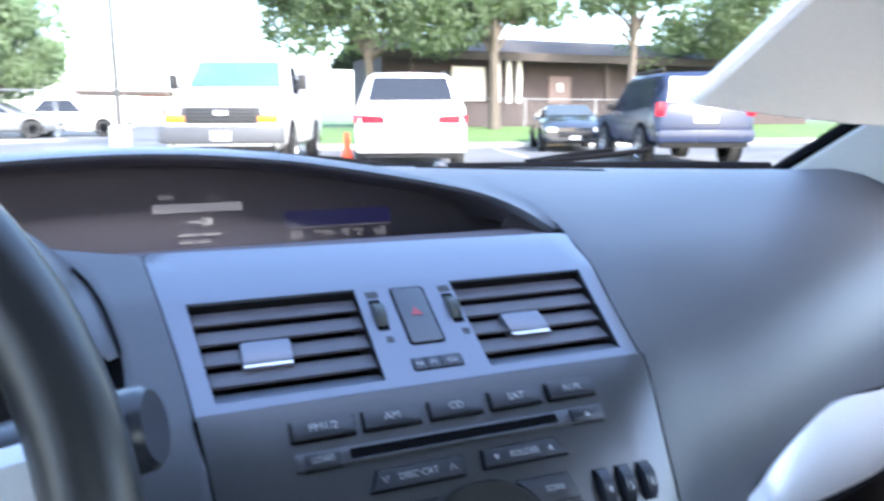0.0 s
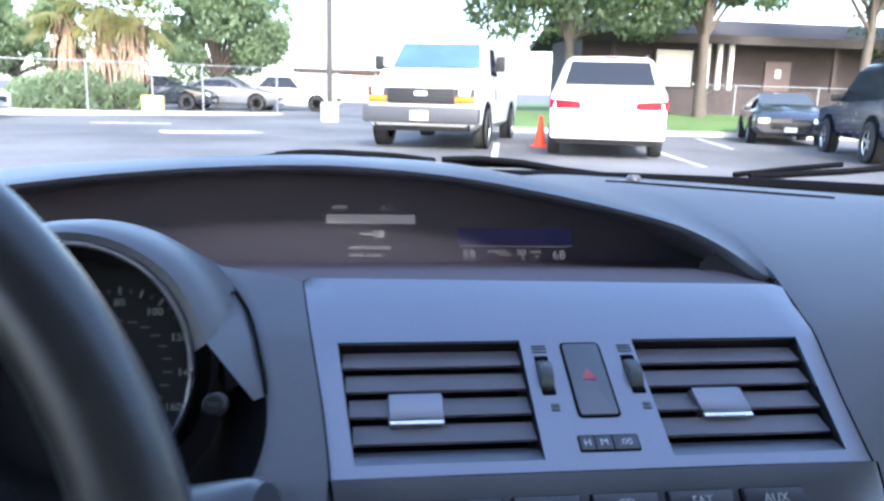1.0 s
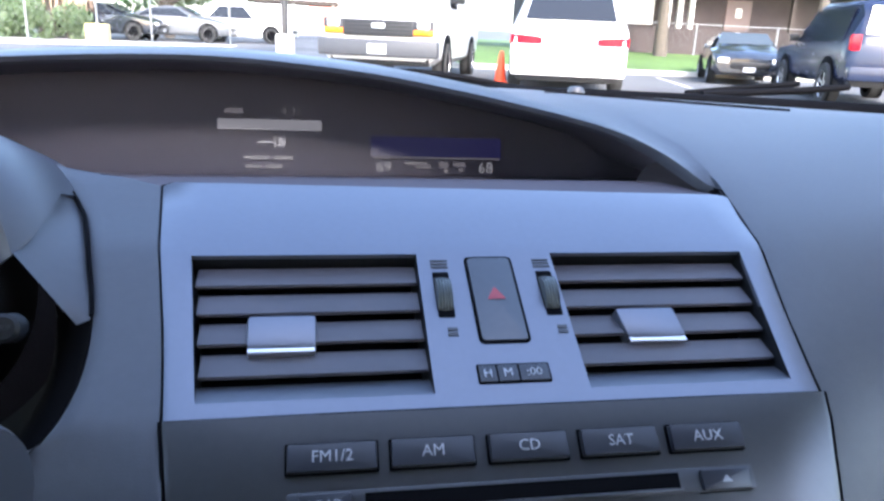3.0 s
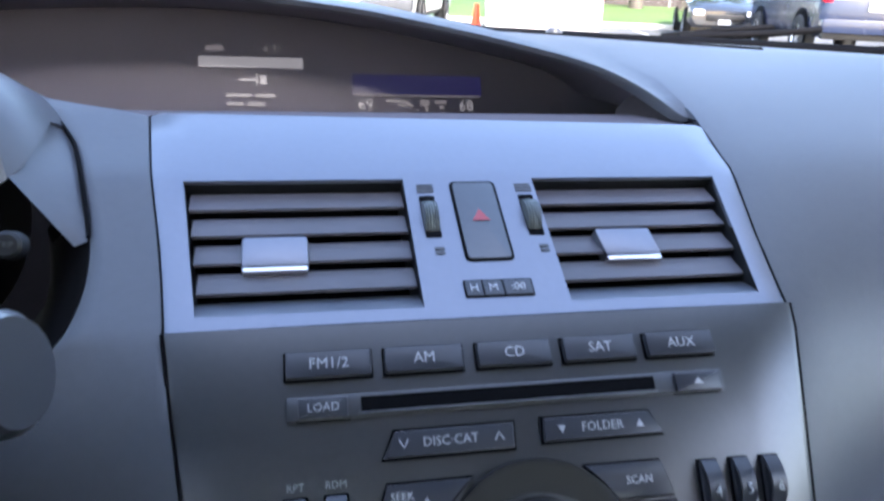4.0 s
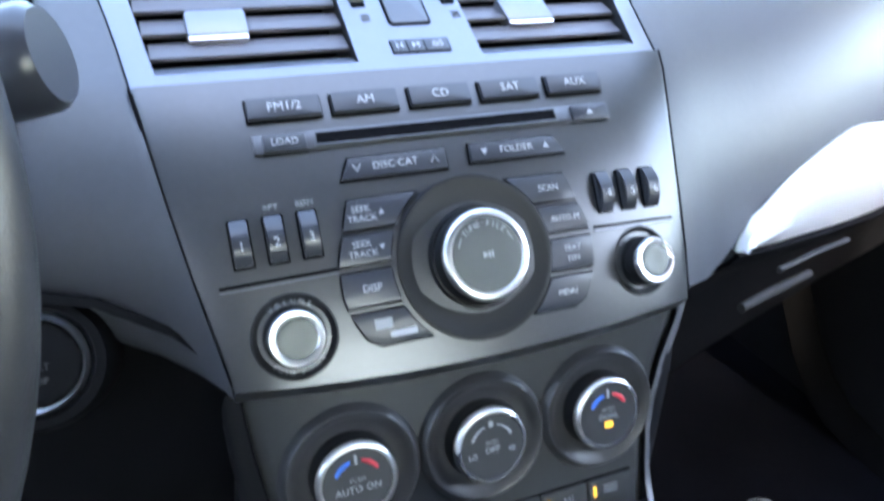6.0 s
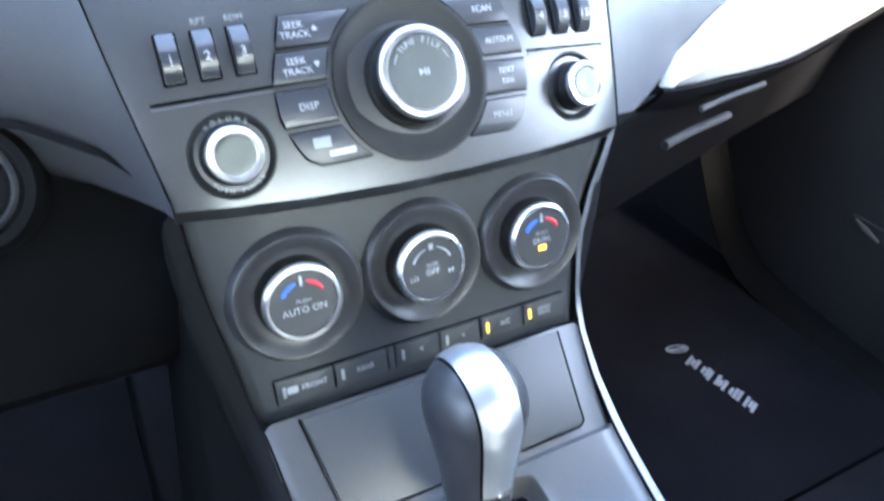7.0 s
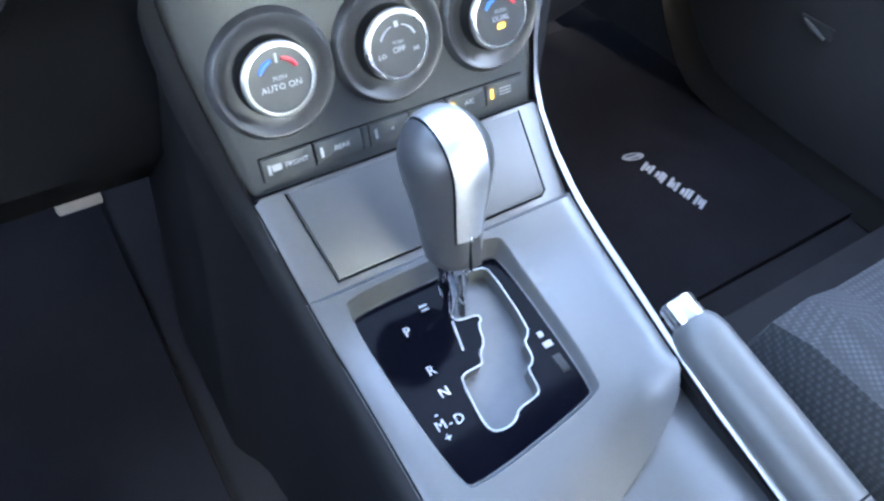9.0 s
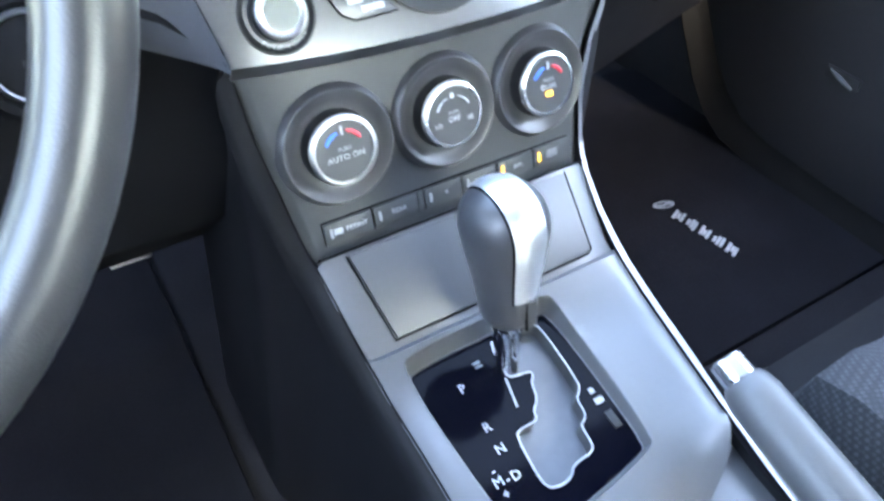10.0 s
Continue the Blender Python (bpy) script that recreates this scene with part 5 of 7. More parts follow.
# steering wheel
WC, WT, WR = Vector((-0.354, -0.151, 0.912)), 0.44, 0.178
wheel = thing("steering_wheel", "dark leather steering wheel with satin spokes", "steering wheel", tuple(WC))
WM = Matrix.Translation(WC) @ pose(0, 0, 0, 90 - math.degrees(WT), 0, 0)
part("rim", tube([(WR * math.cos(2 * math.pi * i / 96), WR * math.sin(2 * math.pi * i / 96), 0) for i in range(96)], 0.0136, 20, closed=True), WHEELM, wheel, "dark leather rim", m=WM)
part("hub", lathe([(0.062, -0.03), (0.068, -0.005), (0.060, 0.012), (0.04, 0.020), (0, 0.022)], 40), TRIMDARK, wheel, m=WM)
for a in (8, 172, 250, 290):
    rows = [[(r * math.cos(radians(a)) - w * math.sin(radians(a)), r * math.sin(radians(a)) + w * math.cos(radians(a)), h) for w, h in ((-0.018, -0.012), (-0.012, -0.004), (0, -0.002), (0.012, -0.004), (0.018, -0.012))] for r in (0.05, 0.09, 0.13, 0.178)]
    part("spoke", sheet(rows, 0.006), SILVER, wheel, "satin silver spoke", m=WM)
part("column_shroud", loft([[(x, y, z) for x, z in rounded(-0.415, 0.78, -0.295, 0.875, 0.03)] for y in (-0.07, 0.06)]), TRIMDARK, wheel, "dark steering column shroud")

# stalk right of the column
st = thing("wiper_stalk", "grey plastic wiper stalk with a rounded end", "control stalk", (-0.24, -0.065, 0.92))
S0, S1 = Vector((-0.315, -0.030, 0.885)), Vector((-0.160, -0.072, 0.922))
dd = (S1 - S0).normalized()
part("stem", tube([S0, S0 + dd * 0.05, S1 - dd * 0.075, S1 - dd * 0.070], 0.008, 16, taper=[0.007, 0.0085, 0.011, 0.0165]), TRIMDARK, st)
part("end_knob", tube([S1 - dd * 0.070, S1 - dd * 0.062, S1 - dd * 0.012, S1 - dd * 0.003, S1], 0.017, 24, taper=[0.0140, 0.0160, 0.0170, 0.0166, 0.0145]), KEY, st, "grey rounded end of the stalk")
part("end_mark", box(-0.226, -0.068, 0.918, 0.010, 0.0008, 0.004), DIMINK, st, smooth=False)

# start button
sb = thing("start_button", "round black start button with a chrome ring", "start button", (-0.20, 0.0, 0.77))
SM = Matrix.Translation((-0.200, -0.020, 0.778)) @ pose(0, 0, 0, 62, 0, 0)
part("bezel", lathe([(0.034, -0.03), (0.032, -0.006), (0.029, 0.002), (0.025, 0.003), (0.0225, 0.0)], 48), KNEE, sb, m=SM)
part("chrome_ring", lathe([(0.0225, 0.0), (0.0223, 0.004), (0.0210, 0.0055), (0.0197, 0.004)], 48), CHROME, sb, "chrome ring", m=SM)
cap = part("cap", lathe([(0.020, 0.002), (0.017, 0.0035), (0, 0.0035)], 40), KNEE, sb, m=SM)
lettering("button_text", "START", 0.0044, at(SM, 0, -0.002, 0.0038), FAINT, cap)
lettering("button_text", "STOP", 0.0044, at(SM, 0, -0.008, 0.0038), FAINT, cap)

# pedal, mat, seat, visor, wipers
pedal = thing("brake_pedal", "dark ribbed pedal with a light worn edge", "pedal", (-0.15, 0.29, 0.33))
part("pad", box(-0.190, 0.250, 0.424, 0.045, 0.014, 0.045, 0.004), mat("pedal_grey", (0.26, 0.25, 0.25), 0.45), pedal, m=None)
part("arm", tube([(-0.190, 0.26, 0.425), (-0.192, 0.32, 0.52), (-0.195, 0.38, 0.65)], 0.007, 10), BLACK, pedal)
fm = thing("floor_mat", "black carpet floor mat with pale lettering bars", "floor mat", (0.46, 0.12, 0.305))
mb = prism(rounded(0.22, -0.125, 0.69, 0.40, 0.05), 0.304, 0.315, 0.003)
part("carpet_pad", mb, MAT, fm)
LM = Matrix.Translation((0.469, 0.040, 0.3156)) @ pose(0, 0, 0, 0, 0, 9)
part("emblem_ring", lathe([(0.0120, 0), (0.0120, 0.0010), (0.0160, 0.0010), (0.0160, 0)], 28, squash=0.42), INK, fm, m=LM @ pose(0.002, 0.056, 0, 0, 0, -25))
part("emblem_bar", box(0, 0, 0, 0.024, 0.0036, 0.0012, 0.0004), INK, fm, m=LM @ pose(0.002, 0.056, 0, 0, 0, -18), smooth=False)
for k in range(20):
    if k % 4 < 3:
        w = (0.019, 0.012, 0.018)[(k + k // 8) % 3]
        part("logo_bar", box(0, 0, 0, w, 0.0042, 0.0012, 0.0004), INK, fm, m=LM @ pose(0.001 * (k % 3 - 1), 0.034 - 0.0052 * k, 0, 0, 0, 14), smooth=False)
mat2 = thing("floor_mat", "black carpet floor mat on the driver side", "floor mat", (-0.42, 0.1, 0.305))
part("carpet_pad", prism(rounded(-0.68, -0.25, -0.17, 0.40, 0.05), 0.304, 0.315, 0.003), MAT, mat2)

sill = [(0.632, 0.34, 0.640), (0.636, 0.27, 0.480), (0.644, 0.23, 0.405), (0.652, 0.20, 0.362), (0.658, 0.165, 0.335), (0.660, 0.11, 0.324), (0.660, 0.0, 0.318), (0.660, -0.20, 0.316), (0.660, -0.55, 0.316)]
rows = [[(x - 0.022, y, z - 0.010), (x - 0.010, y, z + 0.004), (x + 0.004, y, z + 0.008), (x + 0.020, y, z + 0.008)] for x, y, z in sill]
tagged(part("trim", sheet(rows, 0.004), mat("sill_grey", (0.0060, 0.0058, 0.0058), 0.8, var=0.1, scale=160, bump=0.2, bscale=1000, spec=0.06)), "dark grey plastic sill along the passenger door", "door sill", kind="structure")
pull = thing("door_pull", "small pale strip on the dark door panel", "door trim", (0.66, 0.045, 0.478))
part("strip", tube([(0.668, 0.062, 0.484), (0.666, 0.045, 0.479), (0.668, 0.026, 0.472)], 0.0035, 8, taper=[0.0015, 0.0035, 0.002]), mat("strip_grey", (0.06, 0.06, 0.06), 0.6), pull)
part("backing", box(0.674, 0.045, 0.478, 0.006, 0.05, 0.016, 0.002), DOORM, pull)

def front_seat(name, label, cx, back=0.0):
    """Car seat with a bolstered cushion, a backrest, its headrest and a base."""
    seat = thing(name, label, "car seat", (cx, -0.45, 0.31))
    rows = []
    for y, z, w in ((-0.245, 0.42, 0.225), (-0.230, 0.475, 0.238), (-0.240, 0.518, 0.248), (-0.275, 0.535, 0.255), (-0.35, 0.536, 0.258), (-0.47, 0.525, 0.258), (-0.64, 0.51, 0.25)):
        y -= back
        rows.append([(cx - w, y, z - 0.10), (cx - w - 0.004, y, z - 0.03), (cx - w + 0.012, y, z + 0.006), (cx - w + 0.05, y, z + 0.012), (cx - w + 0.09, y, z - 0.002), (cx, y, z - 0.004), (cx + w - 0.09, y, z - 0.002), (cx + w - 0.05, y, z + 0.012), (cx + w - 0.012, y, z + 0.006), (cx + w, y, z - 0.08)])
    part("cushion", sheet(rows, 0.01), SEAT, seat)
    rows = [[(cx + u * 0.235, -0.60 - 0.30 * v + 0.02 * u * u, 0.53 + 0.62 * v) for u in (-1, -0.9, -0.6, 0, 0.6, 0.9, 1)] for v in (0, 0.2, 0.5, 0.8, 1)]
    part("backrest", sheet(rows, 0.10), SEAT, seat)
    part("headrest", box(cx, -0.95, 1.25, 0.26, 0.10, 0.17, 0.04), SEAT, seat)
    part("seat_base", box(cx, -0.40, 0.375, 0.40, 0.40, 0.13, 0.02), TRIMDARK, seat)
    return seat


front_seat("passenger_seat", "dark woven cloth passenger seat", 0.445, 0.018)
# added out of view: its back keeps rear light off the driver side
front_seat("driver_seat", "unseen dark woven cloth driver seat that blocks rear light", -0.470)

vz = thing("sun_visor", "light grey cloth sun visor folded down", "sun visor", (0.45, 0.15, 1.15))
rows = [[(0.309, 0.190, 1.0555), (0.40, 0.186, 1.0465), (0.4944, 0.182, 1.0378), (0.56, 0.178, 1.034)], [(0.352, 0.172, 1.10), (0.42, 0.168, 1.10), (0.50, 0.165, 1.10), (0.57, 0.162, 1.10)], [(0.400, 0.150, 1.150), (0.45, 0.148, 1.15), (0.52, 0.146, 1.15), (0.58, 0.144, 1.15)], [(0.43, 0.125, 1.215), (0.48, 0.125, 1.215), (0.54, 0.125, 1.215), (0.585, 0.125, 1.215)]]
part("visor_board", sheet(rows, 0.014), PILLAR, vz)
side = [Vector(r[0]) for r in rows]
foot = [Vector(p) for p in rows[0]]
PIPING = mat("visor_piping_and_lit_edge", (0.78, 0.78, 0.77), 0.6, var=0.05, scale=200)
part("piping_and_lit_edge", tube([p + Vector((-0.002, -0.006, 0)) for p in side[::-1]], 0.0060, 8), PIPING, vz, "pale piping and lit line along the edge")
# light along the visor's lower edge, put in as a thin paler bar
part("piping_and_lit_edge", tube([p + Vector((0, -0.006, -0.001)) for p in foot], 0.0030, 8), PIPING, vz, "pale piping and lit line along the edge")
part("pivot_rod", tube([(0.44, 0.120, 1.222), (0.58, 0.118, 1.222)], 0.005, 8), PIPING, vz)


def wiper(pts, blade):
    w = thing("windscreen_wiper", "black windscreen wiper resting at the foot of the glass", "wiper", pts[0], group="windscreen wipers")
    part("arm", tube(pts, 0.0046, 8), RUBBER, w)
    part("blade", tube(blade, 0.0042, 6), RUBBER, w)


wiper([(0.396, 0.62, 0.9745), (0.534, 0.62, 0.9835), (0.60, 0.62, 0.9900)], [(0.3953, 0.66, 0.9730), (0.4767, 0.66, 0.9825), (0.5561, 0.66, 0.9900)])
wiper([(-0.0101, 0.72, 0.9825), (0.0431, 0.72, 0.9845), (0.1038, 0.72, 0.980), (0.1674, 0.72, 0.9705), (0.2312, 0.72, 0.9635)], [(0.0, 0.73, 0.9760), (0.1038, 0.73, 0.9750), (0.20, 0.73, 0.9655)])
wiper([(-0.2403, 0.72, 0.9850), (-0.20, 0.72, 0.9890), (-0.1551, 0.72, 0.9895), (-0.0778, 0.72, 0.9865), (-0.02, 0.72, 0.9800)], [(-0.5993, 0.72, 0.9447), (-0.4702, 0.72, 0.9575), (-0.3324, 0.72, 0.9712), (-0.2403, 0.72, 0.9840), (-0.12, 0.73, 0.9860)])
tagged(part("trim", sheet([[(u * 0.70, 0.66 - 0.24 * u * u, 0.950), (u * 0.72, 0.80 - 0.22 * u * u, 0.938)] for u in [i / 8 - 1 for i in range(17)]], 0.01), RUBBER), "black cowl panel at the foot of the windscreen", "cowl", kind="structure")


# ---- outdoors: a car park that rises slightly away from the car ----
def ground_z(y):
    return 0.0125 * y


ASPHALT = mat("asphalt", (0.098, 0.098, 0.099), 0.85, var=0.30, scale=9, bump=0.5, bscale=60, dirt=0.42, dscale=0.30)
LINE_GLINT = mat("lot_paint_and_glint", (0.50, 0.50, 0.49), 0.7, var=0.35, scale=10, dirt=0.45, dscale=2.5)
GRASS = mat("grass", (0.075, 0.135, 0.030), 0.9, var=0.35, scale=6, bump=0.8, bscale=40, dirt=0.25, dscale=0.6)
KERB = mat("kerb_concrete", (0.45, 0.44, 0.40), 0.85, var=0.15, scale=9, bump=0.3, bscale=60, dirt=0.2, dscale=1)
BRICK = mat("brown_brick", (0.050, 0.037, 0.036), 0.85, var=0.2, scale=8, bump=0.4, bscale=30, dirt=0.15, dscale=1)
ROOF = mat("roof_shingle", (0.050, 0.042, 0.038), 0.9, var=0.25, scale=7, bump=0.5, bscale=20, dirt=0.15, dscale=1)
WHITE = mat("white_vehicle_paint", (0.80, 0.80, 0.79), 0.25, var=0.02, scale=5, coat=0.5, dirt=0.03, dscale=1)
SILVERCAR = mat("silver_vehicle_paint", (0.13, 0.14, 0.155), 0.3, metal=0.3, var=0.03, scale=5, coat=0.5)
DARKCAR = mat("dark_vehicle_paint", (0.018, 0.022, 0.030), 0.2, var=0.05, scale=5, coat=0.8)
BLUECAR = mat("blue_vehicle_paint", (0.016, 0.023, 0.048), 0.25, var=0.05, scale=5, coat=0.10, spec=0.25)
TYRE = mat("tyre_rubber", (0.020, 0.020, 0.020), 0.85, var=0.2, scale=30)
ALLOY = mat("alloy_rim", (0.60, 0.60, 0.62), 0.3, metal=0.8, var=0.05, scale=20)
CARGLASS = mat("tinted_glass", (0.018, 0.022, 0.030), 0.08, var=0.05, scale=3, spec=0.12)
# mottled blue base carries the sky reflection of the van's windscreen
PALEGLASS = mat("sky_glass", (0.050, 0.095, 0.125), 0.06, var=0.35, scale=2.2, spec=0.5)
BUMPER = mat("grey_bumper_paint", (0.040, 0.042, 0.048), 0.5, var=0.06, scale=8)
DULLGLASS = mat("grey_glass", (0.045, 0.055, 0.060), 0.08, var=0.1, scale=3, spec=0.3)
GREYPLASTIC = mat("bumper_grey", (0.014, 0.015, 0.018), 0.55, var=0.08, scale=12)
LAMPGLASS = mat("lamp_clear", (0.70, 0.72, 0.74), 0.1, var=0.03, metal=0.2)
ORANGE = mat("indicator_orange", (0.62, 0.15, 0.004), 0.25, var=0.05)
TAILRED = mat("tail_red", (0.42, 0.006, 0.016), 0.25, var=0.04, spec=0.2)
CONEM = mat("cone_orange", (0.80, 0.075, 0.02), 0.5, var=0.08, scale=20)
BARK = mat("bark", (0.085, 0.070, 0.056), 0.9, var=0.3, scale=12, bump=0.6, bscale=40)
GALV = mat("galvanised_steel", (0.26, 0.27, 0.28), 0.45, metal=0.6, var=0.1, scale=30)
POLEM = mat("pole_bronze", (0.030, 0.028, 0.028), 0.5, var=0.1, scale=20)
PALEWALL = mat("pale_wall", (0.74, 0.73, 0.70), 0.8, var=0.06, scale=4)
WOODM = mat("carport_wood", (0.050, 0.038, 0.033), 0.8, var=0.15, scale=8)
THATCH = mat("dry_fronds", (0.30, 0.20, 0.14), 0.9, var=0.3, scale=12)


def leaf_mat(name, col):
    """Thin blades that let some light through."""
    m = mat(name, col, 0.6, var=0.35, scale=1.2, dirt=0.2, dscale=0.5)
    t = m.node_tree
    p, o = t.nodes["Principled BSDF"], t.nodes["Material Output"]
    tr, mx = t.nodes.new("ShaderNodeBsdfTranslucent"), t.nodes.new("ShaderNodeMixShader")
    tr.inputs[0].default_value = (col[0] * 1.5, col[1] * 1.6, col[2] * 0.9, 1)
    mx.inputs[0].default_value = 0.45
    t.links.new(p.outputs[0], mx.inputs[1])
    t.links.new(tr.outputs[0], mx.inputs[2])
    t.links.new(mx.outputs[0], o.inputs[0])
    return m


LEAF = leaf_mat("leaf_green", (0.075, 0.108, 0.052))
LEAF2 = leaf_mat("leaf_light", (0.090, 0.125, 0.062))
FROND = leaf_mat("palm_green", (0.215, 0.210, 0.090))
PALELEAF = leaf_mat("leaf_pale", (0.150, 0.205, 0.120))

bm = bmesh.new()
ys = [-60, -10, 0, 10, 20, 30, 45, 80, 200, 900]
V = [[bm.verts.new((x, y, ground_z(y) - 0.0)) for x in (-900, -60, -20, 0, 20, 60, 900)] for y in ys]
for i in range(len(V) - 1):
    for j in range(6):
        bm.faces.new((V[i][j], V[i][j + 1], V[i + 1][j + 1], V[i + 1][j]))
tagged(part("ground", bm, ASPHALT, smooth=False), "worn grey asphalt of a car park", "asphalt", kind="structure")


def ground_strip(name, pts, h, material, label, category):
    bm = bmesh.new()
    lo = [bm.verts.new((x, y, ground_z(y) - 0.05)) for x, y in pts]
    hi = [bm.verts.new((x, y, ground_z(y) + h)) for x, y in pts]
    bm.faces.new(hi)
    for i in range(len(pts)):
        j = (i + 1) % len(pts)
        bm.faces.new((lo[i], lo[j], hi[j], hi[i]))
    return tagged(part(name, bm, material, smooth=False), label, category, kind="structure")


# lawn rising from its kerb to the house
bm = bmesh.new()
V = [[bm.verts.new((x, y + (0.0 if y > 24 else -0.030 * (x - 10)), z)) for x in (0.8, 6, 10, 14, 20, 30, 60)] for y, z in ((19.9, 0.10), (19.9, 0.36), (22.0, 0.50), (24.5, 0.68), (26.0, 0.77), (60, 1.0))]
for i in range(5):
    for j in range(6):
        bm.faces.new((V[i][j], V[i][j + 1], V[i + 1][j + 1], V[i + 1][j]))
tagged(part("grass_strip", bm, GRASS, smooth=False), "green lawn rising behind a concrete kerb", "lawn", kind="structure")
ground_strip("kerb", [(0.7, 19.6), (60, 17.85), (60, 18.2), (0.7, 19.95)], 0.13, KERB, "pale concrete kerb along the lawn", "kerb")
ground_strip("pavement", [(-60, 21.0), (-12, 22.6), (-7.5, 25.0), (-3.0, 28.4), (-3.0, 29.6), (-60, 26.4)], 0.02, KERB, "pale concrete strip below the fence", "pavement")
for a, b in (((1.95, 10.6), (2.9, 15.2)), ((5.35, 10.6), (5.9, 14.0)), ((8.0, 14.6), (9.0, 18.4))):
    (x0, y0), (x1, y1) = a, b
    bm = bmesh.new()
    bm.faces.new([bm.verts.new((x, y, ground_z(y) + 0.005)) for x, y in ((x0 - 0.06, y0), (x0 + 0.06, y0), (x1 + 0.06, y1), (x1 - 0.06, y1))])
    tagged(part("line_or_glint_mark", bm, LINE_GLINT, smooth=False), "painted white parking line", "road marking", kind="structure")
# sun glints on the asphalt, laid as pale patches in the line colour
for pts in (((-4.3, 16.2), (-2.2, 16.9), (-2.6, 17.5), (-4.6, 17.0)), ((-7.0, 19.6), (-5.0, 20.0), (-5.2, 20.4), (-7.1, 20.0))):
    bm = bmesh.new()
    bm.faces.new([bm.verts.new((x, y, ground_z(y) + 0.005)) for x, y in pts])
    tagged(part("line_or_glint_mark", bm, LINE_GLINT, smooth=False), "pale patch painted for a sun glint on the asphalt", "road marking", kind="structure")


def tyre_wheel(parent, x, y, r, w, side):
    m = pose(x, y, r, 0, 90 * side, 0)
    ty = part("wheel", lathe([(r * 0.62, -w / 2), (r * 0.93, -w / 2), (r, -w * 0.3), (r, w * 0.3), (r * 0.93, w / 2), (r * 0.62, w / 2)], 28), TYRE, parent, m=m)
    part("rim", lathe([(r * 0.63, w * 0.42), (r * 0.60, w * 0.30), (r * 0.25, w * 0.24), (r * 0.18, w * 0.34), (0, w * 0.34)], 20), ALLOY, ty, m=m)
    for q in range(5):
        part("rim_spoke", box(r * 0.38, 0, w * 0.30, r * 0.48, r * 0.13, 0.03), ALLOY, ty, m=m @ pose(0, 0, 0, 0, 0, 72 * q), smooth=False)


def section(y, zb, zs, zr, w, wt):
    """Half outline of a body cut: sill, side, belt, roof."""
    return [(0, zb), (w * 0.86, zb), (w * 0.97, zb + 0.10), (w, zb + 0.5 * (zs - zb)), (w * 0.985, zs), (wt, zr - 0.06), (wt * 0.86, zr), (0, zr + 0.02)]


def body(stations):
    rings = []
    for y, zb, zs, zr, w, wt in stations:
        h = section(y, zb, zs, zr, w, wt)
        rings.append([(x, y, z) for x, z in h] + [(-x, y, z) for x, z in h[-2:0:-1]])
    return loft(rings)


def put(e, x, y, rz, s=1.0):
    e.matrix_world = pose(x, y, ground_z(y), 0, 0, rz) @ Matrix.Diagonal((s, s, s, 1))


def quad(p, th=0.012):
    return sheet([[p[0], p[1]], [p[3], p[2]]], th)


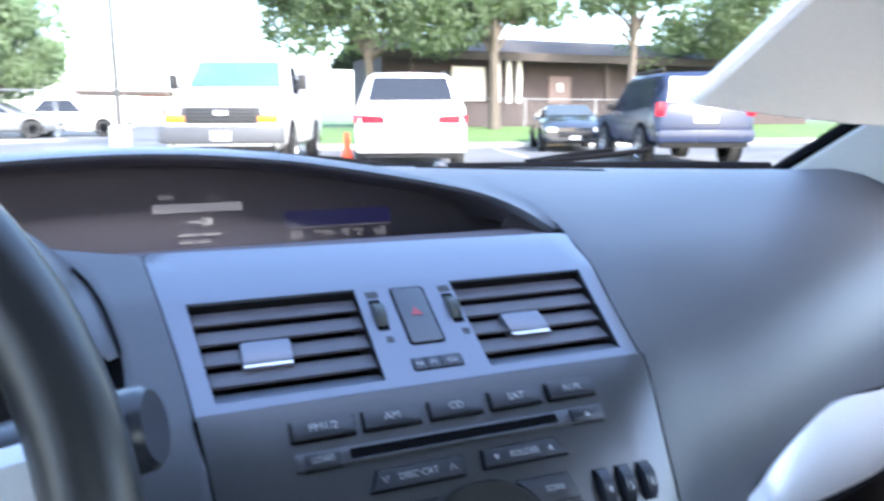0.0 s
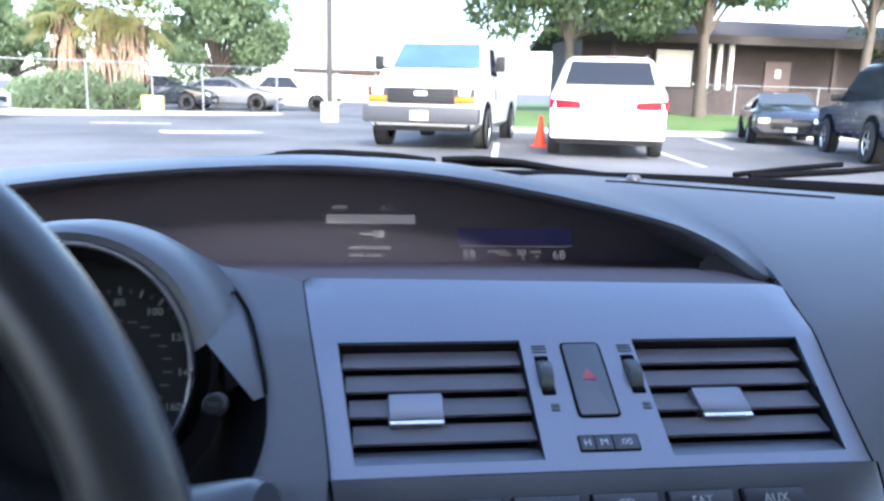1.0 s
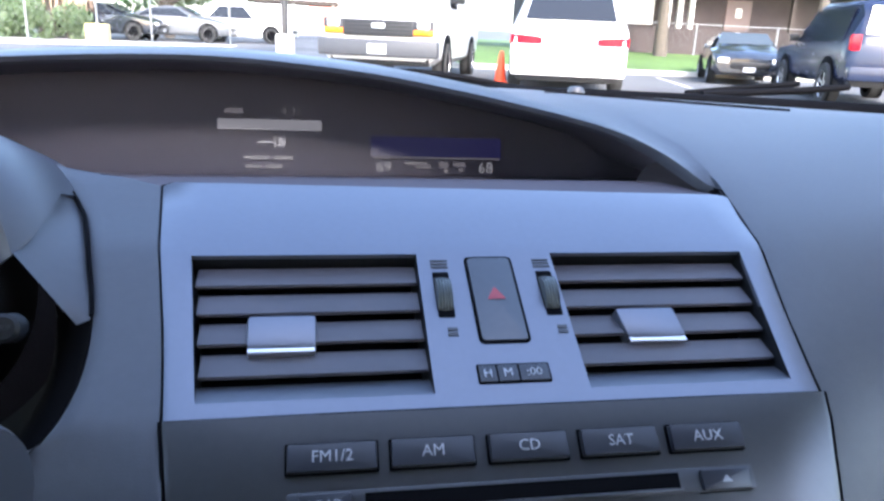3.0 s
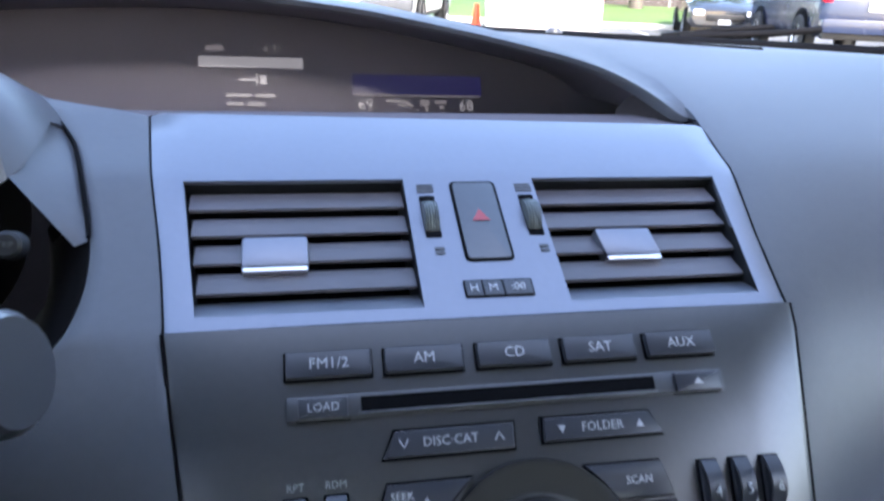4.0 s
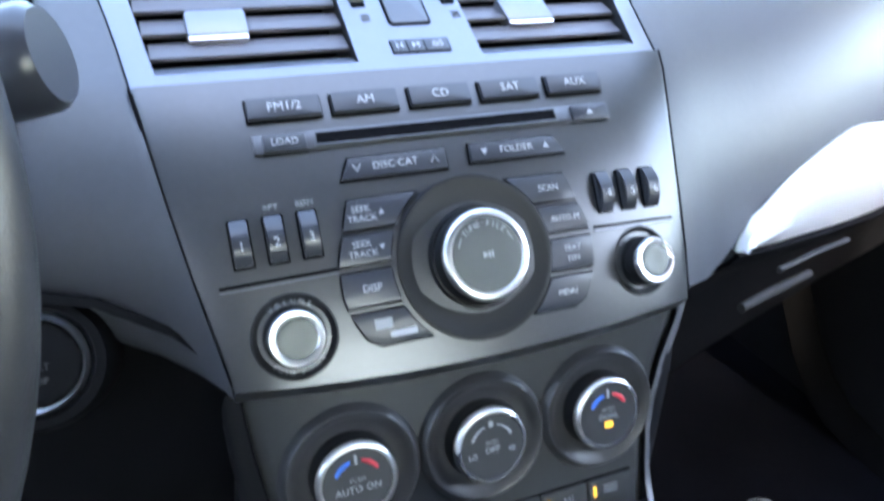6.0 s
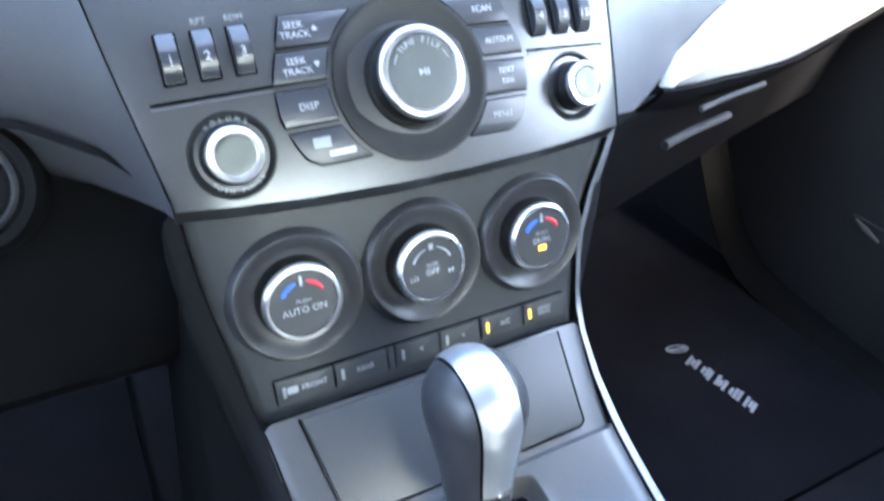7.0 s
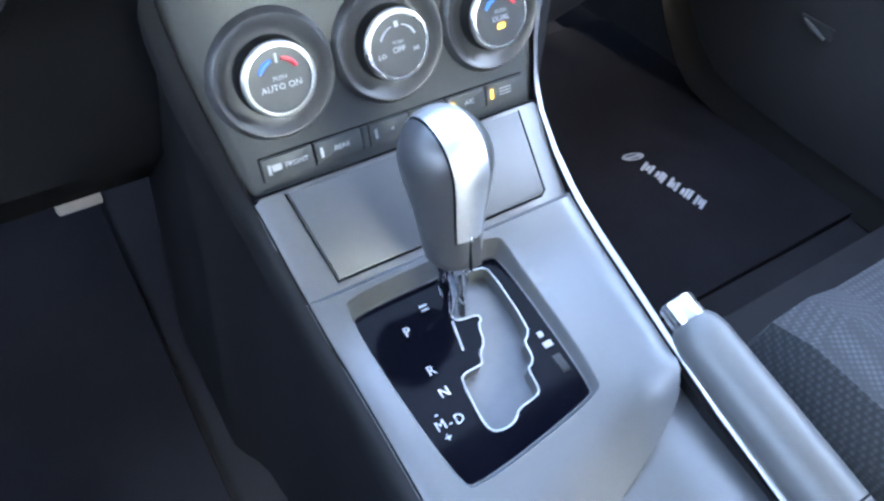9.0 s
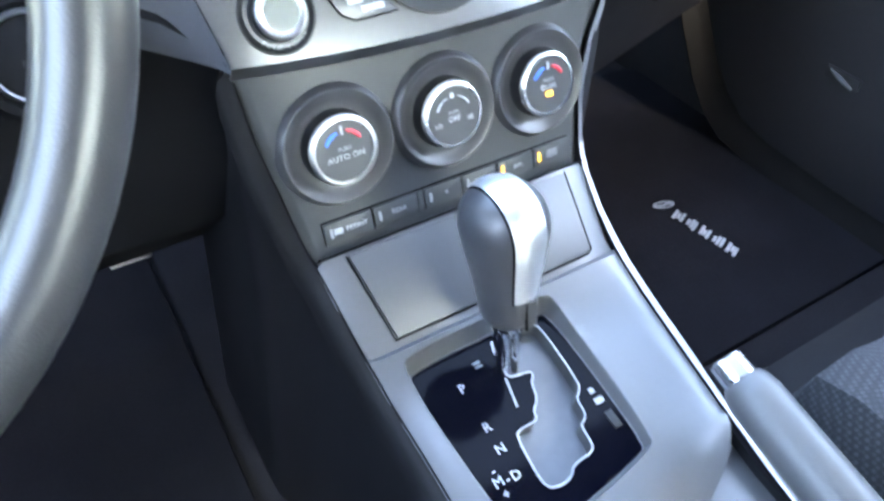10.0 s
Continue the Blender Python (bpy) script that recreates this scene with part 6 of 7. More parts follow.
# white cargo van, front towards us: its own -y is the front
def cargo_van():
    e = thing("cargo_van", "white cargo van with grey bumper and amber indicators", "van")
    b = part("body", body([(0.0, 0.42, 0.86, 1.02, 0.90, 0.80), (0.06, 0.36, 0.98, 1.16, 0.97, 0.86), (0.55, 0.34, 1.12, 1.24, 1.0, 0.90), (0.95, 0.34, 1.18, 1.30, 1.0, 0.92), (1.10, 0.34, 1.22, 1.42, 1.0, 0.92), (1.62, 0.34, 1.25, 1.90, 1.0, 0.84), (1.90, 0.34, 1.25, 1.97, 1.0, 0.85), (3.2, 0.34, 1.25, 2.0, 1.0, 0.86), (5.5, 0.36, 1.25, 1.98, 1.0, 0.86), (5.68, 0.45, 1.25, 1.92, 0.96, 0.84)]), WHITE, e)
    part("windscreen", quad([(-0.82, 1.05, 1.43), (0.82, 1.05, 1.43), (0.73, 1.53, 1.885), (-0.73, 1.53, 1.885)]), PALEGLASS, e, "windscreen with the reflected sky put into its blue colour")
    for s in (-1, 1):
        part("side_glass", quad([(s * 0.985, 1.35, 1.32), (s * 0.985, 2.15, 1.32), (s * 0.895, 2.15, 1.82), (s * 0.895, 1.70, 1.82)]), CARGLASS, e)
        hl = part("headlamp", box(s * 0.76, -0.030, 0.930, 0.34, 0.10, 0.250, 0.02), GREYPLASTIC, e, "dark headlamp housing")
        part("lens", box(s * 0.76, -0.080, 0.985, 0.20, 0.02, 0.120, 0.01), LAMPGLASS, hl, "clear headlamp lens")
        part("indicator", box(s * 0.76, -0.078, 0.860, 0.33, 0.03, 0.092, 0.012), ORANGE, hl, "amber indicator")
        mi = part("mirror", box(s * 1.15, 1.30, 1.52, 0.17, 0.10, 0.27, 0.03), BLACK, e, "black door mirror")
        part("mirror_arm", tube([(s * 0.98, 1.36, 1.42), (s * 1.10, 1.32, 1.45)], 0.025, 8), BLACK, mi)
        for y in (0.93, 4.40):
            tyre_wheel(e, s * 0.925, y, 0.365, 0.25, s)
            # flat near-black disc in place of the shaded wheel well
            part("arch_shade", lathe([(0.44, 0), (0.44, 0.02), (0, 0.02)], 28), GAP, e, m=pose(s * 1.000, y, 0.42, 0, 90 * s, 0))
    g = part("grille", box(0, -0.022, 0.920, 1.18, 0.09, 0.27, 0.02), GREYPLASTIC, e, "dark grey grille")
    for q in range(4):
        part("grille_bar", box(0, -0.070, 0.825 + 0.058 * q, 1.12, 0.012, 0.026), BLACK, g, smooth=False)
    part("badge", box(0, -0.080, 0.955, 0.22, 0.02, 0.075, 0.01), LAMPGLASS, g, "pale badge")
    part("bumper", box(0, -0.03, 0.60, 2.04, 0.26, 0.28, 0.05), BUMPER, e, "grey bumper")
    part("air_dam", box(0, 0.08, 0.40, 1.7, 0.14, 0.16, 0.03), BLACK, e)
    pl = part("plate", box(0, -0.156, 0.585, 0.32, 0.02, 0.16), INK, e, "pale number plate", smooth=False)
    part("plate_bar", box(0, -0.168, 0.58, 0.24, 0.006, 0.06), DIMINK, pl, smooth=False)
    for s in (-1, 1):
        part("wiper", tube([(s * 0.1, 1.08, 1.40), (s * 0.55, 1.16, 1.49)], 0.012, 6), BLACK, e)
    for q, z in ((0, 1.05), (1, 0.97), (2, 0.89)):
        part("door_bar", box(1.004, 1.95, z, 0.01, 0.34, 0.05), DIMINK, e, smooth=False)
    return e


# white minivan, rear towards us
def minivan():
    e = thing("minivan", "white minivan seen from behind with red tail lamps", "minivan")
    part("body", body([(0.0, 0.40, 0.92, 1.00, 0.90, 0.82), (0.05, 0.34, 1.02, 1.14, 0.965, 0.86), (0.16, 0.32, 1.08, 1.36, 0.985, 0.82), (0.40, 0.30, 1.10, 1.68, 0.985, 0.74), (0.60, 0.30, 1.10, 1.73, 0.985, 0.74), (2.8, 0.28, 1.08, 1.75, 0.985, 0.75), (3.4, 0.28, 1.04, 1.50, 0.985, 0.78), (4.0, 0.28, 0.98, 1.10, 0.97, 0.80), (4.9, 0.30, 0.80, 0.86, 0.85, 0.70)]), WHITE, e)
    part("rear_window", quad([(-0.755, 0.068, 1.245), (0.755, 0.068, 1.245), (0.655, 0.305, 1.635), (-0.655, 0.305, 1.635)]), CARGLASS, e, "dark unseen tinted rear window, set right of centre to shape the light")
    part("wiper", tube([(0.0, 0.10, 1.22), (0.35, 0.115, 1.255)], 0.012, 6), BLACK, e)
    for s in (-1, 1):
        part("tail_lamp", loft([[(s * x, y, z) for y, z in ((0.10, zb), (yf, zb), (yf, zt), (0.16, zt))] for x, yf, zb, zt in ((0.46, -0.020, 0.850, 0.945), (0.56, -0.022, 0.840, 0.970), (0.86, -0.010, 0.840, 0.985), (0.985, 0.060, 0.840, 0.990))]), TAILRED, e, "red tail lamp")
        part("reflector", box(s * 0.87, -0.035, 0.55, 0.10, 0.02, 0.04), TAILRED, e)
        for y in (0.95, 3.95):
            tyre_wheel(e, s * 0.90, y, 0.335, 0.22, s)
        part("side_glass", quad([(s * 0.975, 0.55, 1.14), (s * 0.975, 3.1, 1.12), (s * 0.80, 2.8, 1.62), (s * 0.80, 0.70, 1.62)]), CARGLASS, e)
        part("roof_rail", tube([(s * 0.66, 0.7, 1.77), (s * 0.66, 2.6, 1.79)], 0.018, 8), GREYPLASTIC, e)
    part("brake_lamp", box(0, 0.405, 1.705, 0.30, 0.05, 0.028), TAILRED, e, "high brake lamp", smooth=False)
    part("bumper", box(0, 0.03, 0.50, 1.92, 0.22, 0.34, 0.06), WHITE, e)
    part("lower_valance", box(0, 0.10, 0.32, 1.70, 0.18, 0.16, 0.03), BLACK, e)
    part("plate_recess", box(0, -0.005, 0.80, 0.62, 0.06, 0.20, 0.02), WHITE, e)
    part("handle", box(0, -0.03, 1.005, 0.70, 0.05, 0.035, 0.01), LAMPGLASS, e)
    return e


def suv():
    e = thing("sport_utility_vehicle", "dark blue sport utility vehicle with red tail lamps", "car")
    part("body", body([(0.0, 0.50, 1.00, 1.08, 0.86, 0.80), (0.06, 0.44, 1.05, 1.20, 0.94, 0.82), (0.20, 0.42, 1.08, 1.62, 0.95, 0.74), (0.40, 0.40, 1.08, 1.80, 0.95, 0.72), (2.4, 0.40, 1.08, 1.84, 0.95, 0.74), (2.8, 0.40, 1.08, 1.70, 0.95, 0.74), (3.35, 0.40, 1.08, 1.20, 0.95, 0.78), (4.6, 0.42, 0.98, 1.06, 0.93, 0.78), (4.75, 0.50, 0.85, 0.92, 0.85, 0.70)]), BLUECAR, e)
    part("rear_window", quad([(-0.72, 0.050, 1.24), (0.72, 0.050, 1.24), (0.64, 0.195, 1.70), (-0.64, 0.195, 1.70)]), DULLGLASS, e, "rear window")
    part("bumper", box(0, 0.02, 0.60, 1.86, 0.26, 0.24, 0.05), BLUECAR, e)
    part("valance", box(0, 0.10, 0.45, 1.7, 0.2, 0.14, 0.03), BLACK, e)
    pl = part("plate", box(0, -0.02, 0.95, 0.44, 0.03, 0.20), INK, e, "pale number plate", smooth=False)
    for s in (-1, 1):
        part("tail_lamp", box(s * 0.86, 0.055, 1.10, 0.16, 0.14, 0.26, 0.03), TAILRED, e, "red tail lamp")
        part("side_glass", quad([(s * 0.945, 0.45, 1.14), (s * 0.945, 3.05, 1.12), (s * 0.775, 2.62, 1.70), (s * 0.775, 0.55, 1.70)]), CARGLASS, e, "dark side window")
        part("mirror", box(s * 1.05, 2.95, 1.20, 0.18, 0.10, 0.15, 0.03), BLACK, e)
        part("roof_rail", tube([(s * 0.66, 0.5, 1.87), (s * 0.66, 2.4, 1.89)], 0.02, 8), BLACK, e)
        for y in (0.95, 3.75):
            tyre_wheel(e, s * 0.885, y, 0.38, 0.25, s)
            # wheel well's shade as a black disc on the body side
            part("arch_shade", lathe([(0.45, 0), (0.45, 0.02), (0, 0.02)], 28), GAP, e, m=pose(s * 0.950, y, 0.42, 0, 90 * s, 0))
    return e


def coupe(paint, label, top=1.38):
    e = thing("parked_car", label, "car")
    part("body", body([(0.0, 0.34, 0.62, 0.68, 0.82, 0.70), (0.10, 0.26, 0.70, 0.78, 0.90, 0.74), (0.9, 0.24, 0.86, 0.95, 0.92, 0.78), (1.35, 0.22, 0.90, 1.02, 0.92, 0.76), (2.05, 0.22, 0.92, top - 0.04, 0.92, 0.62), (2.6, 0.22, 0.92, top, 0.92, 0.62), (3.2, 0.22, 0.94, top - 0.10, 0.92, 0.64), (3.9, 0.24, 0.94, 1.04, 0.91, 0.74), (4.6, 0.28, 0.86, 0.96, 0.88, 0.74), (4.7, 0.36, 0.74, 0.82, 0.82, 0.70)]), paint, e)
    part("windscreen", quad([(-0.72, 1.33, 1.06), (0.72, 1.33, 1.06), (0.60, 1.97, top - 0.02), (-0.60, 1.97, top - 0.02)]), DULLGLASS, e, "windscreen")
    for s in (-1, 1):
        part("side_glass", quad([(s * 0.885, 1.6, 0.98), (s * 0.885, 3.6, 0.98), (s * 0.69, 3.15, top - 0.12), (s * 0.69, 2.1, top - 0.10)]), CARGLASS, e)
        part("headlamp", box(s * 0.66, 0.035, 0.64, 0.28, 0.12, 0.13, 0.03), LAMPGLASS, e, "clear headlamp")
        part("mirror", box(s * 0.98, 1.55, 0.98, 0.16, 0.10, 0.12, 0.03), paint, e)
        for y in (0.85, 3.70):
            tyre_wheel(e, s * 0.855, y, 0.33, 0.22, s)
            # black disc gives the shade round the wheel
            part("arch_shade", lathe([(0.39, 0), (0.39, 0.02), (0, 0.02)], 28), GAP, e, m=pose(s * 0.918, y, 0.36, 0, 90 * s, 0))
    part("grille", box(0, -0.01, 0.52, 0.95, 0.05, 0.16, 0.02), BLACK, e, "dark grille")
    part("plate", box(0, -0.04, 0.42, 0.30, 0.02, 0.12), INK, e, "pale number plate", smooth=False)
    return e


put(cargo_van(), 1.05, 13.0, -19, 1.06)
put(minivan(), 4.12, 11.75, -17)
put(suv(), 9.6, 10.6, -20)
put(coupe(DARKCAR, "dark two-door car facing the lot"), 10.15, 16.0, -24, 0.92)
put(coupe(DARKCAR, "dark car parked behind the fence"), -6.0, 31.4, 82)
put(coupe(SILVERCAR, "silver car parked behind the fence"), -3.4, 32.6, 84)
put(coupe(WHITE, "white car parked beyond the fence", 1.6), -0.9, 34.0, 80)
put(coupe(WHITE, "white car at the edge of the lot", 1.5), -9.7, 20.8, 92)

# traffic cone
cn = thing("traffic_cone", "orange traffic cone beside the minivan", "traffic cone", (3.62, 14.3, ground_z(14.3)))
part("cone", lathe([(0.15, 0.03), (0.12, 0.05), (0.04, 0.62), (0.025, 0.63), (0, 0.63)], 24), CONEM, cn, m=Matrix.Translation((3.62, 14.3, ground_z(14.3))))
part("base", box(3.62, 14.3, ground_z(14.3) + 0.02, 0.34, 0.34, 0.04, 0.01), CONEM, cn)

# light pole on a concrete foot
pz = ground_z(23.5)
lp = thing("light_pole", "dark light pole on a pale concrete foot", "light pole", (-0.96, 23.5, pz))
part("shaft", tube([(-0.96, 23.5, pz), (-0.96, 23.5, pz + 8.5)], 0.10, 12, taper=[0.105, 0.075]), POLEM, lp)
part("foot", lathe([(0.29, 0), (0.29, 0.56), (0.26, 0.61), (0, 0.61)], 24), KERB, lp, "pale concrete foot", m=Matrix.Translation((-0.96, 23.5, pz)))
part("lamp_head", box(-0.96, 23.2, pz + 8.5, 0.4, 0.8, 0.18, 0.04), POLEM, lp)

# chain-link fence on the left, low fence before the house
def fence(name, pts, h, label, mesh_step, base=ground_z):
    e = thing(name, label, "fence", (*pts[0], base(pts[0][1])))
    for x, y in pts:
        part("post", tube([(x, y, base(y)), (x, y, base(y) + h)], 0.030, 8), GALV, e)
    part("top_rail", tube([(x, y, base(y) + h - 0.03) for x, y in pts], 0.018, 8), GALV, e)
    bm = bmesh.new()
    for (x0, y0), (x1, y1) in zip(pts, pts[1:]):
        L = math.hypot(x1 - x0, y1 - y0)
        n = max(2, int(L / mesh_step))
        for d in (1, -1):
            for i in range(-int(h / mesh_step), n):
                a, b = i * mesh_step, i * mesh_step + h
                za, zb = 0.0, h
                if a < 0:
                    za, a = -a, 0
                if b > L:
                    zb, b = h - (b - L), L
                if b <= a:
                    continue
                if d < 0:
                    a, b = L - a, L - b
                w = 0.0016
                p0 = Vector((x0 + (x1 - x0) * a / L, y0 + (y1 - y0) * a / L, base(y0) + za))
                p1 = Vector((x0 + (x1 - x0) * b / L, y0 + (y1 - y0) * b / L, base(y0) + zb))
                o = Vector((0, 0, w))
                bm.faces.new([bm.verts.new(p) for p in (p0 - o, p1 - o, p1 + o, p0 + o)])
    tagged(part("wire_mesh", bm, GALV, e, smooth=False), kind="stuff")
    return e


def lawn_z(y):
    return 0.77


fence("chain_link_fence", [(-24, 25.6), (-19, 25.8), (-14.2, 26.1), (-9.4, 26.6), (-7.4, 27.3), (-5.8, 28.1), (-3.2, 29.2)], 1.78, "galvanised chain-link fence along the lot", 0.28)
fence("garden_fence", [(11.0, 26.2), (14.1, 26.1), (17.4, 26.0), (21, 26.0), (26, 26.0)], 1.15, "low wire fence before the house", 0.25, lawn_z)
ft = thing("fence_footing", "pale yellow concrete block at a fence post", "concrete block", (-7.3, 27.0, ground_z(27)))
part("block", box(-7.3, 26.95, ground_z(27) + 0.31, 0.68, 0.5, 0.62, 0.04), mat("yellow_concrete", (0.62, 0.48, 0.22), 0.85, var=0.12, scale=6), ft)

# low brown house behind the lawn
hz = 0.76
house = thing("house", "low brown brick house with a wide dark roof", "house", (16, 31, hz))
part("wall", box(21, 31.5, hz + 1.5, 24, 4.6, 3.0), BRICK, house, smooth=False)
rows = [[(x, 27.6, hz + 2.95), (x, 31.5, hz + 4.1), (x, 36.0, hz + 2.95)] for x in (8.4, 34)]
part("roof", sheet(rows, 0.18), ROOF, house, "wide dark shingle roof", smooth=False)
part("fascia_board", box(21.2, 27.6, hz + 2.92, 25.6, 0.10, 0.34), ROOF, house, smooth=False)
wd = part("window", box(12.9, 29.14, hz + 1.85, 1.7, 0.12, 1.45), mat("sunlit_curtain", (0.82, 0.82, 0.80), 0.8, var=0.04, scale=6), house, "bright window with pale curtains", smooth=False)
for x in (12.05, 13.75):
    part("window_frame", box(x, 29.06, hz + 1.85, 0.10, 0.10, 1.6), WOODM, wd, smooth=False)
dr = part("door", box(17.5, 29.15, hz + 1.15, 1.15, 0.12, 2.2), mat("brown_door", (0.13, 0.088, 0.080), 0.5, var=0.1), house, "brown front door", smooth=False)
part("door_light", box(17.5, 29.07, hz + 1.75, 0.25, 0.04, 0.35), PALEWALL, dr, smooth=False)
for x in (10.0, 13.9, 14.4, 14.9, 19.4, 22.5):
    part("porch_post", box(x, 28.2, hz + 1.4, 0.16, 0.16, 2.8), PALEWALL if 13 < x < 15.5 else WOODM, house, smooth=False)
part("low_wall", box(15, 27.4, hz + 0.5, 9, 0.25, 1.0), BRICK, house, smooth=False)

# carport far left of the van, pale building behind it
cp = thing("carport", "flat brown carport roof on posts", "carport", (-1.5, 44, ground_z(44)))
part("roof", box(-1.2, 44, 2.55, 5.0, 3.0, 0.20), WOODM, cp, smooth=False)
for x in (-3.4, -1.2, 1.0):
    part("post", box(x, 42.8, 1.5, 0.14, 0.14, 2.0), PALEWALL, cp, smooth=False)
bd = thing("low_building", "pale low building beyond the lot", "building", (0, 60, ground_z(60)))
part("wall", box(2, 62, ground_z(60) + 1.4, 22, 5, 2.8), PALEWALL, bd, smooth=False)
part("red_sign", box(0.6, 59.4, ground_z(60) + 1.5, 2.2, 0.2, 1.4), mat("faded_red", (0.45, 0.18, 0.14), 0.7), bd, smooth=False)


# trees
def leaf_cloud(centres, n, size, rnd):
    """Many small tilted leaf blades round given clump centres."""
    verts, faces = [], []
    for _ in range(n):
        cx, cy, cz, r = rnd.choice(centres)
        d = Vector((rnd.gauss(0, 1), rnd.gauss(0, 1), rnd.gauss(0, 1))).normalized() * r * rnd.uniform(0.45, 1.05) ** 0.6
        p = Vector((cx, cy, cz)) + Vector((d.x, d.y, d.z * 0.8))
        q = Euler((rnd.uniform(0, 6.3), rnd.uniform(0, 6.3), rnd.uniform(0, 6.3))).to_matrix()
        s = size * rnd.uniform(0.6, 1.3)
        k = len(verts)
        for a, b, c in ((-0.5, 0, 0), (0, 0.28, 0.06), (0.55, 0, 0), (0, -0.28, 0.06)):
            verts.append(tuple(p + q @ Vector((a * s, b * s, c * s))))
        faces.append((k, k + 1, k + 2, k + 3))
    return verts, faces


def tree(name, x, y, h, trunk_h, r, clumps, n, size, seed, material, label, spread=1.0):
    rnd = random.Random(seed)
    z0 = ground_z(y) if x < 1 else 0.74
    e = thing(name, label, "tree", (x, y, z0))
    bend = rnd.uniform(-0.2, 0.2)
    tr = part("trunk", tube([(x, y, z0 - 0.1), (x + bend * 0.4, y, z0 + trunk_h * 0.5), (x + bend, y, z0 + trunk_h), (x + bend * 1.2, y + 0.1, z0 + h * 0.8)], 0.2, 10, taper=[0.26, 0.18, 0.15, 0.05]), BARK, e)
    cs = []
    for i in range(clumps):
        a, rr = rnd.uniform(0, 6.283), r * spread * math.sqrt(rnd.uniform(0.02, 1))
        cz = z0 + trunk_h + rnd.uniform(0.1, 1.0) * (h - trunk_h)
        cx, cy = x + rr * math.cos(a), y + rr * math.sin(a) * 0.8
        cs.append((cx, cy, cz, r * rnd.uniform(0.22, 0.42)))
        if i % 3 == 0:
            part("limb", tube([(x + bend * 0.8, y, z0 + trunk_h * rnd.uniform(0.75, 1.0)), (0.5 * (x + cx), 0.5 * (y + cy), 0.4 * (z0 + trunk_h) + 0.6 * cz), (cx, cy, cz)], 0.05, 6, taper=[0.09, 0.05, 0.02]), BARK, tr)
    v, f = leaf_cloud(cs, n, size, rnd)
    me = bpy.data.meshes.new("crown")
    me.from_pydata(v, [], f)
    me.materials.append(material)
    cr = new("crown", me)
    cr.parent = e
    cr.matrix_parent_inverse = e.matrix_world.inverted()
    tagged(cr, "loose green leaf crown", kind="stuff")
    return e


tree("shade_tree", 7.6, 26.0, 8.0, 3.0, 3.8, 60, 46000, 0.20, 3, LEAF, "leafy shade tree on the lawn")
tree("shade_tree", 12.2, 25.0, 7.2, 3.5, 2.5, 36, 22000, 0.19, 4, LEAF2, "leafy shade tree on the lawn")
tree("shade_tree", 18.6, 25.3, 7.4, 4.0, 2.2, 22, 8000, 0.18, 6, LEAF, "leafy shade tree on the lawn")
tree("shade_tree", 24.5, 26.0, 8.0, 3.0, 4.0, 42, 20000, 0.20, 7, LEAF2, "leafy shade tree on the lawn")
tree("broadleaf_tree", -6.7, 36.5, 6.6, 1.5, 3.0, 52, 30000, 0.22, 8, PALELEAF, "rounded green tree behind the fence")
tree("broadleaf_tree", -17.5, 40.0, 5.0, 1.3, 3.2, 36, 14000, 0.24, 9, PALELEAF, "rounded green tree behind the fence")

# shaggy palms behind the fence: fan leaves on stalks, dry ones hanging round the trunk
PXC, PYC = -10.2, 30.5
pzz = ground_z(PYC)


def fan_leaf(base, a, lift, stalk, reach, rnd):
    """A stalk with narrow blades spread like a fan, their tips drooping."""
    bm = bmesh.new()
    d = Vector((math.cos(a) * math.cos(lift), math.sin(a) * math.cos(lift), math.sin(lift)))
    side = Vector((-math.sin(a), math.cos(a), 0))
    hub = base + d * stalk - Vector((0, 0, 0.10 * stalk))
    lines = [[base, (base + hub) / 2 + Vector((0, 0, 0.06)), hub]]
    for b in range(13):
        w = (b - 6) * 0.19 + rnd.uniform(-0.05, 0.05)
        e = d * math.cos(w) + side * math.sin(w)
        L = reach * (1 - 0.03 * abs(b - 6)) * rnd.uniform(0.85, 1.08)
        lines.append([hub + e * (L * f) - Vector((0, 0, 0.55 * L * f * f)) for f in (0, 0.35, 0.7, 1.0)])
    for n, ln in enumerate(lines):
        vs = []
        for k, c in enumerate(ln):
            f = k / (len(ln) - 1)
            t = (ln[min(k + 1, len(ln) - 1)] - ln[max(k - 1, 0)]).normalized()
            o = t.cross(Vector((0, 0, 1))).normalized() * (0.02 if n == 0 else 0.050 * (1 - 0.85 * f))
            vs.append((bm.verts.new(c - o), bm.verts.new(c + o)))
        for (u0, v0), (u1, v1) in zip(vs, vs[1:]):
            bm.faces.new((u0, v0, v1, u1))
    return bm


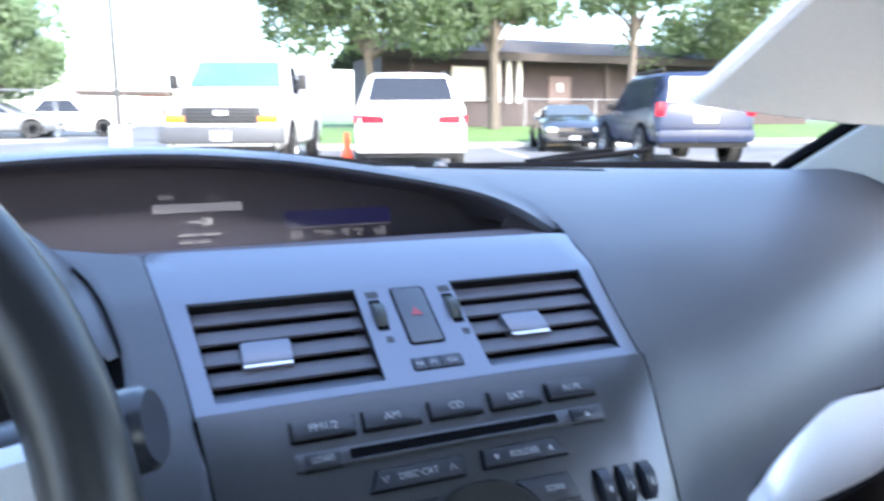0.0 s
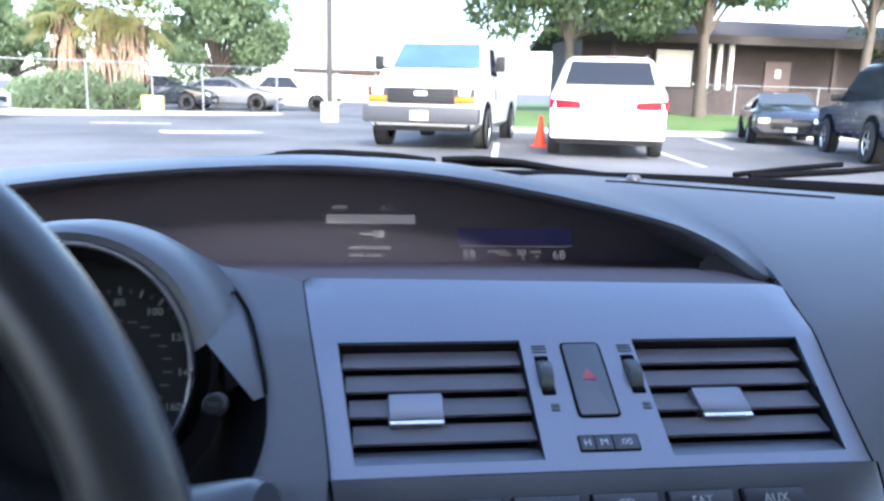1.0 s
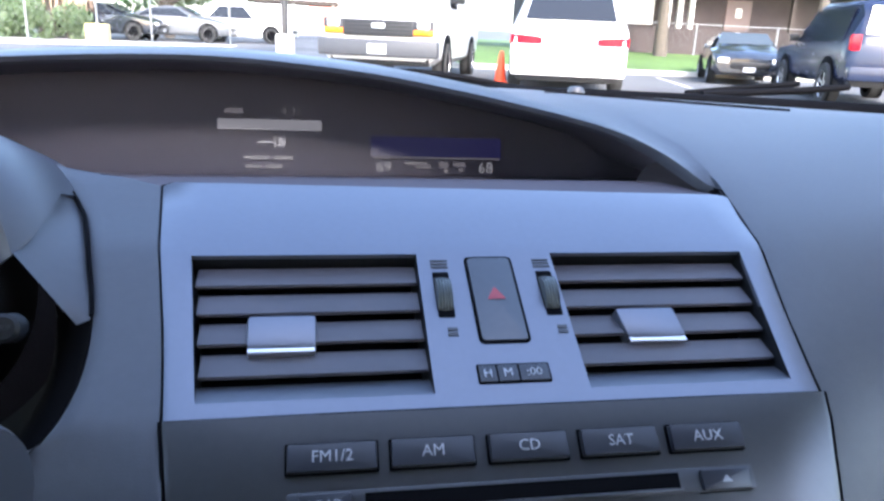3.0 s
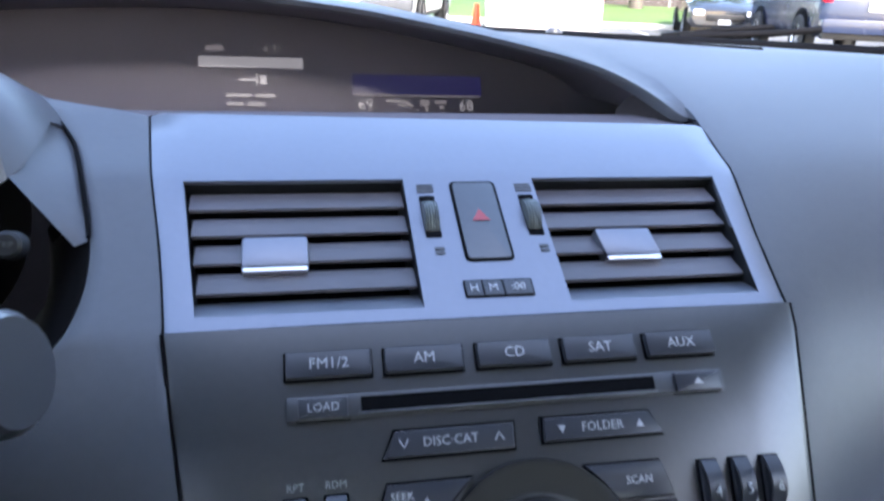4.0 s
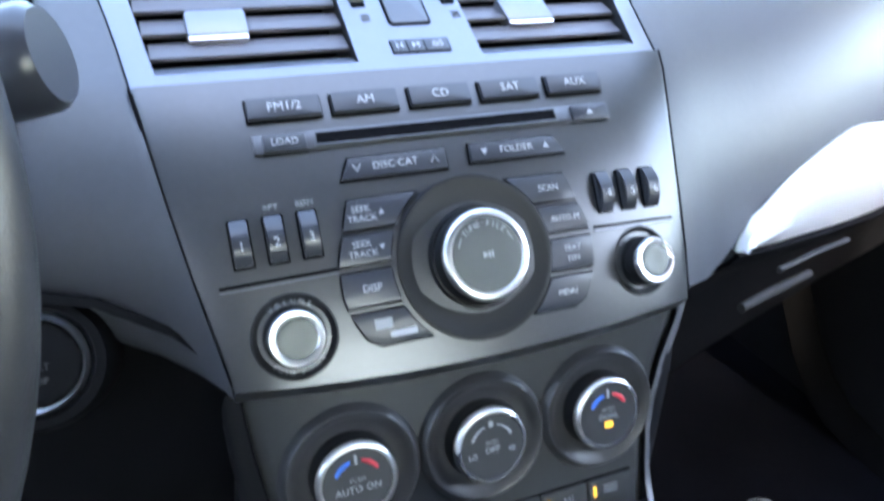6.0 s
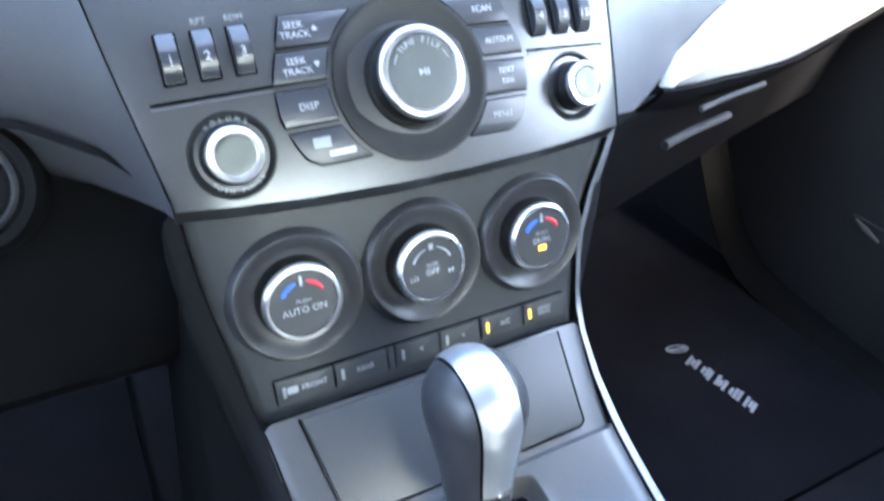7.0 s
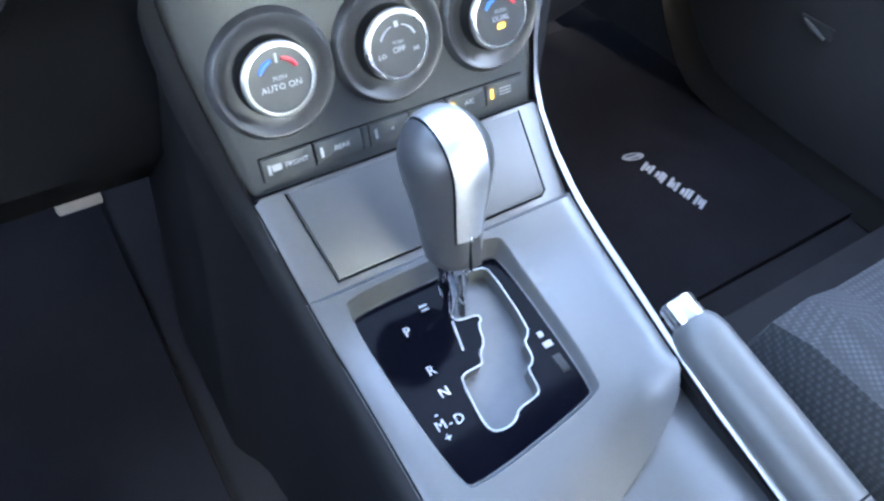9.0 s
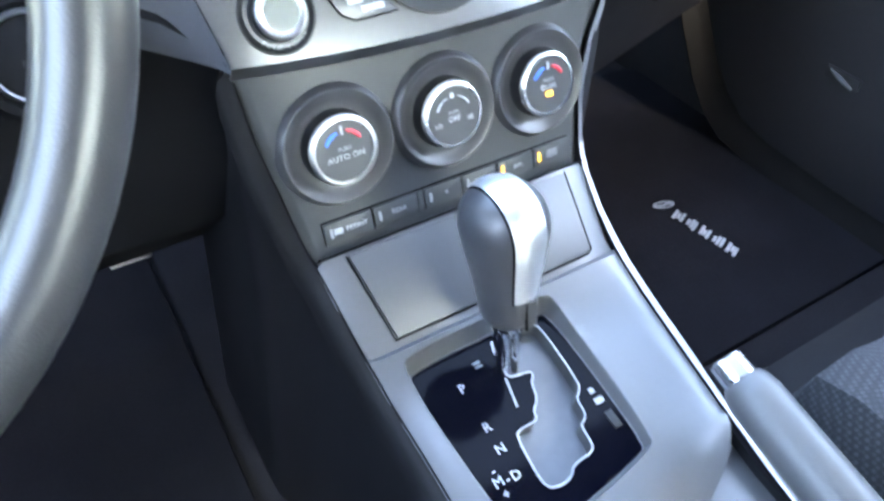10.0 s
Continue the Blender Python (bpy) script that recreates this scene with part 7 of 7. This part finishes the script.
def palm_tree(x, h, lean, seed):
    rnd = random.Random(seed)
    e = thing("palm_tree", "shaggy palm with hanging dry fronds behind the fence", "palm", (x, PYC, pzz), group="palms behind the fence")
    top = Vector((x + lean, PYC, pzz + h))
    part("trunk", tube([(x, PYC, pzz), (x + lean * 0.5, PYC, pzz + h * 0.5), tuple(top)], 0.3, 12, taper=[0.33, 0.27, 0.22]), BARK, e)
    for q in range(34):
        part("frond", fan_leaf(top, 2.4 * q + rnd.uniform(-0.2, 0.2), rnd.uniform(-0.55, 1.25), rnd.uniform(0.6, 1.0), rnd.uniform(0.9, 1.25), rnd), FROND, e, smooth=False)
    bm = bmesh.new()
    for q in range(150):
        a, z0 = rnd.uniform(0, 6.283), rnd.uniform(0.45, 1.0) * h
        L, r = rnd.uniform(0.7, 1.5), rnd.uniform(0.30, 0.62)
        p0 = Vector((x + lean * z0 / h + 0.22 * math.cos(a), PYC + 0.22 * math.sin(a), pzz + z0))
        p1 = p0 + Vector((r * 0.75 * math.cos(a), r * 0.75 * math.sin(a), -0.35 * L))
        p2 = p0 + Vector((r * math.cos(a), r * math.sin(a), -L))
        o = Vector((-math.sin(a), math.cos(a), 0)) * rnd.uniform(0.03, 0.08)
        v = [bm.verts.new(p) for p in (p0 - o, p0 + o, p1 + o, p1 - o, p2)]
        bm.faces.new(v[:4])
        bm.faces.new((v[3], v[2], v[4]))
    tagged(part("dry_skirt", bm, THATCH, e, "brown dry fronds hanging round the trunk", smooth=False), kind="stuff")
    return e


palm_tree(PXC - 0.95, 3.6, -0.25, 11)
palm_tree(PXC + 0.15, 3.9, 0.05, 21)
palm_tree(PXC + 1.15, 3.5, 0.20, 31)
# ivy mass below the palm, on the fence
rnd = random.Random(12)
cs = []
for _ in range(40):
    x = PXC + rnd.uniform(-2.3, 2.0)
    top = 1.7 - 0.42 * abs(x - PXC)
    cs.append((x, 28.6 + rnd.uniform(-0.5, 0.5), ground_z(28) + rnd.uniform(0.1, max(0.3, top)), 0.5))
v, f = leaf_cloud(cs, 7000, 0.17, rnd)
me = bpy.data.meshes.new("ivy")
me.from_pydata(v, [], f)
me.materials.append(PALELEAF)
tagged(new("ivy", me), "green ivy mass growing through the fence", "ivy", kind="stuff")
